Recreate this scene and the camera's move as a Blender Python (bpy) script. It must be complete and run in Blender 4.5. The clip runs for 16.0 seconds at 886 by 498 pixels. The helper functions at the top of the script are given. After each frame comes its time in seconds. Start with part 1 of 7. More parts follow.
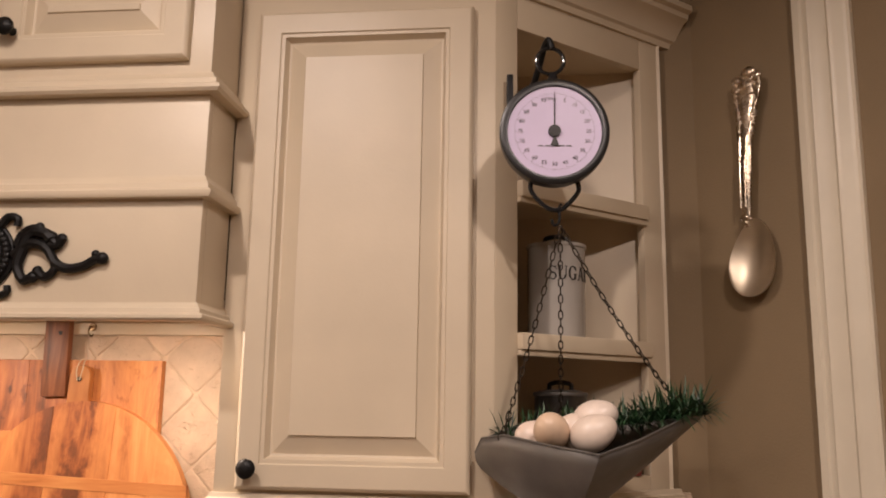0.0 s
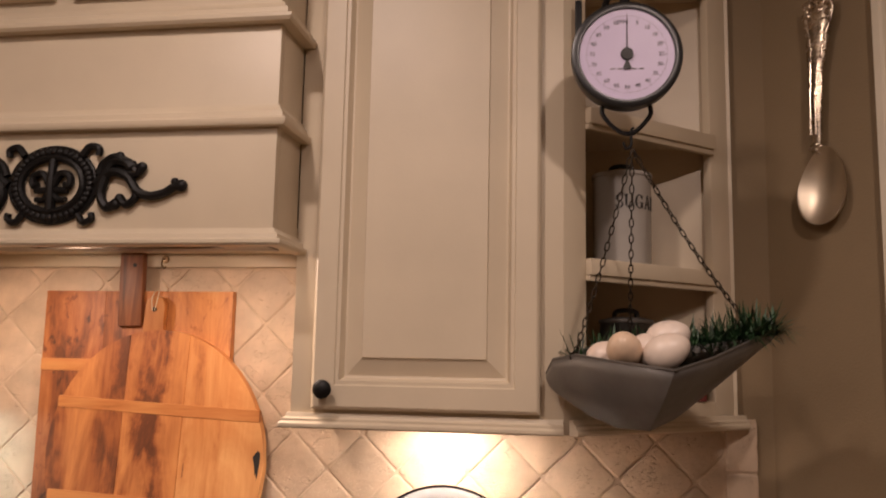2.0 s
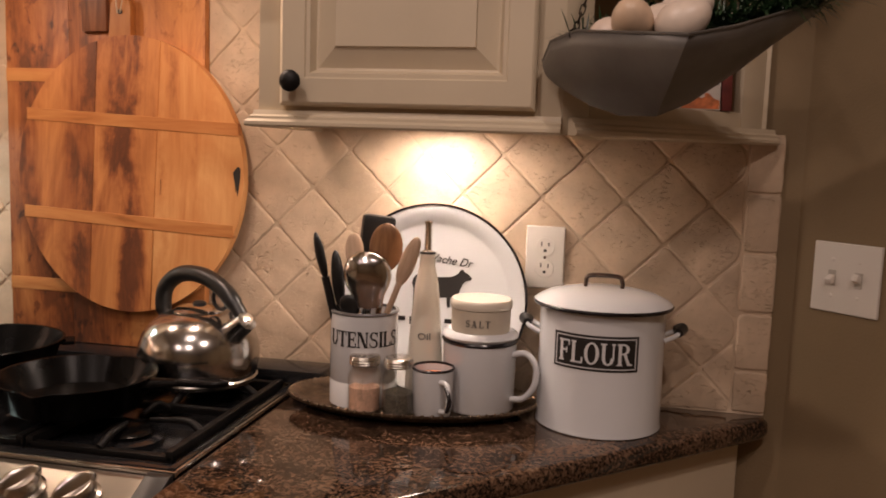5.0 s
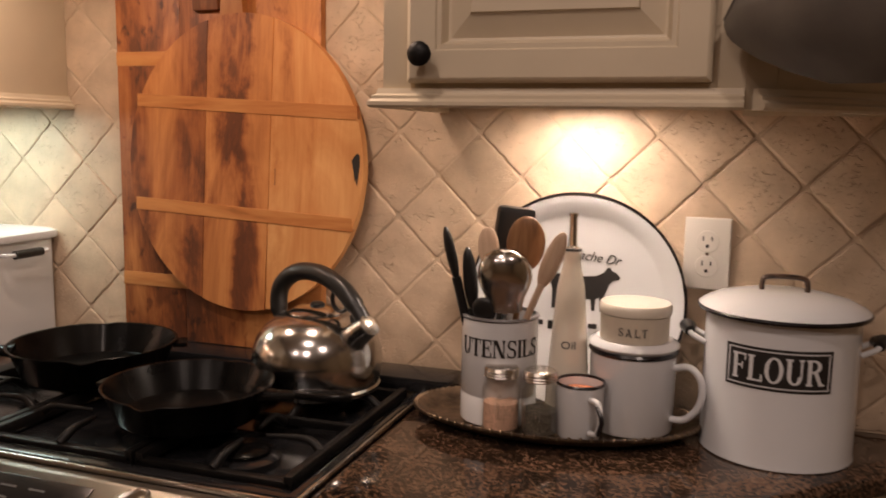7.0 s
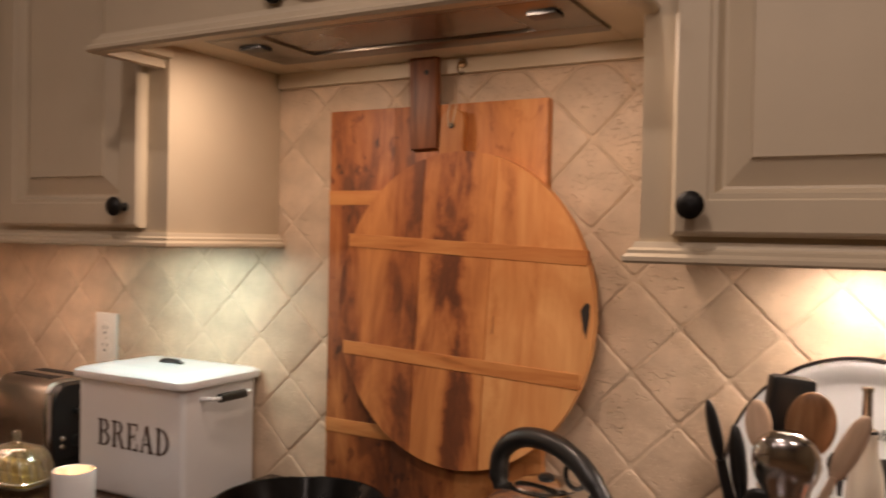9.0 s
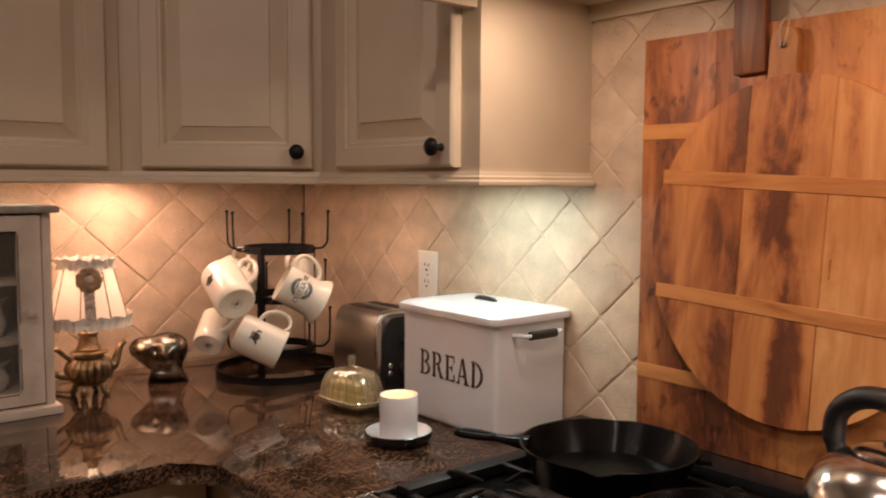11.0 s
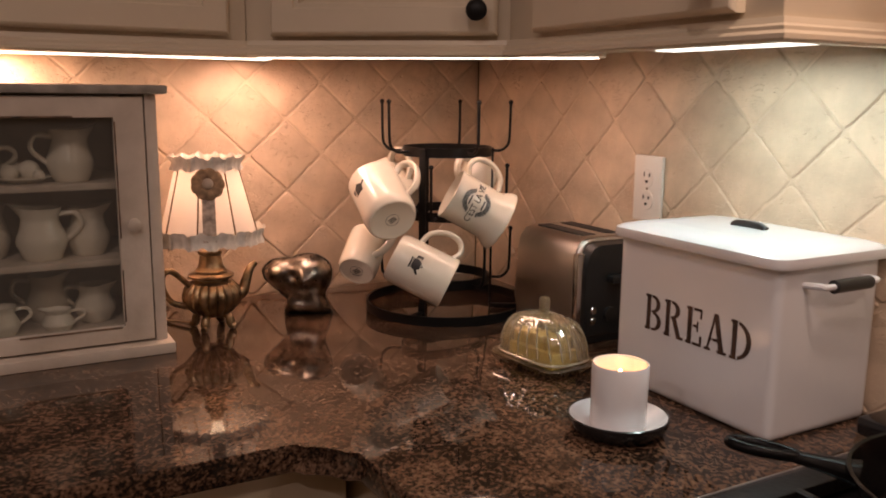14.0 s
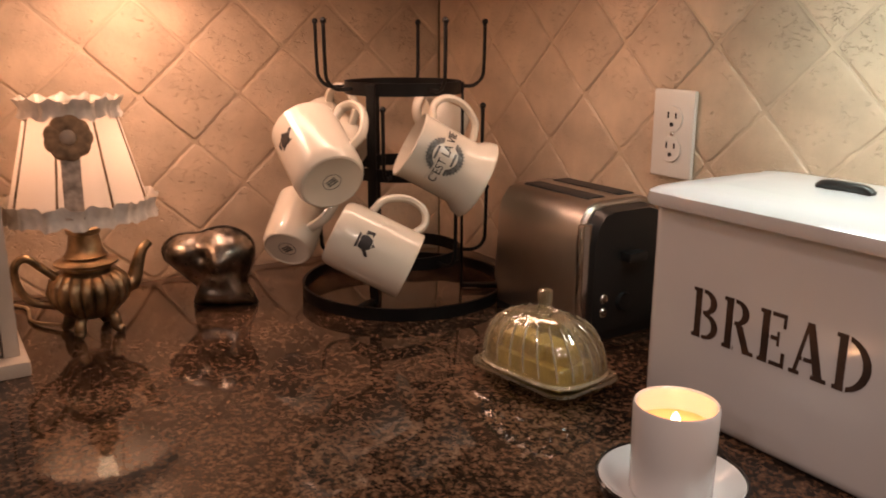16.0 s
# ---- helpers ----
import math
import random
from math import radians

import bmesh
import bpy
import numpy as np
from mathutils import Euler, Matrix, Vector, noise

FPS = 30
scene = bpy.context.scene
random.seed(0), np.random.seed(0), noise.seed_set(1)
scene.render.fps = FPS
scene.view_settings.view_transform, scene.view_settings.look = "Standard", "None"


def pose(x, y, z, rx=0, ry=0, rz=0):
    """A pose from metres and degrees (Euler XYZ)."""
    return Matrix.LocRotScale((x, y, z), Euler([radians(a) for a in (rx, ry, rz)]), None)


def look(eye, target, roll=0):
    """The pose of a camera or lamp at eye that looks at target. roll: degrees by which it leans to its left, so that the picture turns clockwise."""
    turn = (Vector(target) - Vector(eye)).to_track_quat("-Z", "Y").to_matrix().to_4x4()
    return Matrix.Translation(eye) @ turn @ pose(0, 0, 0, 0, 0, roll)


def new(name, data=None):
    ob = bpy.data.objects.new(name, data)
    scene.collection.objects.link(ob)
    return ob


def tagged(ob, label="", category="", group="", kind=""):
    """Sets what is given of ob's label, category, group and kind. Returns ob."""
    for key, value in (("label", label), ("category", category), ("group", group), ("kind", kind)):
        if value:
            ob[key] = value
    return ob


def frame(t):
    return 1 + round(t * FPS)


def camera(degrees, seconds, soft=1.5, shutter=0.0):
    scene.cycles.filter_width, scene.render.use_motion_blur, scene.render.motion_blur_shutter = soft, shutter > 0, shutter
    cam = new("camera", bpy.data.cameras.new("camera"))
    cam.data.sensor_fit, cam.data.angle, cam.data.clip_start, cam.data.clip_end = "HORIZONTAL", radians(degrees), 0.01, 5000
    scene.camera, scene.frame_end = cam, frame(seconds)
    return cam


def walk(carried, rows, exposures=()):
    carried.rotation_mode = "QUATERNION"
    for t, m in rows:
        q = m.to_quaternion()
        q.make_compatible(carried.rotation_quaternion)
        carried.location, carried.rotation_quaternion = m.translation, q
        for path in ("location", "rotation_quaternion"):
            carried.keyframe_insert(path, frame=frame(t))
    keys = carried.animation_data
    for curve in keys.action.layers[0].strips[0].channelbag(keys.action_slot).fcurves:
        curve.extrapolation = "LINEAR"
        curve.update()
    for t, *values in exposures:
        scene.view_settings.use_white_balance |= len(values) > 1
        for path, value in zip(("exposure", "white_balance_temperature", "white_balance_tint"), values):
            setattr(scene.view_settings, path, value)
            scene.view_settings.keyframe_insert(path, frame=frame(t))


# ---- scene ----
# seconds, stops, kelvin, tint
EXPOSURES = [(0.0, 0.58, 6200, 10), (1.5, 0.34, 6400, 12), (2.5, -0.04, 6500, 17), (3.5, -0.20, 6500, 17), (6.0, -0.29, 6650, 14), (7.0, -0.42, 6650, 14), (8.0, -0.62, 6600, 14), (9.0, -0.54, 6600, 13),
             (10.0, -0.43, 6550, 12), (12.5, -0.40, 6450, 20), (14.5, -0.67, 6500, 20), (15.0, -0.68, 6650, 22), (16.0, -0.75, 6950, 22)]
cam = camera(55.7, 16.0, soft=1.8, shutter=0.45)
PATH = [
    (0, (0.33, 0.033, 1.565), (0.107, 1.986, 1.931), 0.9),
    (0.5, (0.309, 0.026, 1.546), (0.075, 1.981, 1.9), 1.6),
    (1, (0.299, 0.018, 1.538), (0.055, 1.977, 1.861), 1.9),
    (1.5, (0.291, 0.014, 1.535), (0.021, 1.975, 1.822), 1.6),
    (2, (0.278, 0.015, 1.51), (-0.034, 1.973, 1.773), 1.1),
    (2.5, (0.267, 0.034, 1.471), (-0.068, 1.997, 1.653), 1.0),
    (3, (0.283, 0.066, 1.436), (-0.044, 2.038, 1.479), 1.3),
    (3.5, (0.295, 0.103, 1.4), (0.008, 2.08, 1.306), 1.4),
    (3.7, (0.307, 0.114, 1.385), (0.019, 2.089, 1.258), 1.4),
    (5.8, (0.342, 0.237, 1.358), (-0.177, 2.152, 1.108), 1.9),
    (6, (0.339, 0.243, 1.357), (-0.214, 2.148, 1.104), 1.8),
    (6.5, (0.31, 0.283, 1.349), (-0.297, 2.17, 1.079), 1.6),
    (7, (0.243, 0.352, 1.356), (-0.386, 2.231, 1.083), 1.0),
    (7.5, (0.182, 0.39, 1.373), (-0.469, 2.267, 1.14), 0.7),
    (8, (0.125, 0.416, 1.392), (-0.568, 2.286, 1.246), 0.8),
    (8.5, (0.085, 0.422, 1.42), (-0.683, 2.267, 1.363), 0.7),
    (9, (0.07, 0.436, 1.416), (-0.897, 2.187, 1.389), 1.1),
    (9.5, (0.062, 0.443, 1.414), (-1.121, 2.055, 1.355), 1.7),
    (10, (0.057, 0.446, 1.412), (-1.27, 1.939, 1.32), 1.4),
    (10.2, (0.055, 0.448, 1.412), (-1.319, 1.898, 1.308), 1.0),
    (12.3, (-0.025, 0.516, 1.357), (-1.675, 1.617, 1.107), 1.0),
    (12.5, (-0.081, 0.509, 1.354), (-1.734, 1.604, 1.095), 1.0),
    (13, (-0.212, 0.547, 1.359), (-1.879, 1.617, 1.08), 0.3),
    (13.5, (-0.301, 0.588, 1.346), (-1.982, 1.627, 1.037), -0.3),
    (14, (-0.403, 0.706, 1.334), (-2.123, 1.661, 0.97), 0.6),
    (14.5, (-0.481, 0.803, 1.321), (-2.243, 1.655, 0.912), 0.8),
    (15, (-0.565, 0.846, 1.307), (-2.329, 1.671, 0.852), 0.1),
    (15.5, (-0.686, 0.875, 1.315), (-2.388, 1.808, 0.831), -0.6),
    (16, (-0.736, 0.881, 1.304), (-2.37, 1.919, 0.803), 0.1),
]
walk(cam, [(t, look(eye, target, roll)) for t, eye, target, roll in PATH], EXPOSURES)

# ---- world and light ----
world = bpy.data.worlds.new("night")
scene.world = world
world.use_nodes = True
world.node_tree.nodes["Background"].inputs[0].default_value = (1.0, 0.8, 0.6, 1)
world.node_tree.nodes["Background"].inputs[1].default_value = 0.02

CEILING = 2.62


def area_lamp(name, at, aim, size, power, colour, size_y=None):
    d = bpy.data.lights.new(name, "AREA")
    d.shape = "RECTANGLE" if size_y else "DISK"
    d.size = size
    if size_y:
        d.size_y = size_y
    d.energy = power
    d.color = colour
    ob = new(name, d)
    ob.matrix_world = look(at, aim)
    return ob


WARM = (1.0, 0.80, 0.69)
CANS = [(-0.30, 0.40, 11.5), (0.75, 0.1, 13.5), (-0.1, -1.1, 17), (-1.1, -1.2, 11)]
for cx, cy, watts in CANS:
    area_lamp("can_lamp", (cx, cy, CEILING - 0.012), (cx, cy, 0), 0.11, watts, WARM)
# lights in the hood, under-cabinet pucks and strips
for hx in (-0.84, -0.40):
    area_lamp("hood_lamp", (hx, 1.425, 1.718), (hx, 1.59, 0), 0.05, 2.1, (1.0, 0.74, 0.56))
area_lamp("puck_lamp", (0.03, 1.615, 1.3945), (0.03, 1.655, 0), 0.06, 2.15, (1.0, 0.81, 0.67), 0.10)
area_lamp("puck_lamp", (-1.165, 1.58, 1.3885), (-1.165, 1.61, 0), 0.22, 1.8, (0.75, 0.95, 0.88), 0.06)
area_lamp("puck_lamp", (-1.74, 1.40, 1.3885), (-1.77, 1.43, 0), 0.60, 1.35, (1.0, 0.58, 0.40), 0.03)
area_lamp("puck_lamp", (-1.96, 0.72, 1.3885), (-1.99, 0.72, 0), 0.06, 4.2, (1.0, 0.66, 0.46), 0.20)
area_lamp("puck_lamp", (-1.945, 1.17, 1.3885), (-1.99, 1.17, 0), 0.06, 1.6, (1.0, 0.60, 0.41), 0.16)


# ---- materials ----
def mat(name, colour, rough=0.5, metal=0.0, var=0.12, scale=9.0, bump=0.0, bump_scale=60.0, spec=0.5, tint=None, coat=0.0, island=0.0, detail=4):
    """Principled paint with two scales of mottling and a fine relief."""
    m = bpy.data.materials.new(name)
    m.use_nodes = True
    nt = m.node_tree
    b = nt.nodes["Principled BSDF"]
    tc = nt.nodes.new("ShaderNodeTexCoord")
    n1 = nt.nodes.new("ShaderNodeTexNoise")
    n1.inputs["Scale"].default_value = scale
    n1.inputs["Detail"].default_value = detail
    nt.links.new(tc.outputs["Object"], n1.inputs["Vector"])
    mix = nt.nodes.new("ShaderNodeMix")
    mix.data_type = "RGBA"
    c = Vector(colour)
    t = Vector(tint) if tint else c * (1 - 2 * var)
    mix.inputs["A"].default_value = (*t, 1)
    mix.inputs["B"].default_value = (*(c * (1 + var)), 1)
    ramp = nt.nodes.new("ShaderNodeMapRange")
    ramp.inputs["From Min"].default_value, ramp.inputs["From Max"].default_value = 0.3, 0.7
    nt.links.new(n1.outputs["Fac"], ramp.inputs["Value"])
    nt.links.new(ramp.outputs["Result"], mix.inputs["Factor"])
    out = mix.outputs["Result"]
    if island:
        oi = nt.nodes.new("ShaderNodeObjectInfo")
        hs = nt.nodes.new("ShaderNodeHueSaturation")
        mr = nt.nodes.new("ShaderNodeMapRange")
        mr.inputs["To Min"].default_value, mr.inputs["To Max"].default_value = 1 - island, 1 + island
        nt.links.new(oi.outputs["Random"], mr.inputs["Value"])
        nt.links.new(mr.outputs["Result"], hs.inputs["Value"])
        nt.links.new(out, hs.inputs["Color"])
        out = hs.outputs["Color"]
    nt.links.new(out, b.inputs["Base Color"])
    b.inputs["Roughness"].default_value = rough
    b.inputs["Metallic"].default_value = metal
    b.inputs["Specular IOR Level"].default_value = spec
    b.inputs["Coat Weight"].default_value = coat
    n2 = nt.nodes.new("ShaderNodeTexNoise")
    n2.inputs["Scale"].default_value = bump_scale
    n2.inputs["Detail"].default_value = 3
    nt.links.new(tc.outputs["Object"], n2.inputs["Vector"])
    rr = nt.nodes.new("ShaderNodeMapRange")
    rr.inputs["To Min"].default_value, rr.inputs["To Max"].default_value = max(0.02, rough * 0.82), min(1, rough * 1.18)
    nt.links.new(n2.outputs["Fac"], rr.inputs["Value"])
    nt.links.new(rr.outputs["Result"], b.inputs["Roughness"])
    if bump:
        bp = nt.nodes.new("ShaderNodeBump")
        bp.inputs["Strength"].default_value = bump
        bp.inputs["Distance"].default_value = 0.002
        nt.links.new(n2.outputs["Fac"], bp.inputs["Height"])
        nt.links.new(bp.outputs["Normal"], b.inputs["Normal"])
    return m


def glow(name, colour, strength):
    m = bpy.data.materials.new(name)
    m.use_nodes = True
    b = m.node_tree.nodes["Principled BSDF"]
    b.inputs["Base Color"].default_value = (*colour, 1)
    b.inputs["Emission Color"].default_value = (*colour, 1)
    b.inputs["Emission Strength"].default_value = strength
    return m


def ramp_node(nt, stops):
    r = nt.nodes.new("ShaderNodeValToRGB")
    e = r.color_ramp.elements
    while len(e) < len(stops):
        e.new(0.5)
    for el, (p, c) in zip(e, stops):
        el.position, el.color = p, (*c, 1)
    return r


def travertine():
    m = mat("travertine", (0.605, 0.462, 0.330), 0.5, var=0.12, scale=14, island=0.10)
    nt = m.node_tree
    b = nt.nodes["Principled BSDF"]
    tc = nt.nodes.new("ShaderNodeTexCoord")
    oi = nt.nodes.new("ShaderNodeObjectInfo")
    add = nt.nodes.new("ShaderNodeVectorMath")
    add.operation = "ADD"
    mul = nt.nodes.new("ShaderNodeVectorMath")
    mul.operation = "SCALE"
    mul.inputs["Scale"].default_value = 7.0
    comb = nt.nodes.new("ShaderNodeCombineXYZ")
    for k in range(3):
        nt.links.new(oi.outputs["Random"], comb.inputs[k])
    nt.links.new(comb.outputs[0], mul.inputs[0])
    nt.links.new(tc.outputs["Object"], add.inputs[0])
    nt.links.new(mul.outputs[0], add.inputs[1])
    # soft swells, strings of small pits gathered in patches
    sw = nt.nodes.new("ShaderNodeTexNoise")
    sw.inputs["Scale"].default_value, sw.inputs["Detail"].default_value = 30, 8
    sw.inputs["Roughness"].default_value = 0.62
    nt.links.new(add.outputs[0], sw.inputs["Vector"])
    st = nt.nodes.new("ShaderNodeMapping")
    st.inputs["Scale"].default_value = (0.7, 1, 1.25)
    st.inputs["Rotation"].default_value = (0.0, 0.6, 0.3)
    nt.links.new(add.outputs[0], st.inputs["Vector"])
    pit = nt.nodes.new("ShaderNodeTexNoise")
    pit.inputs["Scale"].default_value, pit.inputs["Detail"].default_value = 190, 3
    pit.inputs["Distortion"].default_value = 0.6
    nt.links.new(st.outputs[0], pit.inputs["Vector"])
    patch = nt.nodes.new("ShaderNodeTexNoise")
    patch.inputs["Scale"].default_value, patch.inputs["Detail"].default_value = 22, 3
    nt.links.new(add.outputs[0], patch.inputs["Vector"])
    both = nt.nodes.new("ShaderNodeMath")
    both.operation = "MULTIPLY_ADD"
    both.inputs[1].default_value = 0.5
    nt.links.new(patch.outputs["Fac"], both.inputs[0])
    nt.links.new(pit.outputs["Fac"], both.inputs[2])
    pr = nt.nodes.new("ShaderNodeMapRange")
    pr.inputs["From Min"].default_value, pr.inputs["From Max"].default_value = 0.86, 0.98
    nt.links.new(both.outputs[0], pr.inputs["Value"])
    half = nt.nodes.new("ShaderNodeMath")
    half.operation = "MULTIPLY"
    half.inputs[1].default_value = 0.55
    nt.links.new(pr.outputs["Result"], half.inputs[0])
    sub = nt.nodes.new("ShaderNodeMath")
    sub.operation = "SUBTRACT"
    nt.links.new(sw.outputs["Fac"], sub.inputs[0])
    nt.links.new(half.outputs[0], sub.inputs[1])
    bp = nt.nodes.new("ShaderNodeBump")
    bp.inputs["Strength"].default_value, bp.inputs["Distance"].default_value = 0.75, 0.0042
    nt.links.new(sub.outputs[0], bp.inputs["Height"])
    nt.links.new(bp.outputs["Normal"], b.inputs["Normal"])
    # pits are tinted a darker brown
    old = b.inputs["Base Color"].links[0].from_socket
    mx = nt.nodes.new("ShaderNodeMix")
    mx.data_type = "RGBA"
    mx.inputs["B"].default_value = (0.36, 0.27, 0.17, 1)
    mf = nt.nodes.new("ShaderNodeMath")
    mf.operation = "MULTIPLY"
    mf.inputs[1].default_value = 0.13
    nt.links.new(pr.outputs["Result"], mf.inputs[0])
    nt.links.new(mf.outputs[0], mx.inputs["Factor"])
    nt.links.new(old, mx.inputs["A"])
    nt.links.new(mx.outputs["Result"], b.inputs["Base Color"])
    return m


def granite_stone():
    m = bpy.data.materials.new("granite")
    m.use_nodes = True
    nt = m.node_tree
    b = nt.nodes["Principled BSDF"]
    tc = nt.nodes.new("ShaderNodeTexCoord")
    v = nt.nodes.new("ShaderNodeTexVoronoi")
    v.inputs["Scale"].default_value = 400
    v.feature = "F1"
    nz = nt.nodes.new("ShaderNodeTexNoise")
    nz.inputs["Scale"].default_value, nz.inputs["Detail"].default_value = 170, 3
    nz.inputs["Roughness"].default_value = 0.55
    n3 = nt.nodes.new("ShaderNodeTexNoise")
    n3.inputs["Scale"].default_value, n3.inputs["Detail"].default_value = 14, 3
    for n in (v, nz, n3):
        nt.links.new(tc.outputs["Object"], n.inputs["Vector"])
    sep = nt.nodes.new("ShaderNodeSeparateColor")
    nt.links.new(v.outputs["Color"], sep.inputs[0])
    # crystals, clusters of crystals, slow drift of tone
    a = nt.nodes.new("ShaderNodeMath")
    a.operation = "MULTIPLY_ADD"
    nt.links.new(nz.outputs["Fac"], a.inputs[0])
    a.inputs[1].default_value = 2.2
    nt.links.new(n3.outputs["Fac"], a.inputs[2])
    c = nt.nodes.new("ShaderNodeMath")
    c.operation = "MULTIPLY_ADD"
    nt.links.new(sep.outputs[0], c.inputs[0])
    c.inputs[1].default_value = 0.42
    nt.links.new(a.outputs[0], c.inputs[2])
    s = nt.nodes.new("ShaderNodeMapRange")
    s.inputs["From Min"].default_value, s.inputs["From Max"].default_value = 1.12, 2.72
    nt.links.new(c.outputs[0], s.inputs["Value"])
    r = ramp_node(nt, [(0.0, (0.007, 0.005, 0.004)), (0.29, (0.012, 0.008, 0.006)), (0.41, (0.050, 0.028, 0.017)), (0.56, (0.106, 0.060, 0.036)), (0.70, (0.150, 0.090, 0.056)), (1.0, (0.22, 0.150, 0.102))])
    nt.links.new(s.outputs[0], r.inputs[0])
    nt.links.new(r.outputs[0], b.inputs["Base Color"])
    b.inputs["Roughness"].default_value = 0.05
    b.inputs["Specular IOR Level"].default_value = 0.40
    return m


def timber(name, stops, scale=(26, 26, 1.6), rough=0.5, swirl=2.5, seed=0.0, island=0.0):
    """Wood with grain along local z."""
    m = bpy.data.materials.new(name)
    m.use_nodes = True
    nt = m.node_tree
    b = nt.nodes["Principled BSDF"]
    tc = nt.nodes.new("ShaderNodeTexCoord")
    mp = nt.nodes.new("ShaderNodeMapping")
    mp.inputs["Scale"].default_value = scale
    mp.inputs["Location"].default_value = (seed, seed * 1.7, seed * 0.6)
    nt.links.new(tc.outputs["Object"], mp.inputs["Vector"])
    n = nt.nodes.new("ShaderNodeTexNoise")
    n.inputs["Scale"].default_value, n.inputs["Detail"].default_value, n.inputs["Distortion"].default_value = 0.75, 7, swirl
    nt.links.new(mp.outputs[0], n.inputs["Vector"])
    f = nt.nodes.new("ShaderNodeTexNoise")
    f.inputs["Scale"].default_value, f.inputs["Detail"].default_value = 6.0, 3
    nt.links.new(mp.outputs[0], f.inputs["Vector"])
    a = nt.nodes.new("ShaderNodeMath")
    a.operation = "MULTIPLY_ADD"
    nt.links.new(f.outputs["Fac"], a.inputs[0])
    a.inputs[1].default_value = 0.22
    nt.links.new(n.outputs["Fac"], a.inputs[2])
    src = a.outputs[0]
    if island:
        oi = nt.nodes.new("ShaderNodeObjectInfo")
        ad = nt.nodes.new("ShaderNodeMath")
        ad.operation = "MULTIPLY_ADD"
        nt.links.new(oi.outputs["Random"], ad.inputs[0])
        ad.inputs[1].default_value = island
        nt.links.new(src, ad.inputs[2])
        src = ad.outputs[0]
    r = ramp_node(nt, stops)
    nt.links.new(src, r.inputs[0])
    nt.links.new(r.outputs[0], b.inputs["Base Color"])
    b.inputs["Roughness"].default_value = rough
    bp = nt.nodes.new("ShaderNodeBump")
    bp.inputs["Strength"].default_value, bp.inputs["Distance"].default_value = 0.15, 0.001
    nt.links.new(f.outputs["Fac"], bp.inputs["Height"])
    nt.links.new(bp.outputs["Normal"], b.inputs["Normal"])
    return m


def figured(name, tones, streaks, seed=0.0, spots=0.0):
    """Figured slab of wood: tones are (x, value) steps across the board; streaks are dark (x, slope, width, depth) lines along the grain."""
    m = bpy.data.materials.new(name)
    m.use_nodes = True
    nt = m.node_tree
    b = nt.nodes["Principled BSDF"]
    tc = nt.nodes.new("ShaderNodeTexCoord")
    mp = nt.nodes.new("ShaderNodeMapping")
    mp.inputs["Location"].default_value = (seed, seed, seed)
    nt.links.new(tc.outputs["Object"], mp.inputs["Vector"])

    def noise(stretch, scale, detail, swirl=0.0, rough=0.6):
        q = nt.nodes.new("ShaderNodeMapping")
        q.inputs["Scale"].default_value = stretch
        nt.links.new(mp.outputs[0], q.inputs["Vector"])
        n = nt.nodes.new("ShaderNodeTexNoise")
        n.inputs["Scale"].default_value, n.inputs["Detail"].default_value, n.inputs["Distortion"].default_value = scale, detail, swirl
        n.inputs["Roughness"].default_value = rough
        nt.links.new(q.outputs[0], n.inputs["Vector"])
        return n.outputs["Fac"]

    def calc(op, a, k=None, c=None):
        n = nt.nodes.new("ShaderNodeMath")
        n.operation = op
        for i, v in enumerate((a, k, c)):
            if v is None:
                continue
            if isinstance(v, (int, float)):
                n.inputs[i].default_value = v
            else:
                nt.links.new(v, n.inputs[i])
        return n.outputs[0]

    def span(v, lo, hi, to=1.0):
        n = nt.nodes.new("ShaderNodeMapRange")
        n.interpolation_type = "SMOOTHSTEP"
        n.inputs["From Min"].default_value, n.inputs["From Max"].default_value, n.inputs["To Max"].default_value = lo, hi, to
        nt.links.new(v, n.inputs["Value"])
        return n.outputs["Result"]

    sep = nt.nodes.new("ShaderNodeSeparateXYZ")
    nt.links.new(tc.outputs["Object"], sep.inputs[0])
    x, z = sep.outputs["X"], sep.outputs["Z"]
    tone = ramp_node(nt, [((px + 0.25) * 2, (v, v, v)) for px, v in tones])
    nt.links.new(calc("MULTIPLY_ADD", x, 2.0, 0.5), tone.inputs[0])
    # rings that lean along the board, fine pores, broad clouding
    wide = noise((1, 1, 0.28), 11, 6, 1.2)
    lines = noise((1, 1, 0.045), 46, 6, 0.9, 0.7)
    grain = noise((1, 1, 0.03), 210, 3)
    val = calc("MULTIPLY_ADD", calc("SUBTRACT", wide, 0.5), 1.05, tone.outputs[0])
    val = calc("MULTIPLY_ADD", calc("SUBTRACT", lines, 0.5), 0.34, val)
    val = calc("MULTIPLY_ADD", calc("SUBTRACT", grain, 0.5), 0.14, val)
    # dark heart lines wander and break up
    drift = calc("MULTIPLY_ADD", noise((0.5, 0.5, 1), 7, 6, 0.3, 0.62), 0.13, -0.065)
    ragged = noise((1, 1, 0.35), 30, 7, 0.6, 0.72)
    for k, (cx, slope, width, depth) in enumerate(streaks):
        off = calc("ADD", calc("MULTIPLY_ADD", z, -slope, calc("SUBTRACT", x, cx)), drift)
        d = calc("ABSOLUTE", off)
        near = span(d, width * 1.25, 0.0)
        broken = span(noise((1, 1, 0.5), 8 + 3 * k, 3), 0.30, 0.62)
        mark = calc("MULTIPLY", near, calc("MULTIPLY", broken, span(ragged, 0.22, 0.66)))
        val = calc("MULTIPLY_ADD", mark, -depth, val)
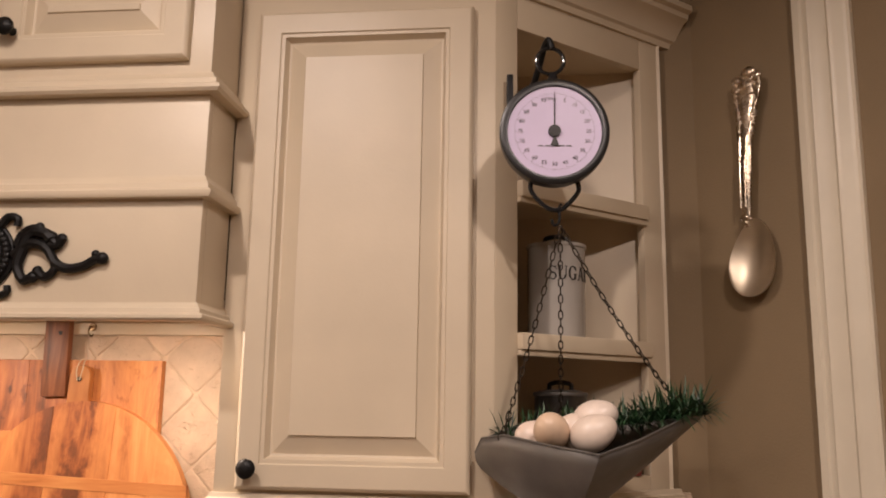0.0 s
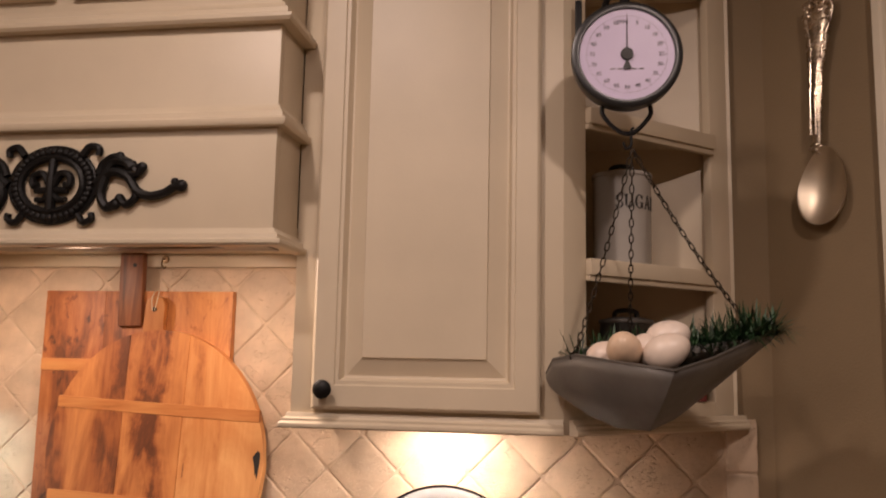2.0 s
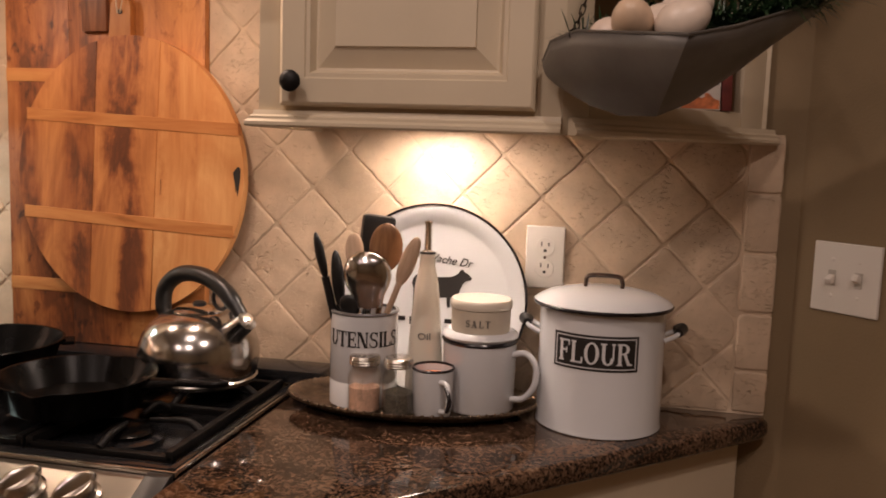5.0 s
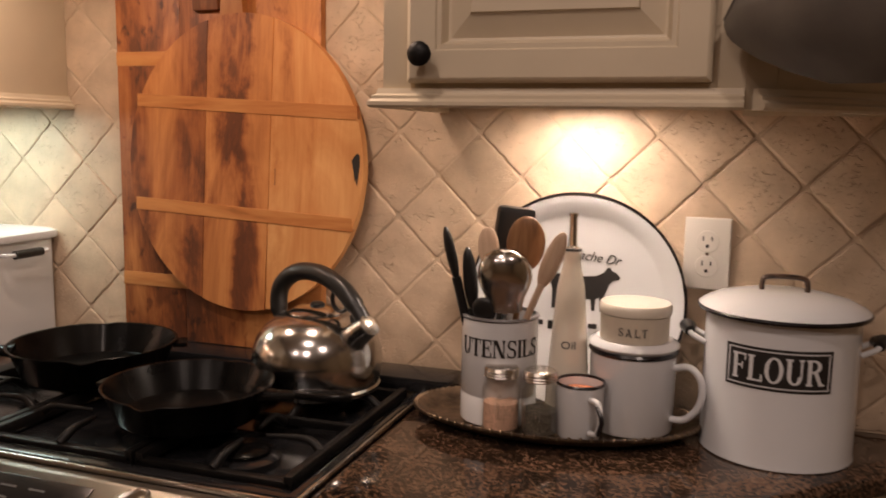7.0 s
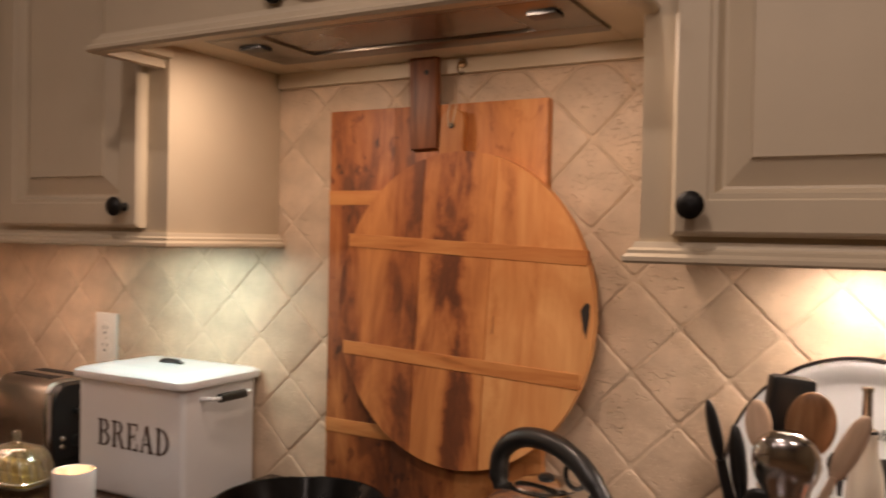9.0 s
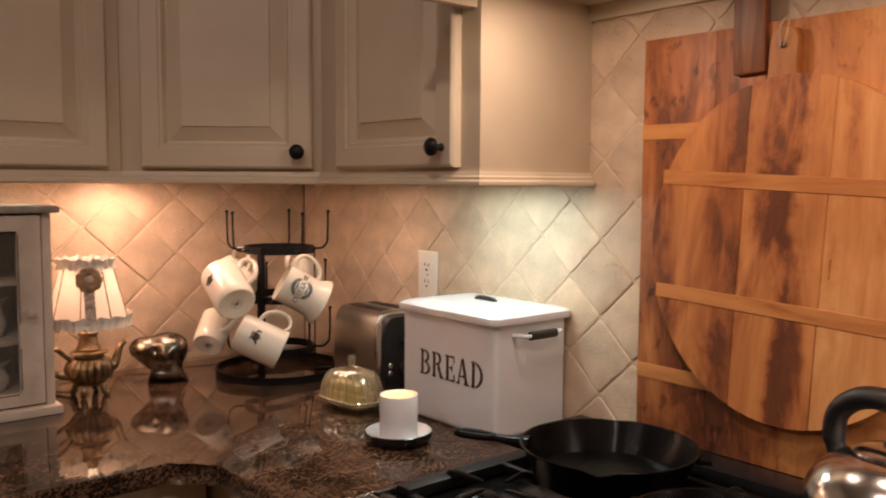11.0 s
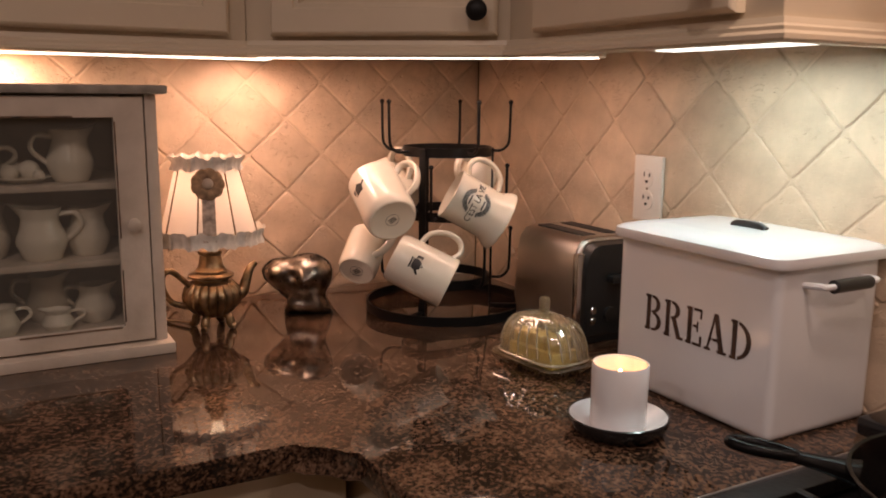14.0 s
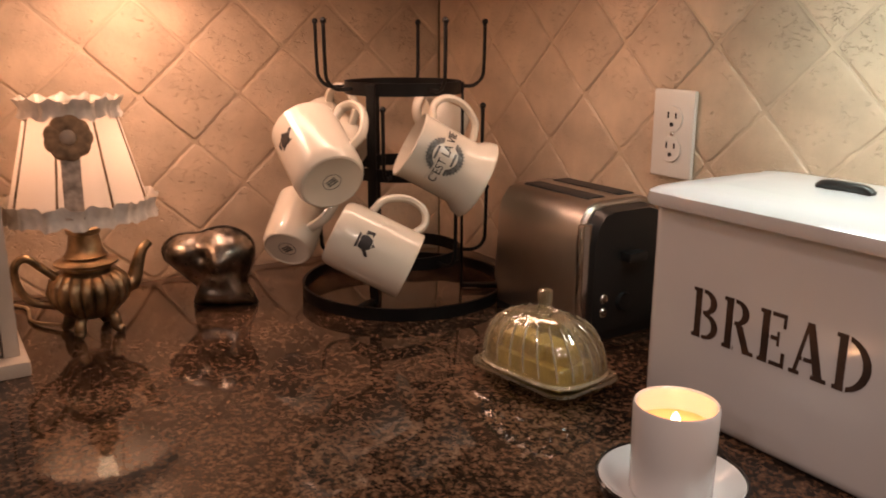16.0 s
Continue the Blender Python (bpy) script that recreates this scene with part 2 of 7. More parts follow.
    val = calc("MAXIMUM", val, calc("MULTIPLY_ADD", ragged, 0.32, 0.08))
    if spots:
        val = calc("MULTIPLY_ADD", span(noise((1, 1, 0.55), 40, 4, 0.4), 0.56, 0.68), -spots, val)
    r = ramp_node(nt, [(0.0, (0.022, 0.008, 0.005)), (0.2, (0.085, 0.026, 0.011)), (0.42, (0.33, 0.105, 0.031)), (0.65, (0.56, 0.225, 0.068)), (1.0, (0.75, 0.40, 0.155))])
    nt.links.new(val, r.inputs[0])
    nt.links.new(r.outputs[0], b.inputs["Base Color"])
    rg_ = nt.nodes.new("ShaderNodeMapRange")
    rg_.inputs["To Min"].default_value, rg_.inputs["To Max"].default_value = 0.42, 0.68
    nt.links.new(lines, rg_.inputs["Value"])
    nt.links.new(rg_.outputs["Result"], b.inputs["Roughness"])
    bp = nt.nodes.new("ShaderNodeBump")
    bp.inputs["Strength"].default_value, bp.inputs["Distance"].default_value = 0.2, 0.001
    nt.links.new(grain, bp.inputs["Height"])
    nt.links.new(bp.outputs["Normal"], b.inputs["Normal"])
    return m


PAINT = mat("cabinet_paint", (0.60, 0.507, 0.372), 0.42, var=0.035, scale=6, bump=0.08, bump_scale=140)
WALLP = mat("olive_wall_paint", (0.232, 0.165, 0.091), 0.75, var=0.04, scale=5, bump=0.25, bump_scale=220)
CEILP = mat("ceiling_paint", (0.72, 0.68, 0.6), 0.9, var=0.03)
TRIMP = mat("trim_paint", (0.66, 0.59, 0.46), 0.4, var=0.03)
FLOORW = timber("floor_wood", [(0.3, (0.06, 0.03, 0.015)), (0.6, (0.16, 0.09, 0.045)), (0.9, (0.24, 0.14, 0.07))], scale=(3, 20, 20))
TILE = travertine()
GROUT = mat("grout", (0.60, 0.465, 0.335), 0.9, var=0.1, scale=30, bump=0.4, bump_scale=300)
GRANITE = granite_stone()
IRON = mat("cast_iron", (0.005, 0.0046, 0.0044), 0.24, var=0.3, scale=20, bump=0.12, bump_scale=160, spec=0.09)
IRONR = mat("black_iron", (0.007, 0.0063, 0.006), 0.45, var=0.2, scale=30, bump=0.25, bump_scale=200, spec=0.22)
BLACK = mat("black_enamel", (0.012, 0.012, 0.013), 0.16, var=0.1, spec=0.5)
BLACKP = mat("black_plastic", (0.012, 0.012, 0.012), 0.35, var=0.1)
PANELST = mat("brushed_panel_steel", (0.22, 0.195, 0.163), 0.32, metal=1.0, var=0.06, scale=10, bump_scale=8)
TOASTST = mat("brushed_toaster_steel", (0.58, 0.53, 0.48), 0.31, metal=1.0, var=0.08, scale=9, bump_scale=8)
STEEL = mat("stainless_steel", (0.62, 0.58, 0.53), 0.26, metal=1.0, var=0.05, scale=12, bump_scale=8)
CHROME = mat("polished_steel", (0.60, 0.585, 0.56), 0.17, metal=1.0, var=0.05, scale=10, bump_scale=6)
ENAMEL = mat("white_enamel", (0.665, 0.675, 0.69), 0.16, var=0.03, scale=5, coat=0.3)
RIM = mat("black_rim", (0.012, 0.010, 0.012), 0.25, var=0.2)
CERAM = mat("cream_ceramic", (0.72, 0.66, 0.55), 0.2, var=0.03, scale=8, coat=0.3)
STONEW = mat("stoneware", (0.56, 0.49, 0.39), 0.4, var=0.04, scale=12)
PLASTW = mat("white_plastic", (0.74, 0.70, 0.64), 0.35, var=0.02)
# near-black: real marks and wick, but painted-in shade for slots, holes and gaps
SLOT = mat("dark_slot", (0.02, 0.017, 0.015), 0.6, var=0.1)
INK = mat("black_ink", (0.015, 0.013, 0.012), 0.5, var=0.1)
GREYINK = mat("faded_ink", (0.10, 0.10, 0.095), 0.5, var=0.2, scale=60)
GALV = mat("galvanised_steel", (0.15, 0.14, 0.128), 0.5, metal=0.55, var=0.10, scale=16, bump=0.1, bump_scale=60)
BRASS = mat("antique_brass", (0.34, 0.24, 0.14), 0.31, metal=0.95, var=0.35, scale=40, bump=0.15, bump_scale=120)
SILVER = mat("tarnished_silver", (0.56, 0.47, 0.36), 0.27, metal=1.0, var=0.28, scale=28, bump=0.1, bump_scale=90)
TRAYM = mat("tarnished_tray", (0.22, 0.16, 0.11), 0.36, metal=0.85, var=0.4, scale=35, bump=0.4, bump_scale=130)
def thin_glass(name, tint, gloss, haze, haze_colour=(0.8, 0.78, 0.72)):
    """Thin clear glass: see-through, with more gloss towards its edges."""
    m = bpy.data.materials.new(name)
    m.use_nodes = True
    nt = m.node_tree
    nt.nodes.remove(nt.nodes["Principled BSDF"])
    tr = nt.nodes.new("ShaderNodeBsdfTransparent")
    tr.inputs["Color"].default_value = (*tint, 1)
    gl = nt.nodes.new("ShaderNodeBsdfGlossy")
    gl.inputs["Roughness"].default_value = 0.05
    lw = nt.nodes.new("ShaderNodeLayerWeight")
    pw = nt.nodes.new("ShaderNodeMath")
    pw.operation = "POWER"
    pw.inputs[1].default_value = 2.6
    nt.links.new(lw.outputs["Facing"], pw.inputs[0])
    fr = nt.nodes.new("ShaderNodeMath")
    fr.operation = "MULTIPLY_ADD"
    fr.inputs[1].default_value, fr.inputs[2].default_value = 0.6, gloss
    nt.links.new(pw.outputs[0], fr.inputs[0])
    # a pale diffuse share stands in for highlights and veiling reflections
    df = nt.nodes.new("ShaderNodeBsdfDiffuse")
    df.inputs["Color"].default_value = (*haze_colour, 1)
    hz = nt.nodes.new("ShaderNodeMixShader")
    hz.inputs[0].default_value = haze
    nt.links.new(tr.outputs[0], hz.inputs[1])
    nt.links.new(df.outputs[0], hz.inputs[2])
    mx = nt.nodes.new("ShaderNodeMixShader")
    nt.links.new(fr.outputs[0], mx.inputs[0])
    nt.links.new(hz.outputs[0], mx.inputs[1])
    nt.links.new(gl.outputs[0], mx.inputs[2])
    nt.links.new(mx.outputs[0], nt.nodes["Material Output"].inputs["Surface"])
    return m


GLASS = thin_glass("clear_glass", (0.99, 0.99, 0.98), 0.04, 0.004)
PANE = thin_glass("cabinet_glass", (0.84, 0.84, 0.81), 0.06, 0.04)
DISHGLASS = thin_glass("dish_glass", (0.99, 0.97, 0.90), 0.20, 0.07, (0.9, 0.82, 0.50))
# stronger pale share puts the ribs' glints into their colour
RIBGLASS = thin_glass("rib_glass", (0.95, 0.92, 0.78), 0.40, 0.42, (0.9, 0.84, 0.60))


# ---- mesh helpers ----
def obj(name, bm, material, parent=None, m=None, smooth=True, label=""):
    me = bpy.data.meshes.new(name)
    bmesh.ops.recalc_face_normals(bm, faces=bm.faces)
    bm.to_mesh(me)
    bm.free()
    for mt in material if isinstance(material, (list, tuple)) else [material]:
        me.materials.append(mt)
    if smooth:
        me.polygons.foreach_set("use_smooth", [True] * len(me.polygons))
        me.set_sharp_from_angle(angle=radians(38))
    ob = new(name, me)
    if parent:
        ob.parent = parent
    if m is not None:
        ob.matrix_basis = m
    if label:
        ob["label"] = label
    return ob


def part(name, bm, material, parent, label="", m=None):
    return obj(name, bm, material, parent, m, True, label)


def thing(name, label, category, m=None, group="", kind=""):
    e = new(name)
    e.empty_display_size = 0.02
    if m is not None:
        e.matrix_basis = m
    return tagged(e, label, category, group, kind)


def bevel(bm, w, seg=2):
    if w:
        bmesh.ops.bevel(bm, geom=list(bm.edges), offset=w, segments=seg, affect="EDGES", profile=0.6, clamp_overlap=True)
    return bm


def box(x0, x1, y0, y1, z0, z1, w=0.002, seg=2):
    bm = bmesh.new()
    bmesh.ops.create_cube(bm, size=1, matrix=Matrix.Translation(((x0 + x1) / 2, (y0 + y1) / 2, (z0 + z1) / 2)) @ Matrix.Diagonal((x1 - x0, y1 - y0, z1 - z0, 1)))
    return bevel(bm, w, seg)


def join(*bms):
    out = bms[0]
    for b in bms[1:]:
        me = bpy.data.meshes.new("tmp")
        b.to_mesh(me)
        b.free()
        out.from_mesh(me)
        bpy.data.meshes.remove(me)
    return out


def moved(bm, m):
    bmesh.ops.transform(bm, matrix=m, verts=bm.verts)
    return bm


def lathe(profile, n=40, close=False):
    """Spin (r, z) pairs about z; r = 0 ends become poles."""
    bm = bmesh.new()
    rings = []
    for r, z in profile:
        if r < 1e-6:
            rings.append([bm.verts.new((0, 0, z))])
        else:
            rings.append([bm.verts.new((r * math.cos(2 * math.pi * k / n), r * math.sin(2 * math.pi * k / n), z)) for k in range(n)])
    pairs = list(zip(rings, rings[1:])) + ([(rings[-1], rings[0])] if close else [])
    for a, b in pairs:
        for k in range(n):
            q = (k + 1) % n
            if len(a) == 1 and len(b) == 1:
                continue
            if len(a) == 1:
                bm.faces.new((a[0], b[q], b[k]))
            elif len(b) == 1:
                bm.faces.new((a[k], a[q], b[0]))
            else:
                bm.faces.new((a[k], a[q], b[q], b[k]))
    return bm


def tube(points, r, n=10, cap=True, closed=False):
    """A round rod along points; r a number or one per point."""
    pts = [Vector(p) for p in points]
    rs = r if isinstance(r, (list, tuple)) else [r] * len(pts)
    bm = bmesh.new()
    rings = []
    prev = None
    for i, p in enumerate(pts):
        if closed:
            d = pts[(i + 1) % len(pts)] - pts[i - 1]
        else:
            d = pts[min(i + 1, len(pts) - 1)] - pts[max(i - 1, 0)]
        d.normalize()
        if prev is None:
            u = d.orthogonal().normalized()
        else:
            u = prev - d * prev.dot(d)
            u = u.normalized() if u.length > 1e-6 else d.orthogonal().normalized()
        prev = u
        w = d.cross(u)
        rings.append([bm.verts.new(p + (u * math.cos(2 * math.pi * k / n) + w * math.sin(2 * math.pi * k / n)) * rs[i]) for k in range(n)])
    for a, b in list(zip(rings, rings[1:])) + ([(rings[-1], rings[0])] if closed else []):
        for k in range(n):
            bm.faces.new((a[k], a[(k + 1) % n], b[(k + 1) % n], b[k]))
    if cap and not closed:
        bm.faces.new(rings[0][::-1])
        bm.faces.new(rings[-1])
    return bm


def curve_pts(pts, n=8):
    """Catmull-Rom through points."""
    p = [Vector(q) for q in pts]
    p = [2 * p[0] - p[1]] + p + [2 * p[-1] - p[-2]]
    out = []
    for i in range(1, len(p) - 2):
        for k in range(n):
            t = k / n
            a, b, c, d = p[i - 1], p[i], p[i + 1], p[i + 2]
            out.append(0.5 * (2 * b + (c - a) * t + (2 * a - 5 * b + 4 * c - d) * t * t + (3 * b - a - 3 * c + d) * t ** 3))
    return out + [p[-2]]


def prism(poly, y0, y1, w=0.0, seg=1):
    """A polygon of (x, z), drawn out from y0 to y1."""
    bm = bmesh.new()
    a = [bm.verts.new((x, y0, z)) for x, z in poly]
    b = [bm.verts.new((x, y1, z)) for x, z in poly]
    bm.faces.new(a)
    bm.faces.new(b[::-1])
    for i in range(len(poly)):
        j = (i + 1) % len(poly)
        bm.faces.new((a[i], b[i], b[j], a[j]))
    return bevel(bm, w, seg)


def slab(poly, z0, z1, w=0.0, seg=2):
    """A polygon of (x, y), drawn up from z0 to z1."""
    bm = bmesh.new()
    a = [bm.verts.new((x, y, z0)) for x, y in poly]
    b = [bm.verts.new((x, y, z1)) for x, y in poly]
    bm.faces.new(a[::-1])
    bm.faces.new(b)
    for i in range(len(poly)):
        j = (i + 1) % len(poly)
        bm.faces.new((a[i], a[j], b[j], b[i]))
    return bevel(bm, w, seg)


def moulding(profile, path, closed=False):
    """Sweep (out, z) pairs along a line of (x, y) with mitred corners; out is to the right of the way."""
    bm = bmesh.new()
    P = [Vector(p) for p in path]
    rings = []
    for i, p in enumerate(P):
        d0 = (P[i] - P[i - 1]).normalized() if i > 0 else (P[1] - P[0]).normalized()
        d1 = (P[i + 1] - P[i]).normalized() if i < len(P) - 1 else d0
        n0, n1 = Vector((d0.y, -d0.x)), Vector((d1.y, -d1.x))
        n = (n0 + n1)
        n = n / max(0.3, n.dot(n0))
        rings.append([bm.verts.new((p.x + n.x * o, p.y + n.y * o, z)) for o, z in profile])
    k = len(profile)
    for a, b in zip(rings, rings[1:]):
        for j in range(k):
            bm.faces.new((a[j], b[j], b[(j + 1) % k], a[(j + 1) % k]))
    bm.faces.new(rings[0][::-1])
    bm.faces.new(rings[-1])
    return bm


def clip_poly(poly, lo0, hi0, lo1, hi1):
    def cut(pl, ax, lim, sign):
        out = []
        for i in range(len(pl)):
            a, b = pl[i - 1], pl[i]
            ia, ib = sign * (a[ax] - lim) >= 0, sign * (b[ax] - lim) >= 0
            if ia != ib:
                t = (lim - a[ax]) / (b[ax] - a[ax])
                out.append((a[0] + t * (b[0] - a[0]), a[1] + t * (b[1] - a[1])))
            if ib:
                out.append(b)
        return out
    for ax, lim, sign in ((0, lo0, 1), (0, hi0, -1), (1, lo1, 1), (1, hi1, -1)):
        poly = cut(poly, ax, lim, sign)
        if len(poly) < 3:
            return []
    return poly


def text_mesh(body, size, depth=0.0006):
    """Letters as a mesh, middle at the origin, in the xz plane facing -y."""
    cu = bpy.data.curves.new("letters", "FONT")
    cu.body, cu.size, cu.extrude = body, size, depth
    cu.align_x, cu.align_y = "CENTER", "CENTER"
    cu.resolution_u = 3
    ob = bpy.data.objects.new("letters", cu)
    me = bpy.data.meshes.new_from_object(ob)
    bm = bmesh.new()
    bm.from_mesh(me)
    bpy.data.objects.remove(ob)
    bpy.data.meshes.remove(me)
    return moved(bm, pose(0, 0, 0, 90))


def serif_glyph(ch):
    """Convex outlines (x, z) and the width of a bold serif capital one unit high."""
    T, t, s = 0.19, 0.075, 0.07   # stem, hairline, serif overhang
    out = []

    def rect(x0, z0, x1, z1):
        out.append([(x0, z0), (x1, z0), (x1, z1), (x0, z1)])

    def stem(x, z0=0.0, z1=1.0, w=T, foot=True, head=True):
        rect(x, z0, x + w, z1)
        if foot:
            rect(x - s, z0, x + w + s, z0 + t)
        if head:
            rect(x - s, z1 - t, x + w + s, z1)

    def arc(cx, cz, rx, rz, a0, a1, thick=T, thin=t, n=12):
        for k in range(n):
            a, b = radians(a0 + (a1 - a0) * k / n), radians(a0 + (a1 - a0) * (k + 1) / n)
            q = []
            for g in (a, b):
                c_, s_ = math.cos(g), math.sin(g)
                q.append(((cx + rx * c_, cz + rz * s_), (cx + (rx - thick) * c_, cz + (rz - thin) * s_)))
            out.append([q[0][0], q[1][0], q[1][1], q[0][1]])

    if ch == "I":
        stem(s)
        return out, T + 2 * s
    if ch in "FEL":
        stem(s)
        w = 0.70
        if ch in "FE":
            rect(s, 1 - t, w, 1)
            rect(w - 0.07, 0.74, w, 1)
            rect(s + T, 0.48, w - 0.16, 0.48 + t)
            rect(w - 0.21, 0.38, w - 0.15, 0.65)
        if ch in "EL":
            rect(s, 0, w, t)
            rect(w - 0.07, 0, w + 0.02, 0.28)
        return out, w + 0.04
    if ch == "T":
        stem(0.28, head=False)
        rect(0, 1 - t, 0.75, 1)
        rect(0, 0.74, 0.06, 1)
        rect(0.69, 0.74, 0.75, 1)
        return out, 0.77
    if ch == "U":
        stem(s, 0.33, 1, foot=False)
        stem(0.68, 0.33, 1, w=t * 1.2, foot=False)
        arc(s + 0.35, 0.34, 0.35, 0.34, 180, 360)
        return out, 0.68 + 0.2
    if ch == "N":
        stem(s, w=t * 1.2)
        stem(0.70, w=t * 1.2)
        out.append([(s, 1), (s + 0.23, 1), (0.79, 0), (0.58, 0)])
        return out, 0.90
    if ch == "A":
        out.append([(0.36, 1), (0.54, 1), (0.86, 0), (0.64, 0)])
        out.append([(0.38, 1), (0.44, 0.92), (0.17, 0), (0.08, 0)])
        rect(0.22, 0.28, 0.68, 0.28 + t)
        rect(0, 0, 0.26, t)
        rect(0.56, 0, 0.94, t)
        return out, 0.96
    if ch in "RBD":
        stem(s)
        if ch == "D":
            arc(s + T * 0.6, 0.5, 0.66, 0.5, -90, 90)
            rect(s, 0, s + T * 0.6 + 0.02, t)
            return out, 0.88
        arc(0.36, 0.75, 0.37, 0.25, -90, 90)
        rect(s, 1 - t, 0.38, 1)
        rect(s, 0.5, 0.38, 0.5 + t)
        if ch == "B":
            arc(0.38, 0.27, 0.42, 0.27, -90, 90)
            rect(s, 0, 0.40, t)
            return out, 0.84
        out.append([(0.36, 0.52), (0.56, 0.52), (0.84, 0), (0.64, 0)])
        rect(0.62, 0, 0.92, t)
        return out, 0.92
    if ch in "OGC":
        arc(0.44, 0.5, 0.43, 0.51, 0 if ch == "O" else 35, 360 if ch == "O" else 325, n=24)
        if ch != "O":
            rect(0.70, 0.66, 0.78, 0.95)
        if ch == "G":
            stem(0.60, 0.05, 0.45, foot=False)
        return out, 0.90
    if ch == "S":
        arc(0.34, 0.745, 0.31, 0.265, 30, 235, thick=0.15)
        arc(0.34, 0.265, 0.33, 0.275, 215, 415, thick=0.15)
        out.append([(0.10, 0.62), (0.22, 0.47), (0.62, 0.38), (0.50, 0.53)])
        out.append([(0.14, 0.56), (0.30, 0.44), (0.58, 0.43), (0.40, 0.58)])
        rect(0.58, 0.70, 0.64, 0.98)
        rect(0.02, 0.02, 0.08, 0.30)
        return out, 0.70
    return out, 0.4


def serif_word(word, height, width=None, gap=0.06, depth=0.0006, stencil=False):
    """A word of serif capitals as a mesh, middle at the origin, facing -y; a stencil leaves bridges beside the stems."""
    bm = bmesh.new()
    x = 0.0
    rows_ = []
    for ch in word:
        polys, w = serif_glyph(ch)
        if stencil:
            lo, hi = (0.30, 0.345) if ch == "A" else (0.265, 0.325)
            cut = [clip_poly(p, a_, b_, -1.0, 2.0) for p in polys for a_, b_ in ((-1.0, lo), (hi, 2.0)) if not (ch == "A" and max(q[1] for q in p) > 0.5)]
            polys = [p for p in cut if len(p) > 2 and max(q[0] for q in p) - min(q[0] for q in p) > 0.004] + [p for p in polys if ch == "A" and max(q[1] for q in p) > 0.5]
        rows_ += [[(px + x, pz) for px, pz in p] for p in polys]
        x += w + gap
    total = x - gap
    sx = width / total if width else height
    lift = 0.0
    for p in rows_:
        lift = (lift + 0.00002) % 0.0002
        q = [((px - total / 2) * sx, (pz - 0.5) * height) for px, pz in p]
        a = [bm.verts.new((u, -depth - lift, v)) for u, v in q]
        b = [bm.verts.new((u, 0.0, v)) for u, v in q]
        bm.faces.new(a)
        for i in range(len(q)):
            j = (i + 1) % len(q)
            bm.faces.new((a[i], b[i], b[j], a[j]))
    return bm


# ---- the setting ----
WY, WX = 1.725, -2.08          # faces of the back and the left backsplash
TOP = 0.915                    # counter
CORNER = (0.655, WY + 0.012)   # where the slanted wall begins
S = math.sqrt(0.5)

# floor, ceiling, right and front walls: out of view, added to close the room
tagged(obj("floor", box(-2.4, 3.0, -3.0, 2.0, -0.05, 0.0, 0), FLOORW), "dark brown wooden floorboards of the kitchen", "floor", kind="structure")
tagged(obj("ceiling", box(-2.4, 3.0, -3.0, 2.0, CEILING, CEILING + 0.1, 0), CEILP), "plain off-white painted kitchen ceiling", "ceiling", kind="structure")
wall_back = tagged(obj("wall_back", box(-2.3, CORNER[0], WY + 0.012, WY + 0.15, 0, CEILING, 0), WALLP), "olive painted wall with a tumbled stone backsplash", "wall", kind="structure")
wall_left = tagged(obj("wall_left", box(WX - 0.15, WX - 0.012, -3.0, WY + 0.15, 0, CEILING, 0), WALLP), "olive painted side wall with a tumbled stone backsplash", "wall", kind="structure")
tagged(obj("wall_slanted", box(0, 2.2, 0, 0.12, 0, CEILING, 0), WALLP, m=pose(CORNER[0], CORNER[1], 0, 0, 0, -45)), "olive painted slanted wall beside the counter", "wall", kind="structure")
tagged(obj("wall_right", box(2.1, 2.25, -3.0, 0.4, 0, CEILING, 0), WALLP), "unseen olive wall added to close the room on the right", "wall", kind="structure")
tagged(obj("wall_front", box(-2.4, 2.25, -3.1, -2.95, 0, CEILING, 0), WALLP), "unseen olive wall added to close the room at the front", "wall", kind="structure")


def casing():
    """Fluted door casing on the slanted wall."""
    pr = [(0.0, 0.0), (0.024, 0.0), (0.024, 0.012), (0.020, 0.016), (0.020, 0.024), (0.023, 0.028), (0.019, 0.034), (0.019, 0.060), (0.023, 0.065), (0.017, 0.072), (0.016, 0.088), (0.011, 0.094), (0.011, 0.100), (0.0, 0.100)]
    bm = bmesh.new()
    a = [bm.verts.new((x, -o, 0)) for o, x in pr]
    b = [bm.verts.new((x, -o, CEILING - 0.2)) for o, x in pr]
    for i in range(len(pr)):
        j = (i + 1) % len(pr)
        bm.faces.new((a[i], a[j], b[j], b[i]))
    bm.faces.new(a)
    bm.faces.new(b[::-1])
    return bm


tagged(obj("door_trim", casing(), TRIMP, m=pose(CORNER[0] + 0.235 * S, CORNER[1] - 0.235 * S, 0, 0, 0, -45) @ pose(0, 0.0, 0)), "cream painted fluted door casing on the slanted wall", "trim", kind="structure")

for cx, cy, watts in CANS:
    can = thing("recessed_light", "round recessed ceiling light with a white trim ring", "light", pose(cx, cy, CEILING), "recessed ceiling lights")
    part("trim_ring", lathe([(0.065, -0.001), (0.09, -0.001), (0.088, -0.006), (0.065, -0.008)], 32, True), CEILP, can)

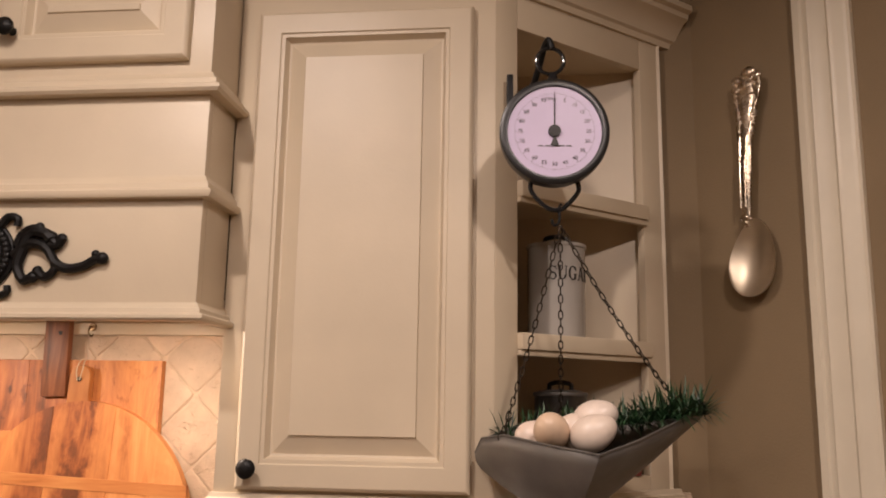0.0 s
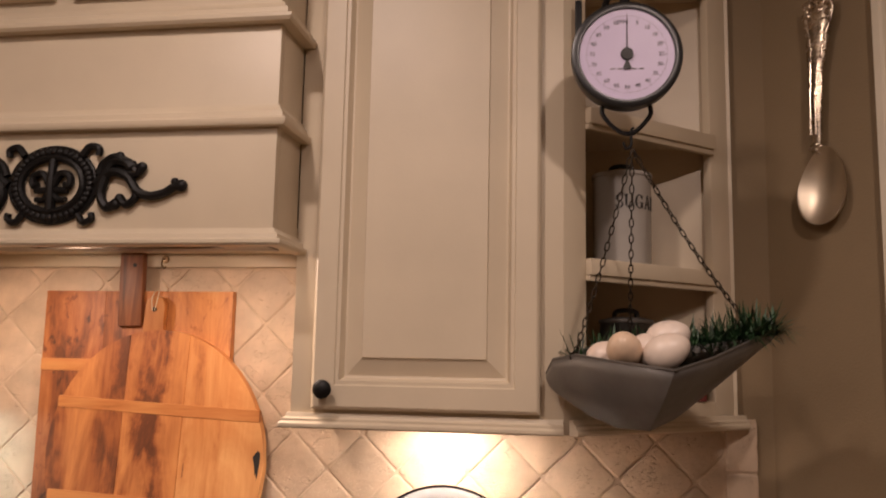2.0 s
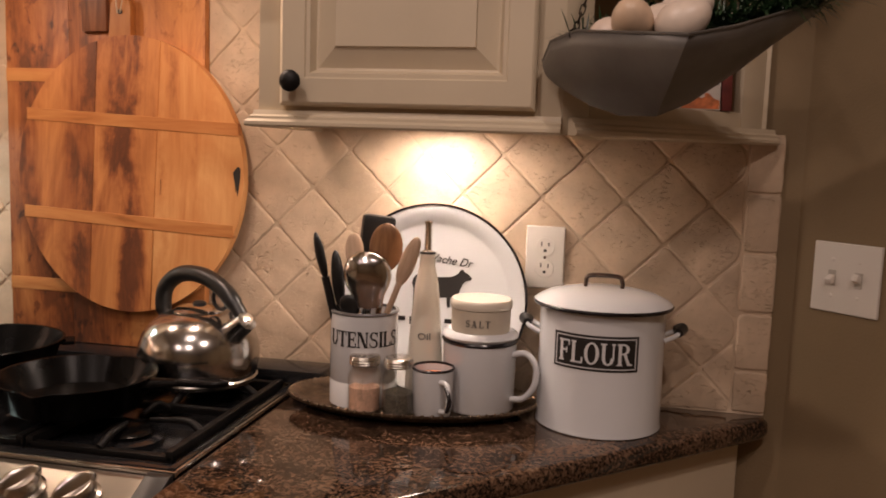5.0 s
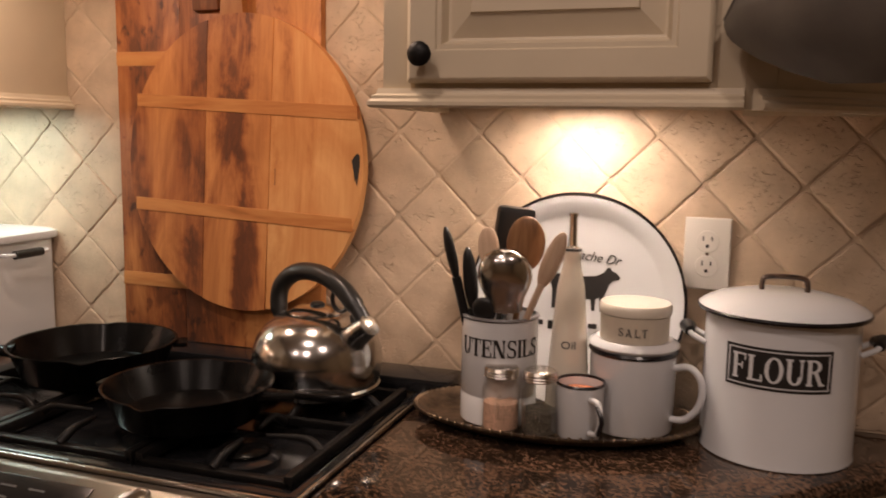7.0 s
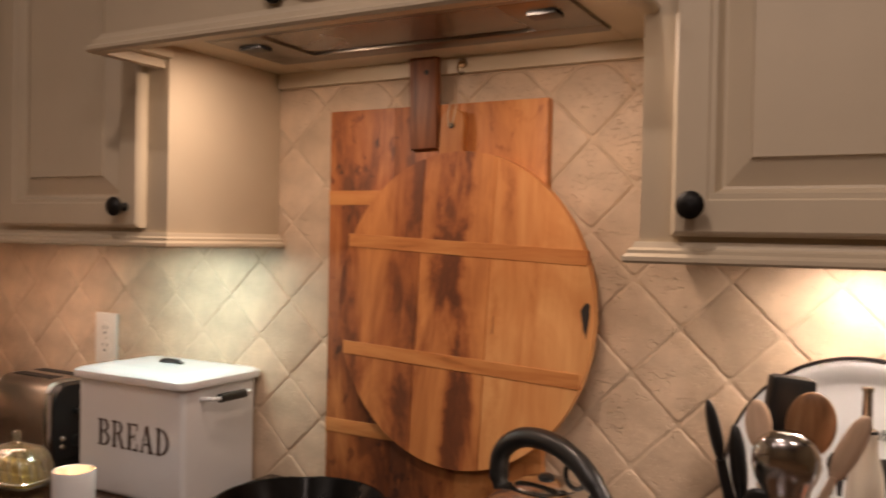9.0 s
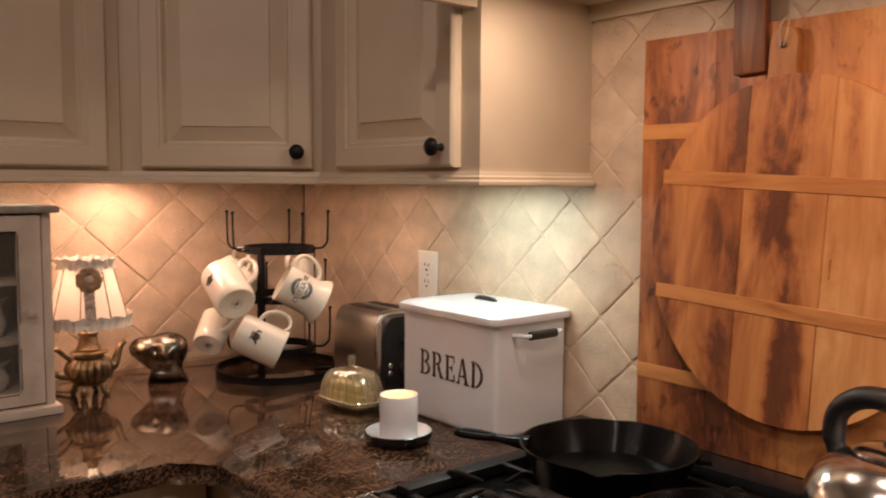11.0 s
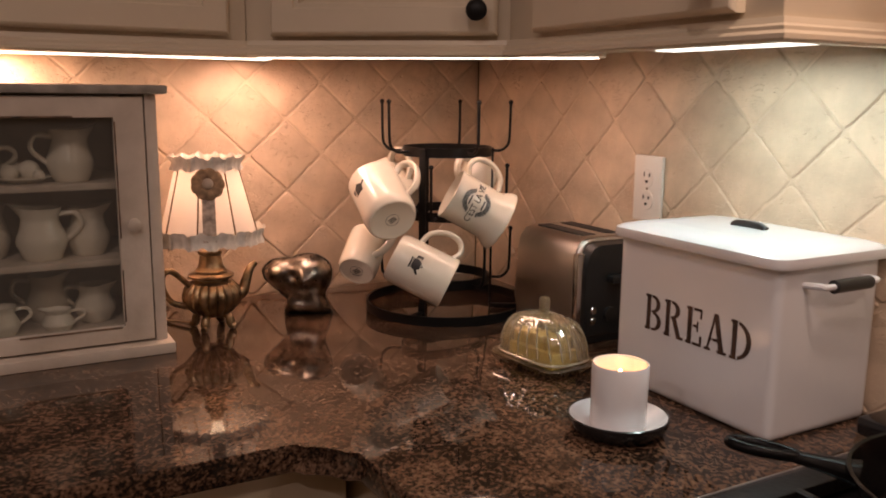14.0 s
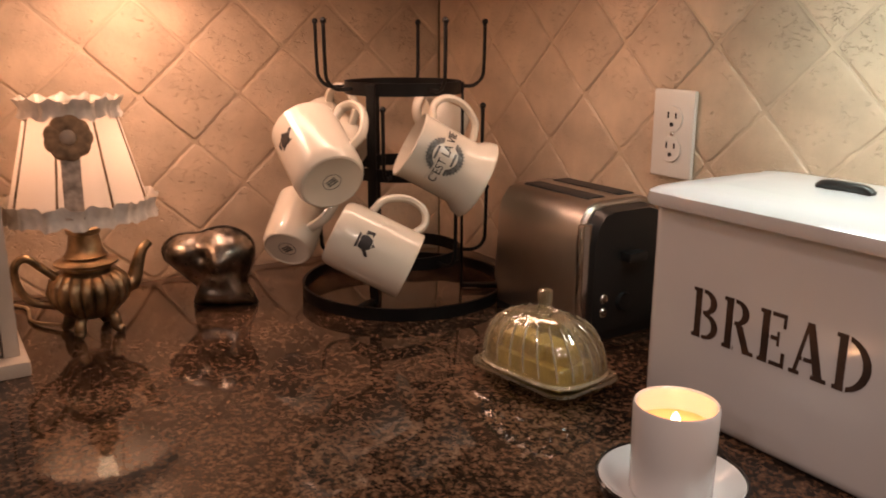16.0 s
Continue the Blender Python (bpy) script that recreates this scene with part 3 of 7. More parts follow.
# ---- counters ----
def fillet(poly, k, r, n=8):
    """Round the corner k of a polygon of (x, y)."""
    p, a, b = Vector(poly[k]), Vector(poly[k - 1]), Vector(poly[(k + 1) % len(poly)])
    da, db = (a - p).normalized(), (b - p).normalized()
    ang = da.angle(db)
    t = r / math.tan(ang / 2)
    c = p + (da + db).normalized() * (r / math.sin(ang / 2))
    s, e = p + da * t - c, p + db * t - c
    out = []
    for i in range(n + 1):
        v = s.lerp(e, i / n).normalized() * r + c
        out.append((v.x, v.y))
    return poly[:k] + out + poly[k + 1:]


def worktop(poly):
    bm = slab(poly, TOP - 0.036, TOP)
    bmesh.ops.bevel(bm, geom=[e for e in bm.edges if abs(e.verts[0].co.z - e.verts[1].co.z) < 1e-5], offset=0.012, segments=4, affect="EDGES", profile=0.5)
    return bm


RX0, RX1 = -0.985, -0.222      # the range
LX = -1.325                    # front of the left run
ctr_l = [(WX - 0.01, -0.9), (LX, -0.9), (LX, 1.075), (RX0 - 0.004, 1.075), (RX0 - 0.004, WY + 0.01), (WX - 0.01, WY + 0.01)]
ctr_l = fillet(ctr_l, 2, 0.07)
tagged(obj("worktop_left", worktop(ctr_l), GRANITE), "polished brown speckled granite worktop turning the corner", "worktop", kind="structure")
ctr_r = [(RX1 + 0.004, WY + 0.01), (RX1 + 0.004, 1.075), (-0.035, 1.075), (0.612, 1.69), (0.625, 1.712), (0.62, WY + 0.01)]
tagged(obj("worktop_right", worktop(ctr_r), GRANITE), "polished brown speckled granite worktop with a slanted front edge", "worktop", kind="structure")


# ---- cabinets ----
def raised_door(w, h, m, parent, hinge=1, knob=True, knob_at=None):
    """A raised-panel door, face at y = 0 looking to -y, x from 0 to w, z from 0 to h."""
    st = min(0.055, w * 0.2)
    steps = [(0.0, 0.020), (0.0, 0.006), (0.003, 0.002), (0.006, 0.0), (st - 0.014, 0.0), (st - 0.012, 0.003), (st - 0.006, 0.003), (st - 0.003, 0.010), (st, 0.0165), (st + 0.003, 0.0172), (st + 0.033, 0.0045), (st + 0.0345, 0.001)]
    bm = bmesh.new()
    rings = []
    for o, y in steps:
        rings.append([bm.verts.new(v) for v in ((o, y, o), (w - o, y, o), (w - o, y, h - o), (o, y, h - o))])
    for a, b in zip(rings, rings[1:]):
        for k in range(4):
            q = (k + 1) % 4
            bm.faces.new((a[k], a[q], b[q], b[k]))
    bm.faces.new(rings[-1])
    bm.faces.new(rings[0][::-1])
    d = part("door", bm, PAINT, parent, m=m)
    d.data.polygons.foreach_set("use_smooth", [False] * len(d.data.polygons))
    if knob:
        kx, kz = knob_at or (0.028 if hinge > 0 else w - 0.028, 0.035)
        prof = [(0, 0), (0.0075, 0), (0.006, 0.006), (0.0055, 0.012), (0.010, 0.016), (0.0155, 0.021), (0.0162, 0.026), (0.0125, 0.031), (0.006, 0.0335), (0, 0.034)]
        part("knob", moved(lathe(prof, 24), pose(kx, 0, kz, 90)), IRONR, d, "round black iron knob")
    return d


LEDGE = [(-0.004, 0.0), (0.014, 0.0), (0.017, 0.003), (0.017, 0.008), (0.012, 0.012), (0.012, 0.016), (0.007, 0.019), (0.005, 0.026), (-0.004, 0.026)]
UB = 1.391                     # underside of the wall cabinets
UT = 2.33                      # their top
FY = 1.44                      # face of the frames on the back wall
FXL = -1.795                   # face of the frames on the left wall


def ledge(path, z, parent):
    return part("light_rail", moulding([(o, z + h) for o, h in LEDGE], path), PAINT, parent)


CROWN = [(-0.005, 0.0), (0.008, 0.0), (0.010, 0.012), (0.016, 0.016), (0.020, 0.030), (0.034, 0.048), (0.048, 0.056), (0.050, 0.066), (0.060, 0.070), (0.060, 0.082), (-0.005, 0.082)]

# wall cabinet right of the hood
cr = thing("wall_cabinet", "cream painted wall cabinet with one raised-panel door", "cabinet", pose(-0.213, WY, 0), "wall cabinets")
O = Matrix.Translation((0.213, -WY, 0))
part("body", moved(box(-0.213, 0.258, FY, WY, UB + 0.018, UT, 0.002), O), PAINT, cr)
raised_door(0.392, 0.845, O @ pose(-0.172, 1.42, 1.423), cr, 1)
ledge([(-0.213 + 0.213, WY - 0.002 - WY), (0, FY - WY), (0.471, FY - WY)], UB - 0.001, cr)
part("crown", moulding([(o, UT - 0.02 + z) for o, z in CROWN], [(0.0, FY - WY), (0.471, FY - WY)]), PAINT, cr)

# slanted open shelf unit between that cabinet and the wall end
su = thing("shelf_unit", "cream painted slanted open corner shelf unit with three shelves", "shelf", pose(0.2585, FY, 0))
EX, EYY = 0.585 - 0.2585, WY - FY - 0.002
ln = math.hypot(EX, EYY)
ang = math.degrees(math.atan2(EYY, EX))
F = pose(0, 0, 0, 0, 0, ang)
part("left_stile", moved(box(0, 0.05, 0, 0.018, UB, UT, 0.0015), F), PAINT, su)
part("right_stile", moved(box(ln - 0.06, ln, 0, 0.018, UB, UT, 0.0015), F), PAINT, su)
part("top_rail", moved(box(0.05, ln - 0.06, 0, 0.018, 2.245, UT, 0.0015), F), PAINT, su)
part("bottom_rail", moved(box(0.05, ln - 0.06, 0, 0.018, UB, UB + 0.05, 0.0015), F), PAINT, su)
for nm, z, lip in (("bottom_shelf", UB + 0.035, 0), ("shelf", 1.672, 1), ("shelf", 1.940, 1), ("top_panel", 2.25, 0)):
    tri = slab([(0.003, 0.014), (0.003, EYY), (EX - 0.01, EYY)], z, z + 0.016, 0)
    if lip:
        tri = join(tri, moved(box(0.05, ln - 0.058, -0.014, 0.02, z - 0.012, z + 0.017, 0.003), F), moved(box(0.05, ln - 0.056, -0.008, 0.004, z - 0.022, z - 0.012, 0.002), F))
    part(nm, tri, PAINT, su)
part("back_panel", box(0.003, EX, EYY - 0.006, EYY, UB, UT, 0), PAINT, su)
ledge([(0.012, 0.0), (EX + 0.012, EYY)], UB - 0.001, su)
part("crown", moulding([(o, UT - 0.02 + z) for o, z in CROWN], [(0.0, 0.0), (EX + 0.03, EYY + 0.03)]), PAINT, su)

# wall cabinets left of the hood
CLX0, CLX1 = -1.52, -1.012
cl = thing("wall_cabinet", "cream painted wall cabinet beside the hood with a raised-panel door", "cabinet", pose(CLX1, WY, 0), "wall cabinets")
O = Matrix.Translation((-CLX1, -WY, 0))
part("body", moved(box(CLX0, CLX1, FY, WY, UB + 0.018, UT, 0.002), O), PAINT, cl)
raised_door(0.375, 0.845, O @ pose(-1.437, 1.42, 1.423), cl, -1)
ledge([(CLX0 - CLX1, FY - WY), (0, FY - WY), (0, -0.002)], UB - 0.001, cl)

DY = 1.107
cd = thing("corner_wall_cabinet", "cream painted diagonal corner wall cabinet with a raised-panel door", "cabinet", pose(CLX0 - 0.001, FY, 0), "wall cabinets")
O = Matrix.Translation((-CLX0 + 0.001, -FY, 0))
part("body", moved(slab([(CLX0 - 0.001, FY), (CLX0 - 0.001, WY), (WX, WY), (WX, DY), (FXL, DY)], UB + 0.018, UT, 0.002), O), PAINT, cd)
dl = math.hypot(CLX0 - FXL, FY - DY)
dm = O @ pose(FXL, DY, 0, 0, 0, math.degrees(math.atan2(FY - DY, CLX0 - FXL)))
raised_door(dl - 0.065, 0.845, dm @ pose(0.047, -0.02, 1.423), cd, -1)
ledge([(FXL - CLX0, DY - FY), (0, 0)], UB - 0.001, cd)

cw = thing("wall_cabinet", "cream painted wall cabinet on the side wall with raised-panel doors", "cabinet", pose(FXL, DY - 0.001, 0), "wall cabinets")
O = Matrix.Translation((-FXL, -DY + 0.001, 0))
part("body", moved(box(WX, FXL, -0.4, DY - 0.001, UB + 0.018, UT, 0.002), O), PAINT, cw)
for y0 in (0.625, 0.145):
    raised_door(0.45, 0.845, O @ pose(FXL + 0.02, y0, 1.423, 0, 0, 90), cw, 1 if y0 > 0.4 else -1)
ledge([(0, -1.56), (0, 0)], UB - 0.001, cw)

# hood
HX0, HX1, HY = -1.022, -0.214, 1.318
hood = thing("range_hood", "cream painted wooden range hood with stepped mouldings", "hood", pose((HX0 + HX1) / 2, WY, 0))
O = Matrix.Translation((-(HX0 + HX1) / 2, -WY, 0))
part("front_panel", moved(box(HX0, HX1, HY, HY + 0.02, 1.705, 2.10, 0.002), O), PAINT, hood)
part("side_panel", moved(box(HX0, HX0 + 0.02, HY + 0.02, FY - 0.001, 1.705, 2.10, 0.001), O), PAINT, hood)
part("side_panel", moved(box(HX1 - 0.02, HX1, HY + 0.02, FY - 0.001, 1.705, 2.10, 0.001), O), PAINT, hood)
part("underside", moved(join(box(HX0 + 0.012, HX1 - 0.002, HY + 0.02, HY + 0.08, 1.715, 1.727, 0.001), box(HX0 + 0.012, HX0 + 0.10, HY + 0.08, WY - 0.01, 1.728, 1.74, 0.001), box(HX1 - 0.10, HX1 - 0.002, HY + 0.08, WY - 0.01, 1.728, 1.74, 0.001), box(HX0 + 0.10, HX1 - 0.10, WY - 0.1, WY - 0.01, 1.728, 1.74, 0.001)), O), PAINT, hood)
liner = part("liner", moved(join(box(HX0 + 0.10, HX1 - 0.10, HY + 0.08, HY + 0.12, 1.722, 1.745, 0.002), box(HX0 + 0.10, HX1 - 0.10, WY - 0.14, WY - 0.10, 1.722, 1.745, 0.002), box(HX0 + 0.1, HX0 + 0.2, HY + 0.12, WY - 0.14, 1.722, 1.745, 0.002), box(HX1 - 0.2, HX1 - 0.1, HY + 0.12, WY - 0.14, 1.722, 1.745, 0.002)), O), PANELST, hood, "stainless steel hood liner")
for k in range(18):
    y = HY + 0.126 + k * 0.0076
    part("slat", moved(box(HX0 + 0.2, HX1 - 0.2, y, y + 0.004, 1.726, 1.738, 0), O), STEEL, liner)
part("filter_back", moved(box(HX0 + 0.2, HX1 - 0.2, HY + 0.12, WY - 0.14, 1.745, 1.75, 0), O), SLOT, liner)
for x in (HX0 + 0.15, HX1 - 0.15):
    part("clip", moved(box(x - 0.022, x + 0.022, HY + 0.16, HY + 0.19, 1.716, 1.724, 0.002), O), BLACKP, liner)
part("back_board", moved(box(-1.011, -0.214, WY - 0.012, WY + 0.01, 1.700, 1.742, 0.001), O), PAINT, hood)
HM = [(-0.002, 0.0), (0.017, 0.0), (0.021, 0.004), (0.021, 0.009), (0.013, 0.013), (0.012, 0.020), (0.006, 0.024), (0.004, 0.030), (-0.002, 0.030)]
for z in (1.690, 1.892, 2.072):
    ring = [(HX0, FY - 0.0015), (HX0, HY), (HX1, HY), (HX1, FY - 0.0015)]
    big = 1.15 if z > 2 else 0.95
    part("moulding", moved(moulding([(o * big, z + h * (1.25 if z > 1.8 else 1.0)) for o, h in HM], ring[::1]), O), PAINT, hood)
# cabinet over the hood
co = thing("hood_cabinet", "cream painted cabinet above the hood with two raised-panel doors", "cabinet", pose((HX0 + HX1) / 2, WY, 2.102), "wall cabinets")
O2 = Matrix.Translation((-(HX0 + HX1) / 2, -WY, -2.102))
part("body", moved(box(HX0 + 0.001, HX1 - 0.001, HY, WY, 2.102, UT, 0.002), O2), PAINT, co)
raised_door(0.345, 0.19, O2 @ pose(HX0 + 0.04, HY - 0.02, 2.133), co, -1, knob_at=(0.315, 0.055))
raised_door(0.345, 0.19, O2 @ pose(HX1 - 0.04 - 0.345, HY - 0.02, 2.133), co, 1, knob_at=(0.03, 0.055))

# base cabinets
def base_door(w, h, m, parent):
    return raised_door(w, h, m, parent, knob=False)


bl = thing("base_cabinet", "cream painted base cabinet under the granite worktop", "cabinet", pose(-1.16, 1.115, 0), "base cabinets")
part("body", box(-0.45, 0.17, 0, 0.6, 0.09, TOP - 0.037, 0.002), PAINT, bl)
base_door(0.15, 0.62, pose(-0.165 + 0.02, -0.02, 0.2), bl)
bs = thing("base_cabinet", "cream painted base cabinet along the side wall", "cabinet", pose(-1.37, 1.10, 0), "base cabinets")
part("body", box(-0.68, 0, -2.0, 0.0, 0.09, TOP - 0.037, 0.002), PAINT, bs)
for y0 in (-0.58, -1.1):
    base_door(0.46, 0.62, pose(0.02, y0, 0.2, 0, 0, 90), bs)
br = thing("base_cabinet", "cream painted base cabinet with a slanted door under the worktop", "cabinet", pose(RX1 + 0.01, 1.115, 0), "base cabinets")
part("body", slab([(0.0, 0.6), (0.0, 0.0), (0.16, 0.0), (0.79, 0.595), (0.79, 0.6)], 0.09, TOP - 0.037, 0.002), PAINT, br)
base_door(0.55, 0.62, pose(0.24, 0.062, 0.17, 0, 0, math.degrees(math.atan2(0.595, 0.63))), br)


# ---- boards behind the range ----
HONEY = timber("honey_wood", [(0.30, (0.15, 0.045, 0.012)), (0.45, (0.34, 0.12, 0.03)), (0.62, (0.46, 0.19, 0.052)), (0.9, (0.54, 0.25, 0.08))], scale=(8, 8, 1.8), seed=3.1)
SLABR = figured("round_board_wood", [(-0.24, 0.55), (-0.13, 0.58), (-0.078, 0.52), (-0.075, 0.72), (-0.05, 0.61), (0.03, 0.55), (0.057, 0.66), (0.060, 0.76), (0.24, 0.79)],
                [(0.030, -0.13, 0.040, 0.52), (0.008, -0.02, 0.014, 0.46), (-0.100, 0.02, 0.030, 0.34), (-0.215, 0.0, 0.030, 0.30), (0.076, 0.0, 0.014, 0.22)], 0.6)
SLABT = figured("tall_board_wood", [(-0.22, 0.44), (-0.12, 0.41), (-0.076, 0.43), (0.03, 0.50), (0.055, 0.60), (0.22, 0.63)],
                [(-0.15, 0.0, 0.06, 0.34), (-0.06, 0.0, 0.06, 0.40), (0.03, 0.0, 0.04, 0.25)], 2.3, 0.16)
WALNUT = timber("dark_handle_wood", [(0.3, (0.035, 0.013, 0.007)), (0.55, (0.14, 0.048, 0.020)), (0.85, (0.27, 0.10, 0.040))], scale=(30, 30, 2.5), seed=4.0)
BATTEN = timber("batten_wood", [(0.28, (0.20, 0.066, 0.019)), (0.5, (0.46, 0.17, 0.048)), (0.8, (0.57, 0.25, 0.080))], scale=(5, 30, 30), seed=2.0)

BVT = 0.9475                   # top of the range's back vent, on which the tall board stands
bA = thing("cutting_board", "tall rectangular wooden cutting board with a dark handle", "board", pose(-0.6575, 1.7045, BVT), "cutting boards")
for x0, x1 in ((-0.2165, -0.075), (-0.0746, 0.055), (0.0554, 0.2165)):
    part("plank", box(x0, x1, 0, 0.019, 0.0, 0.6985, 0.0012), SLABT, bA)
part("handle", moved(box(-0.0275, 0.0275, -0.011, 0.008, 0.622, 0.795, 0.005), pose(0.0015, 0, 0, 0, -1.2)), WALNUT, bA, "dark walnut handle")
for z0 in (0.5255, 0.103):
    part("batten", box(-0.217, 0.217, -0.001, 0.012, z0, z0 + 0.026, 0.0005), BATTEN, bA)

ZC = 0.269                     # half height of the round board
bR = thing("round_board", "round honey-coloured wooden bread board with inlaid battens", "board", pose(-0.592, 1.6825, 1.024, -0.25) @ pose(0, 0, ZC, 0, 2.6, 0) @ pose(0, 0, -ZC), "cutting boards")


def oval_piece(x0, x1, rx, rz, y0, y1, n=40):
    pts = []
    for k in range(n + 1):
        x = x0 + (x1 - x0) * k / n
        pts.append((x, rz + rz * math.sqrt(max(0, 1 - (x / rx) ** 2))))
    low = [(x, 2 * rz - z) for x, z in pts[::-1]]
    poly = pts + low
    out = []
    for p in poly:
        if not out or (Vector(p) - Vector(out[-1])).length > 1e-4:
            out.append(p)
    if (Vector(out[0]) - Vector(out[-1])).length < 1e-4:
        out.pop()
    return prism(out, y0, y1, 0.0012, 1)


for x0, x1 in ((-0.2419, -0.0772), (-0.0768, 0.0578), (0.0582, 0.2419)):
    part("plank", oval_piece(x0, x1, 0.242, ZC, 0, 0.020), SLABR, bR)
for z0, h0, hw in ((0.363, 0.0235, 0.2265), (0.169, 0.0235, 0.2265)):
    part("batten", prism([(-hw, z0), (hw, z0 - 0.001), (hw - 0.002, z0 + h0), (-hw, z0 + h0)], -0.0012, 0.01, 0.0004), BATTEN, bR)
grip = [(-0.054, 0.523), (-0.052, 0.56), (-0.053, 0.592), (-0.046, 0.606), (-0.030, 0.611), (-0.014, 0.606), (-0.007, 0.592), (-0.008, 0.56), (-0.003, 0.525)]
hd = part("handle", prism(grip, 0.001, 0.019, 0.002), HONEY, bR)
part("hole", moved(lathe([(0, 0), (0.005, 0), (0.005, 0.0012), (0, 0.0012)], 16), pose(-0.030, 0.0005, 0.581, 90)), SLOT, hd)
part("mark", prism([(0.219, 0.292), (0.2235, 0.300), (0.229, 0.306), (0.234, 0.302), (0.2345, 0.284), (0.2325, 0.262), (0.2305, 0.248), (0.228, 0.262), (0.2265, 0.256), (0.2235, 0.274)], -0.0006, 0.002), SLOT, bR, "dark burn mark")
part("crack", prism([(0.0690, 0.238), (0.0698, 0.250), (0.0693, 0.268), (0.0704, 0.268), (0.0706, 0.250), (0.0699, 0.238)], -0.0004, 0.002), SLOT, bR, "thin dark crack")

part("cord", tube(curve_pts([(-0.033, -0.003, 0.578), (-0.036, -0.004, 0.600), (-0.031, -0.003, 0.618), (-0.026, 0.004, 0.622), (-0.022, -0.003, 0.616), (-0.024, -0.004, 0.598), (-0.028, -0.003, 0.579)], 5), 0.0011, 6), mat("jute_cord", (0.55, 0.44, 0.30), 0.9), hd, "pale cord through the hole")
part("hole", moved(lathe([(0, 0), (0.0045, 0), (0.0045, 0.0012), (0, 0.0012)], 16), pose(-0.006, -0.0108, 0.754, 90)), SLOT, bA)
hk = thing("wall_hook", "small brass hook on the board under the hood", "hook", pose(-0.604, 1.7128, 1.716))
part("plate", moved(lathe([(0, 0), (0.009, 0), (0.008, 0.002), (0, 0.0025)], 20), pose(0, 0, 0, 90)), BRASS, hk)
part("prong", tube(curve_pts([(0, -0.001, 0.0), (0, -0.012, -0.002), (0, -0.016, -0.012), (0.003, -0.010, -0.020), (0.004, -0.004, -0.016)], 5), 0.0018, 8), BRASS, hk)

# ---- range ----
CT = 0.921
rg = thing("gas_range", "black and stainless slide-in gas range with iron grates", "range", pose((RX0 + RX1) / 2, 1.40, 0))
RW = (RX1 - RX0) / 2
part("body", box(-RW + 0.002, RW - 0.002, -0.205, 0.31, 0.05, CT - 0.03, 0.003), BLACK, rg)
top_bm = box(-RW, RW, -0.200, 0.31, CT - 0.028, CT - 0.012, 0.003)
part("cooktop", top_bm, BLACK, rg, "glossy black cooktop")
part("edge_trim", join(box(-RW, -RW + 0.012, -0.200, 0.31, CT - 0.012, CT + 0.001, 0.003), box(RW - 0.012, RW, -0.200, 0.31, CT - 0.012, CT + 0.001, 0.003), box(-RW + 0.012, RW - 0.012, -0.200, -0.180, CT - 0.012, CT - 0.001, 0.003)), BLACK, rg)
part("steel_strip", join(box(-RW - 0.004, -RW - 0.0005, -0.202, 0.31, CT - 0.008, CT - 0.001, 0.001), box(RW + 0.0005, RW + 0.004, -0.202, 0.31, CT - 0.008, CT - 0.001, 0.001), box(-RW - 0.004, RW + 0.004, -0.207, -0.2025, CT - 0.010, CT - 0.002, 0.001)), STEEL, rg)
part("back_vent", box(-RW - 0.03, RW + 0.05, 0.235, 0.315, CT + 0.0015, CT + 0.026, 0.006), BLACK, rg)
panel = bmesh.new()
sec = [(-0.208, CT - 0.009), (-0.222, CT - 0.010), (-0.318, CT - 0.054), (-0.335, CT - 0.075), (-0.335, CT - 0.13), (-0.208, CT - 0.13)]
L_ = [panel.verts.new((-RW + 0.035, y, z)) for y, z in sec]
R_ = [panel.verts.new((RW - 0.035, y, z)) for y, z in sec]
panel.faces.new(L_)
panel.faces.new(R_[::-1])
for i in range(len(sec)):
    j = (i + 1) % len(sec)
    panel.faces.new((L_[i], R_[i], R_[j], L_[j]))
bevel(panel, 0.003)
cp = part("control_panel", panel, PANELST, rg, "brushed steel control panel")
for sx in (-1, 1):
    ex = [(-0.208, CT - 0.003), (-0.220, CT - 0.005), (-0.316, CT - 0.054), (-0.337, CT - 0.13), (-0.208, CT - 0.13)]
    e_bm = bmesh.new()
    A_ = [e_bm.verts.new((sx * (RW - 0.0345), y, z)) for y, z in ex]
    B_ = [e_bm.verts.new((sx * (RW + 0.002), y, z)) for y, z in ex]
    e_bm.faces.new(A_)
    e_bm.faces.new(B_[::-1])
    for i in range(len(ex)):
        j = (i + 1) % len(ex)
        e_bm.faces.new((A_[i], B_[i], B_[j], A_[j]))
    part("end_cap", bevel(e_bm, 0.003), BLACKP, rg)
SLOPE = pose(0, -0.222, CT - 0.010, 24.6)   # local -y runs down the panel
disp = part("display", moved(box(-0.19, 0.118, -0.092, -0.014, -0.002, 0.0016, 0.001), SLOPE), BLACK, cp, "black glass display")
for k in range(4):
    part("digit", moved(box(-0.118 + k * 0.011, -0.111 + k * 0.011, -0.036, -0.024, 0.0013, 0.0022, 0), SLOPE), glow("green_digits", (0.25, 1.0, 0.1), 1.6), disp)
for k in range(9):
    part("mark", moved(box(-0.06 + (k % 3) * 0.045, -0.035 + (k % 3) * 0.045, -0.034 - (k // 3) * 0.018, -0.031 - (k // 3) * 0.018, 0.0013, 0.002, 0), SLOPE), GREYINK, disp)
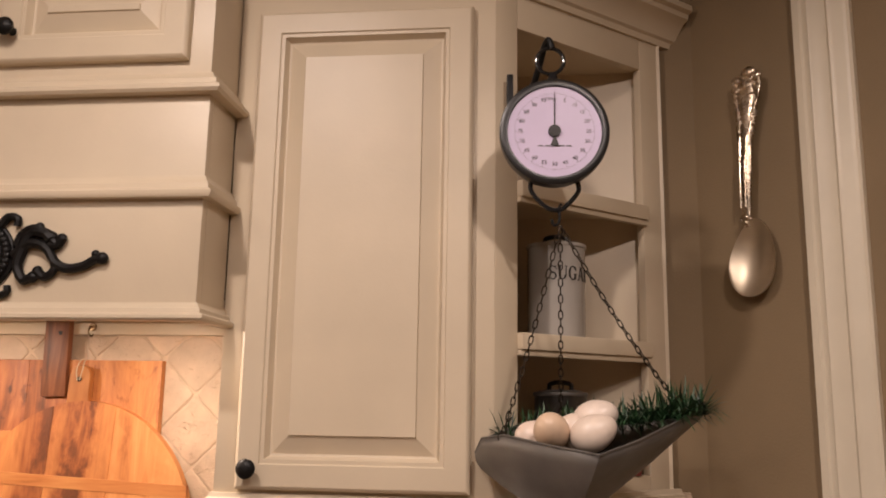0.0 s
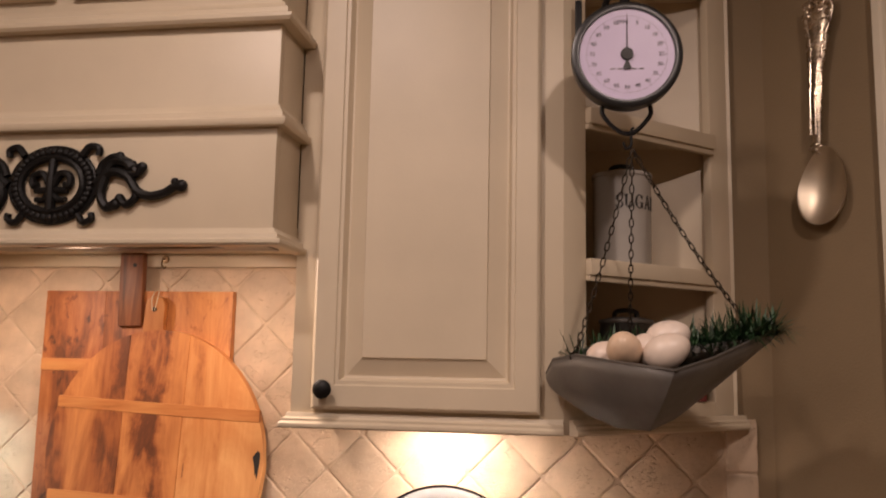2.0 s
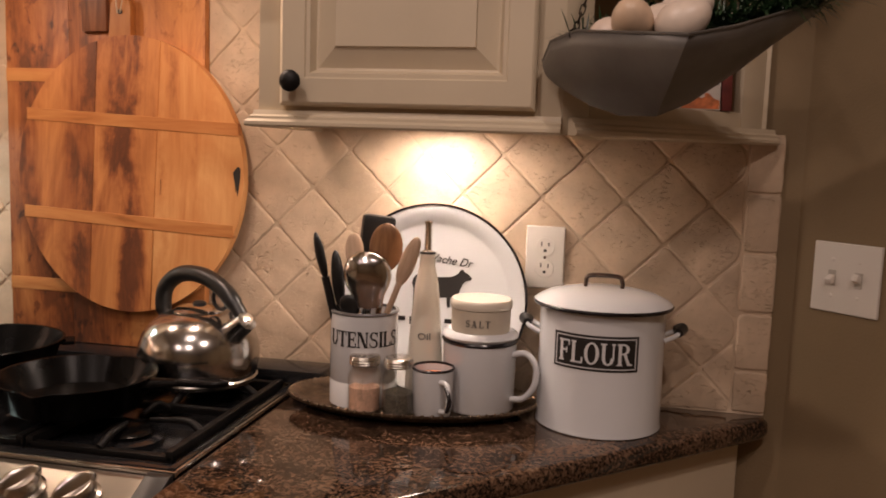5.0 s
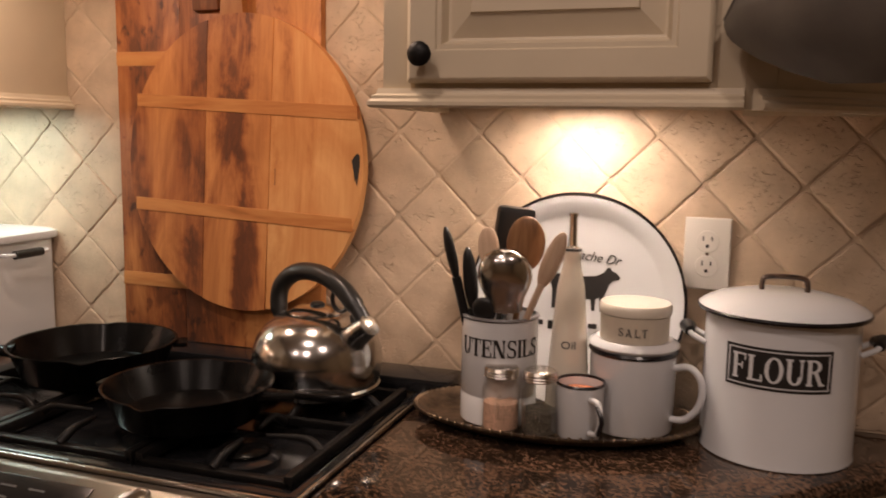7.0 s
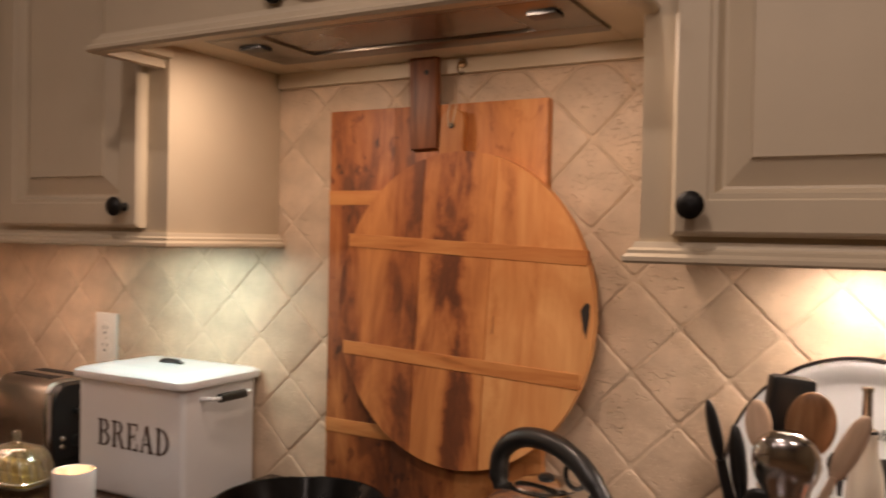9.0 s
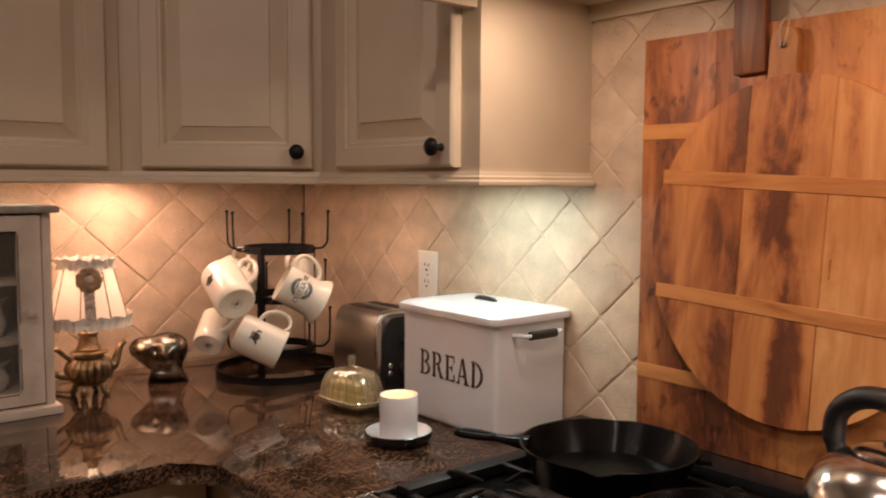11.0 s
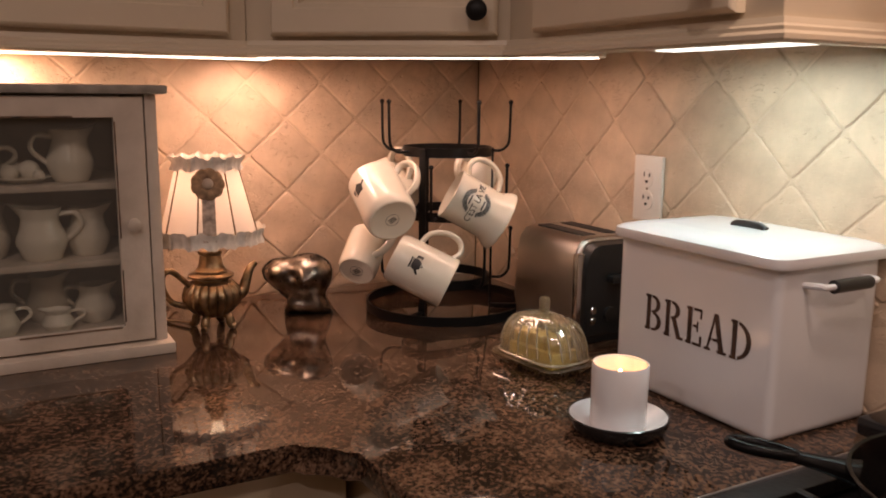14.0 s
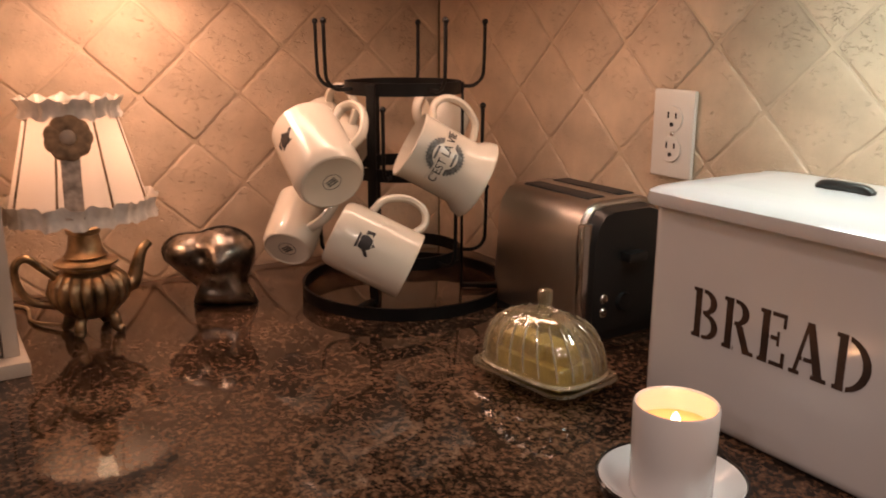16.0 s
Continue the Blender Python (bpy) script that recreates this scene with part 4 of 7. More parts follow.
for kx in (-0.322, -0.246, 0.197, 0.279):
    kn = part("control_knob", moved(lathe([(0, 0), (0.030, 0), (0.030, 0.005), (0.026, 0.009), (0.025, 0.020), (0.021, 0.026), (0, 0.027)], 32), SLOPE @ pose(kx, -0.046, 0.001)), STEEL, cp)
    gp = bmesh.new()
    bmesh.ops.create_uvsphere(gp, u_segments=28, v_segments=18, radius=1.0, matrix=Matrix.Diagonal((0.0125, 0.031, 0.019, 1)))
    for v in gp.verts:
        v.co.x *= 1 - 0.45 * max(0.0, v.co.z / 0.019)
    part("grip", moved(gp, SLOPE @ pose(kx, -0.046, 0.022, 0, 0, -32)), STEEL, kn)
for bx, by, r in ((-0.25, -0.10, 0.045), (-0.25, 0.14, 0.04), (0.0, 0.02, 0.05), (0.25, -0.10, 0.05), (0.25, 0.14, 0.036)):
    bn = part("burner", moved(lathe([(0, -0.01), (r, -0.01), (r, 0.002), (r * 0.8, 0.006), (0, 0.006)], 32), pose(bx, by, CT - 0.004)), BLACK, rg, "black burner base")
    part("cap", moved(lathe([(0, 0.006), (r * 0.7, 0.006), (r * 0.72, 0.011), (r * 0.6, 0.015), (0, 0.016)], 32), pose(bx, by, CT - 0.004)), IRON, bn)


def horn(pts, r0, r1, n=10):
    """A curved, tapering iron finger, taller than wide."""
    line = curve_pts(pts, 5)
    bm = tube(line, [r0 + (r1 - r0) * k / (len(line) - 1) for k in range(len(line))], n)
    return bm


def grate(x0, x1, y0, y1, left, right):
    """One iron grate: flat outer bars, low rails and curved fingers over the burners."""
    z0, z1 = CT - 0.006, CT + 0.0235
    out = [box(x0, x1, y0, y0 + 0.014, z0, CT + 0.004, 0.003), box(x0, x1, y1 - 0.014, y1, z0, CT + 0.008, 0.003), box(x0, x0 + (0.034 if left else 0.013), y0, y1, z0, CT + 0.012, 0.004), box(x1 - (0.034 if right else 0.013), x1, y0, y1, z0, CT + 0.012, 0.004), box(x0 + 0.012, x1 - 0.012, (y0 + y1) / 2 - 0.006, (y0 + y1) / 2 + 0.006, CT, CT + 0.012, 0.003)]
    cx = (x0 + x1) / 2
    for cy in ((3 * y0 + y1) / 4, (y0 + 3 * y1) / 4):
        hw, hh = (x1 - x0) / 2, (y1 - y0) / 4
        for dx, dy in ((1, 0), (-1, 0), (0, 1), (0, -1)):
            bx, by = -dy, dx
            s = Vector((cx + dx * (hw - 0.006), cy + dy * (hh - 0.006), CT + 0.004))
            m_ = Vector((cx + dx * (hw * 0.74) + bx * 0.006, cy + dy * (hh * 0.74) + by * 0.006, z1 - 0.005))
            e0 = Vector((cx + dx * (hw * 0.45) + bx * 0.004, cy + dy * (hh * 0.45) + by * 0.004, z1 - 0.004))
            e = Vector((cx + dx * 0.024, cy + dy * 0.024, z1 - 0.0045))
            out.append(horn([s, m_, e0, e], 0.0072, 0.0026))
    for fx in (x0 + 0.01, x1 - 0.01):
        for fy in (y0 + 0.01, y1 - 0.01):
            out.append(box(fx - 0.007, fx + 0.007, fy - 0.007, fy + 0.007, CT - 0.012, z0 + 0.004, 0.002))
    return join(*out)


for x0, x1, le, ri in ((-RW + 0.02, -0.128, True, False), (-0.124, 0.124, False, False), (0.128, RW - 0.02, False, False)):
    part("grate", grate(x0, x1, -0.172, 0.225, le, ri), IRONR, rg, "cast iron grate")
GT = CT + 0.0235               # top of the grates


def skillet(name, label, x, y, r, h, toward, m_extra=0.0, reach=0.11):
    t = thing(name, label, "pan", pose(x, y, GT, 0, 0, math.degrees(math.atan2(toward[1], toward[0]))), "cast iron skillets")
    w = 0.0045
    pr = [(0, 0), (r * 0.80, 0), (r * 0.83, 0.003), (r - 0.004, h - 0.004), (r, h - 0.001), (r - 0.001, h), (r - w, h - 0.001), (r * 0.83 - w, 0.007), (r * 0.78 - w, 0.005), (0, 0.005)]
    bm = lathe(pr, 72)
    for v in bm.verts:            # two pouring lips
        a = math.atan2(v.co.y, v.co.x)
        for c in (math.pi / 2, -math.pi / 2):
            d = abs((a - c + math.pi) % (2 * math.pi) - math.pi)
            if d < 0.22 and v.co.z > h * 0.5:
                f = math.cos(d / 0.22 * math.pi / 2) ** 2 * (v.co.z / h - 0.5) * 2
                v.co.xy *= 1 + 0.055 * f
                v.co.z -= 0.004 * f
    part("pan", bm, IRON, t)
    z = h - 0.011
    neck = tube(curve_pts([(r - 0.012, 0, z - 0.004), (r + 0.012, 0, z - 0.001), (r + 0.034, 0, z + 0.002), (r + 0.050, 0, z + 0.004)], 5), [0.019, 0.018, 0.017, 0.016, 0.015, 0.014, 0.013, 0.0122, 0.0115, 0.011, 0.0105, 0.010, 0.0095, 0.009, 0.0085, 0.008][:16], 12)
    for v in neck.verts:
        v.co.z = z + 0.003 + (v.co.z - z - 0.003) * 0.6
    part("handle", neck, IRON, t)
    eye = []
    for k in range(36):
        a = 2 * math.pi * k / 36
        q = (1 - math.cos(a)) / 2
        eye.append((r + 0.042 + (reach - 0.047) * q, 0.0125 * math.sin(a) * (0.55 + 0.45 * q), z + 0.004 + 0.003 * q))
    part("handle_eye", tube(eye, 0.0058, 10, closed=True), IRON, t)
    part("helper_tab", moved(box(-0.012, 0.012, -0.022, 0.022, z - 0.004, z + 0.004, 0.003), pose(-r - 0.004, 0, 0)), IRON, t)
    return t


skillet("skillet", "large black cast iron skillet on the range", -0.755, 1.478, 0.136, 0.055, (-0.204, -0.138))
skillet("skillet", "smaller black cast iron skillet on the front burner", -0.477, 1.353, 0.122, 0.050, (0.24, 0.028), reach=0.125)

# kettle
kt = thing("kettle", "stainless steel whistling kettle with a black handle", "kettle", pose(-0.368, 1.545, GT, 0, 0, -22))
prof = [(0, 0), (0.090, 0), (0.0965, 0.003), (0.097, 0.009), (0.0945, 0.012), (0.0985, 0.028), (0.1005, 0.046), (0.099, 0.064), (0.0925, 0.084), (0.081, 0.101), (0.065, 0.114), (0.050, 0.121), (0.042, 0.123), (0.0, 0.123)]
part("body", moved(lathe(prof, 72), Matrix.Diagonal((1.05, 1.05, 1.0, 1))), CHROME, kt)
part("lid", lathe([(0, 0.122), (0.044, 0.122), (0.0445, 0.125), (0.036, 0.130), (0.012, 0.134), (0, 0.134)], 48), CHROME, kt)
part("lid_knob", lathe([(0, 0.133), (0.012, 0.133), (0.012, 0.137), (0.008, 0.140), (0, 0.141)], 24), BLACKP, kt)
sp = part("spout", tube([(0.074, 0, 0.084), (0.096, 0, 0.104), (0.120, 0, 0.121)], [0.025, 0.020, 0.0175], 24), CHROME, kt)
part("whistle_cap", moved(lathe([(0, 0), (0.0160, 0), (0.0162, 0.004), (0.010, 0.007), (0.005, 0.0075), (0.0045, 0.009), (0, 0.0095)], 24), pose(0.118, 0, 0.1195, 0, 52) @ Matrix.Diagonal((1.1, 1.1, 1, 1))), STEEL, sp, "steel whistle cap")
hp = curve_pts([(-0.084, 0, 0.086), (-0.098, 0, 0.118), (-0.090, 0, 0.155), (-0.050, 0, 0.182), (0.006, 0, 0.186), (0.056, 0, 0.170), (0.092, 0, 0.142), (0.110, 0, 0.120)], 7)
hb = tube(hp, [0.0148 if 5 < i < len(hp) - 8 else 0.0125 for i in range(len(hp))], 16)
part("handle", hb, BLACKP, kt, "thick black loop handle")
part("finger_ring", moved(lathe([(0.018 + 0.0035 * math.cos(a), 0.0035 * math.sin(a)) for a in [k * math.pi / 4 for k in range(8)]], 28, True), pose(0.054, 0, 0.150, 90)), BLACKP, kt)
part("handle_bracket", moved(box(-0.012, 0.014, -0.010, 0.010, -0.012, 0.026, 0.005), pose(0.102, 0, 0.112, 0, -20)), BLACKP, kt)


# ---- enamelware helpers ----
def wrap(bm, r):
    for v in bm.verts:
        a, rr = v.co.x / r, r - v.co.y
        v.co.x, v.co.y = rr * math.sin(a), -rr * math.cos(a)
    return bm


def loop_handle(pts, r, n=10, flat=1.0):
    return tube(curve_pts(pts, 6), r, n)


def serif(body, size, wide=1.0):
    """Bold letters; thickened for a heavy face."""
    bm = text_mesh(body, size)
    return moved(bm, Matrix.Diagonal((wide, 1, 1, 1)))


def fine_split(bm, step=0.005):
    """Slice a flat mesh along x so that it can follow a curve."""
    xs = [v.co.x for v in bm.verts]
    x = min(xs) + step
    while x < max(xs):
        bmesh.ops.bisect_plane(bm, geom=bm.verts[:] + bm.edges[:] + bm.faces[:], plane_co=(x, 0, 0), plane_no=(1, 0, 0))
        x += step
    return bm


TZ = 0.9285                    # floor of the tray
# oval tray
tr = thing("serving_tray", "tarnished oval metal serving tray with a beaded rim", "tray", pose(0.014, 1.584, TOP, 0, 0, 6))
bm = lathe([(0, 0.008), (0.84, 0.008), (0.90, 0.010), (0.97, 0.018), (1.0, 0.021), (1.0, 0.024), (0.965, 0.0235), (0.89, 0.0145), (0.83, 0.012), (0, 0.012)], 72)
bmesh.ops.transform(bm, matrix=Matrix.Diagonal((0.218, 0.122, 1, 1)), verts=bm.verts)
part("dish", bm, TRAYM, tr)
beads = []
for k in range(84):
    a = 2 * math.pi * k / 84
    b = bmesh.new()
    bmesh.ops.create_icosphere(b, subdivisions=1, radius=0.0042, matrix=pose(0.216 * math.cos(a), 0.1205 * math.sin(a), 0.0225))
    beads.append(b)
part("beaded_rim", join(*beads), TRAYM, tr)
for a in (45, 135, 225, 315):
    part("foot", moved(lathe([(0, 0), (0.007, 0), (0.009, 0.004), (0.006, 0.009), (0, 0.009)], 12), pose(0.15 * math.cos(radians(a)), 0.085 * math.sin(radians(a)), 0)), TRAYM, tr)

# utensil crock
uc = thing("utensil_crock", "white enamel utensil crock lettered in black", "crock", pose(-0.067, 1.556, TZ))
R = 0.0575
part("body", lathe([(0, 0), (R - 0.002, 0), (R, 0.002), (R, 0.040), (R - 0.0015, 0.042), (R - 0.0015, 0.044), (R, 0.046), (R, 0.158), (R - 0.003, 0.158), (R - 0.003, 0.006), (0, 0.006)], 64), ENAMEL, uc)
part("rim", lathe([(R - 0.0035, 0.1575), (R + 0.001, 0.1575), (R + 0.0022, 0.160), (R + 0.001, 0.1625), (R - 0.0035, 0.1625)], 64, True), mat("grey_rim", (0.16, 0.15, 0.15), 0.3), uc, "grey rim")
part("lettering", moved(wrap(fine_split(serif_word("UTENSILS", 0.0265, 0.132)), R + 0.0002), pose(0, 0, 0.119, 0, 0, 16)), INK, uc, "black lettering")
PALESP = timber("pale_spoon_wood", [(0.3, (0.42, 0.28, 0.18)), (0.6, (0.60, 0.43, 0.30)), (0.9, (0.72, 0.55, 0.40))], scale=(40, 40, 4))
DARKSP = timber("dark_spoon_wood", [(0.3, (0.10, 0.045, 0.018)), (0.6, (0.25, 0.12, 0.05)), (0.9, (0.36, 0.19, 0.09))], scale=(40, 40, 4))


def utensil(name, label, base, top, head, mt, rod=0.005, rod_mt=None):
    """A long tool standing in the crock from base to top; head(m) builds its business end at top, local z up along the tool."""
    b, t = Vector(base), Vector(top)
    th = thing(name, label, "utensil", Matrix.Translation(b), "utensils in the crock")
    q = (t - b).to_track_quat("Z", "Y").to_matrix().to_4x4()
    ln = (t - b).length
    part("handle", tube([(0, 0, 0), (0, 0, ln)], rod, 12), rod_mt or mt, th, m=q)
    part("head", head, mt, th, m=q @ Matrix.Translation((0, 0, ln)))


def paddle(w, h, d, turn=0.0):
    bm = bmesh.new()
    bmesh.ops.create_uvsphere(bm, u_segments=24, v_segments=14, radius=1, matrix=pose(0, 0, 0, 0, 0, turn) @ Matrix.Diagonal((w, d, h, 1)) @ Matrix.Translation((0, 0, 0.85)))
    return bm


utensil("wooden_spoon", "dark wooden spoon in the utensil crock", (-0.062, 1.575, TZ + 0.012), (-0.030, 1.535, 1.165), paddle(0.0285, 0.042, 0.010, -38), DARKSP)
utensil("wooden_spoon", "pale wooden spoon in the utensil crock", (-0.075, 1.57, TZ + 0.012), (-0.087, 1.56, 1.160), paddle(0.0165, 0.032, 0.006, 50), PALESP)
utensil("spatula", "light wooden spatula leaning out of the crock", (-0.085, 1.565, TZ + 0.012), (0.0035, 1.514, 1.146), paddle(0.0135, 0.047, 0.007, -60), PALESP)
utensil("kitchen_tool", "thick black plastic tool handle in the crock", (-0.085, 1.57, TZ + 0.012), (-0.058, 1.582, 1.195), box(-0.013, 0.013, -0.029, 0.029, -0.03, 0.054, 0.009), BLACKP, 0.008)
utensil("spatula", "black nylon spatula leaning out of the crock", (-0.085, 1.55, TZ + 0.012), (-0.127, 1.522, 1.146), paddle(0.0105, 0.042, 0.008), BLACKP, 0.007)
utensil("kitchen_tool", "black plastic tool with a fat grip in the crock", (-0.088, 1.545, TZ + 0.012), (-0.103, 1.532, 1.10), paddle(0.011, 0.05, 0.011), BLACKP, 0.008)
utensil("serving_fork", "black nylon server resting in the crock", (-0.06, 1.55, TZ + 0.012), (-0.077, 1.512, 1.086), paddle(0.018, 0.020, 0.007, 20), BLACKP, 0.006)
lad = lathe([(0, 0.034), (0.016, 0.032), (0.030, 0.022), (0.037, 0.006), (0.038, -0.010), (0.034, -0.025), (0.028, -0.038), (0.025, -0.052), (0.024, -0.060), (0.023, -0.060), (0.024, -0.051), (0.027, -0.037), (0.033, -0.024), (0.0365, -0.010), (0.0355, 0.006), (0.029, 0.020), (0.015, 0.0305), (0, 0.0325)], 40)
utensil("serving_spoon", "polished steel serving spoon standing bowl up in the crock", (-0.055, 1.545, TZ + 0.012), (-0.049, 1.506, 1.162), moved(lad, Matrix.Diagonal((1.04, 0.6, 1.0, 1))), CHROME, 0.0045)

# shaker jars
PINKS = mat("pink_salt", (0.78, 0.50, 0.37), 0.8, var=0.15, scale=250, bump=0.6, bump_scale=500)
PEPPER = mat("pepper", (0.13, 0.115, 0.09), 0.8, var=0.4, scale=300, bump=0.6, bump_scale=500)
for lab, x, fill, hh, r in (("small glass shaker jar half full of pink salt", -0.049, PINKS, 0.042, 0.028), ("small glass shaker jar filled with pepper", 0.0085, PEPPER, 0.036, 0.027)):
    jr = thing("shaker_jar", lab, "jar", pose(x, 1.503, TZ + 0.0005), "shaker jars")
    part("glass", lathe([(0, 0), (r - 0.002, 0), (r, 0.003), (r, 0.062), (r - 0.006, 0.074), (r - 0.006, 0.084), (r - 0.0075, 0.084), (r - 0.0075, 0.073), (r - 0.0016, 0.061), (r - 0.0016, 0.004), (0, 0.003)], 40), GLASS, jr)
    part("filling", lathe([(0, 0.0035), (r - 0.0025, 0.0045), (r - 0.0025, hh), (r * 0.5, hh + 0.005), (0, hh + 0.002)], 32), fill, jr)
    part("lid", lathe([(r - 0.009, 0.080), (r - 0.003, 0.079), (r - 0.002, 0.081), (r - 0.003, 0.083), (r - 0.002, 0.085), (r - 0.003, 0.087), (r - 0.002, 0.089), (r - 0.004, 0.094), (r - 0.008, 0.096), (0, 0.0965)], 40), STEEL, jr, "grey metal screw lid")
    part("handle", tube(curve_pts([(0.006, -r + 0.001, 0.058), (0.006, -r - 0.014, 0.054), (0.006, -r - 0.016, 0.034), (0.006, -r + 0.001, 0.024)], 5), 0.0032, 8), GLASS, jr)

# small mug
sm = thing("enamel_mug", "small white enamel mug with a black rim", "mug", pose(0.064, 1.517, TZ + 0.0005), "enamel mugs")
r = 0.0345
part("body", lathe([(0, 0), (r - 0.005, 0), (r - 0.003, 0.003), (r, 0.078), (r - 0.0018, 0.078), (r - 0.005, 0.005), (0, 0.005)], 48), ENAMEL, sm)
part("rim", lathe([(r - 0.0022, 0.0775), (r + 0.0005, 0.0768), (r + 0.0018, 0.079), (r + 0.0002, 0.0812), (r - 0.0022, 0.0805)], 48, True), RIM, sm, "black rim")
hbm = loop_handle([(0.018, -0.027, 0.062), (0.032, -0.043, 0.062), (0.037, -0.049, 0.042), (0.032, -0.043, 0.020), (0.019, -0.029, 0.014)], 0.0042)
part("handle", hbm, ENAMEL, sm)
part("handle_edge", loop_handle([(0.031, -0.046, 0.060), (0.0385, -0.0535, 0.042), (0.0335, -0.047, 0.020)], 0.0035, 8), RIM, sm, "black handle edge")
PEPPERS = mat("orange_powder", (0.62, 0.22, 0.10), 0.7, var=0.3, scale=120, bump=0.8, bump_scale=300)
part("contents", lathe([(0, 0.066), (r - 0.006, 0.0665), (r - 0.006, 0.060), (0, 0.060)], 32), PEPPERS, sm, "orange-red contents")

# large mug with the salt cellar on it
bmug = thing("enamel_mug", "large white enamel mug with a loop handle", "mug", pose(0.129, 1.588, TZ + 0.0005), "enamel mugs")
r = 0.0625
part("body", lathe([(0, 0), (r - 0.003, 0), (r - 0.001, 0.003), (r, 0.117), (r - 0.002, 0.117), (r - 0.004, 0.005), (0, 0.005)], 64), ENAMEL, bmug)
part("handle", loop_handle([(0.058, -0.018, 0.098), (0.082, -0.026, 0.103), (0.099, -0.031, 0.085), (0.098, -0.031, 0.052), (0.080, -0.025, 0.027), (0.058, -0.018, 0.022)], 0.0052), ENAMEL, bmug)
part("rim", lathe([(r - 0.003, 0.115), (r + 0.001, 0.114), (r + 0.003, 0.1175), (r + 0.001, 0.121), (r - 0.003, 0.120)], 64, True), RIM, bmug, "black rim")
part("lid", lathe([(0, 0.121), (r - 0.004, 0.121), (r + 0.001, 0.122), (r + 0.0035, 0.126), (r + 0.001, 0.131), (r - 0.007, 0.135), (r - 0.012, 0.132), (0, 0.131)], 64), ENAMEL, bmug, "white enamel lid with a grey edge")
sc = thing("salt_cellar", "beige stoneware salt cellar with a pale lid on the large mug", "jar", pose(0.129, 1.588, TZ + 0.1318))
part("body", lathe([(0, 0), (0.047, 0), (0.0495, 0.003), (0.0505, 0.040), (0.047, 0.041), (0, 0.041)], 56), STONEW, sc)
part("lid", lathe([(0, 0.0412), (0.0515, 0.0412), (0.0525, 0.0435), (0.0525, 0.053), (0.050, 0.0565), (0, 0.057)], 56), CERAM, sc, "pale ceramic lid")
part("lettering", moved(wrap(fine_split(serif_word("SALT", 0.0115, 0.041, gap=0.3)), 0.0503), pose(0, 0, 0.020, 0, 0, 3)), GREYINK, sc, "stamped lettering")

# oil bottle
ob_ = thing("oil_bottle", "white ceramic oil bottle with a steel pourer", "bottle", pose(0.033, 1.588, TZ + 0.0005) @ Matrix.Diagonal((1.1, 1.1, 0.955, 1)))
part("body", lathe([(0, 0), (0.029, 0), (0.0305, 0.003), (0.0295, 0.05), (0.024, 0.14), (0.0185, 0.215), (0.0125, 0.245), (0.0115, 0.262), (0.0125, 0.265), (0.0125, 0.270), (0.009, 0.270), (0, 0.268)], 48), CERAM, ob_)
pr_ = part("pourer", lathe([(0, 0.268), (0.0105, 0.268), (0.0108, 0.274), (0.006, 0.277), (0.0052, 0.31), (0.0050, 0.322), (0.0065, 0.323), (0.0065, 0.328), (0, 0.329)], 24), CHROME, ob_, "steel pourer")
part("stopper", lathe([(0.008, 0.2685), (0.0125, 0.2688), (0.0128, 0.273), (0.009, 0.2745)], 24, True), BLACKP, pr_)
part("lettering", moved(wrap(fine_split(text_mesh("Oil", 0.017)), 0.0257), pose(0, 0, 0.124, 0, 0, 8)), GREYINK, ob_, "faded script lettering")

# round enamel plate leaning on the backsplash
pl = thing("enamel_plate", "large round white enamel tray with a cow picture and black rim", "tray", pose(0.024, 1.674, TOP + 0.0035, -6.5) @ pose(0, 0, 0.1735, 90))
r = 0.172
part("dish", lathe([(0, 0.0), (0.138, 0.0), (0.146, 0.003), (0.160, 0.017), (r, 0.021), (r, 0.023), (0.158, 0.020), (0.142, 0.005), (0.136, 0.002), (0, 0.002)], 96), ENAMEL, pl)
part("rim", lathe([(r - 0.0015, 0.0205), (r + 0.0016, 0.0200), (r + 0.003, 0.0222), (r + 0.0014, 0.0246), (r - 0.0015, 0.0240)], 96, True), RIM, pl, "black rim")
cow = [(-0.062, 0.024), (-0.056, 0.033), (-0.030, 0.034), (0.0, 0.031), (0.022, 0.033), (0.036, 0.040), (0.041, 0.048), (0.047, 0.049), (0.050, 0.044), (0.058, 0.041), (0.066, 0.033), (0.064, 0.028), (0.054, 0.026), (0.047, 0.020), (0.042, 0.006), (0.038, -0.004), (0.038, -0.030), (0.031, -0.030), (0.029, -0.006), (0.022, -0.010), (0.022, -0.030), (0.016, -0.030), (0.013, -0.010), (-0.010, -0.012), (-0.032, -0.009), (-0.038, -0.004), (-0.040, -0.030), (-0.047, -0.030), (-0.049, -0.008), (-0.054, -0.030), (-0.060, -0.030), (-0.060, 0.004), (-0.064, 0.016)]
TOFACE = Matrix(((1, 0, 0, 0), (0, 0, 1, 0), (0, -1, 0, 0), (0, 0, 0, 1)))
part("picture", moved(prism(cow, -0.0028, -0.0022), TOFACE @ Matrix.Translation((0.012, 0, 0.012)) @ Matrix.Diagonal((0.86, 1, 0.9, 1))), INK, pl, "black cow picture")
part("lettering", moved(text_mesh("Vache Dr", 0.022), TOFACE @ pose(0.030, -0.0026, 0.071, 0, 6) @ Matrix(((0.92, 0, 0.32, 0), (0, 1, 0, 0), (0, 0, 1, 0), (0, 0, 0, 1)))), INK, pl, "black script lettering")
for k in range(7):
    x = -0.066 + k * 0.022
    part("letter_bar", moved(box(x, x + 0.014, -0.003, -0.0022, -0.044 - (0.006 if k % 2 else 0), -0.036, 0), TOFACE), INK, pl)

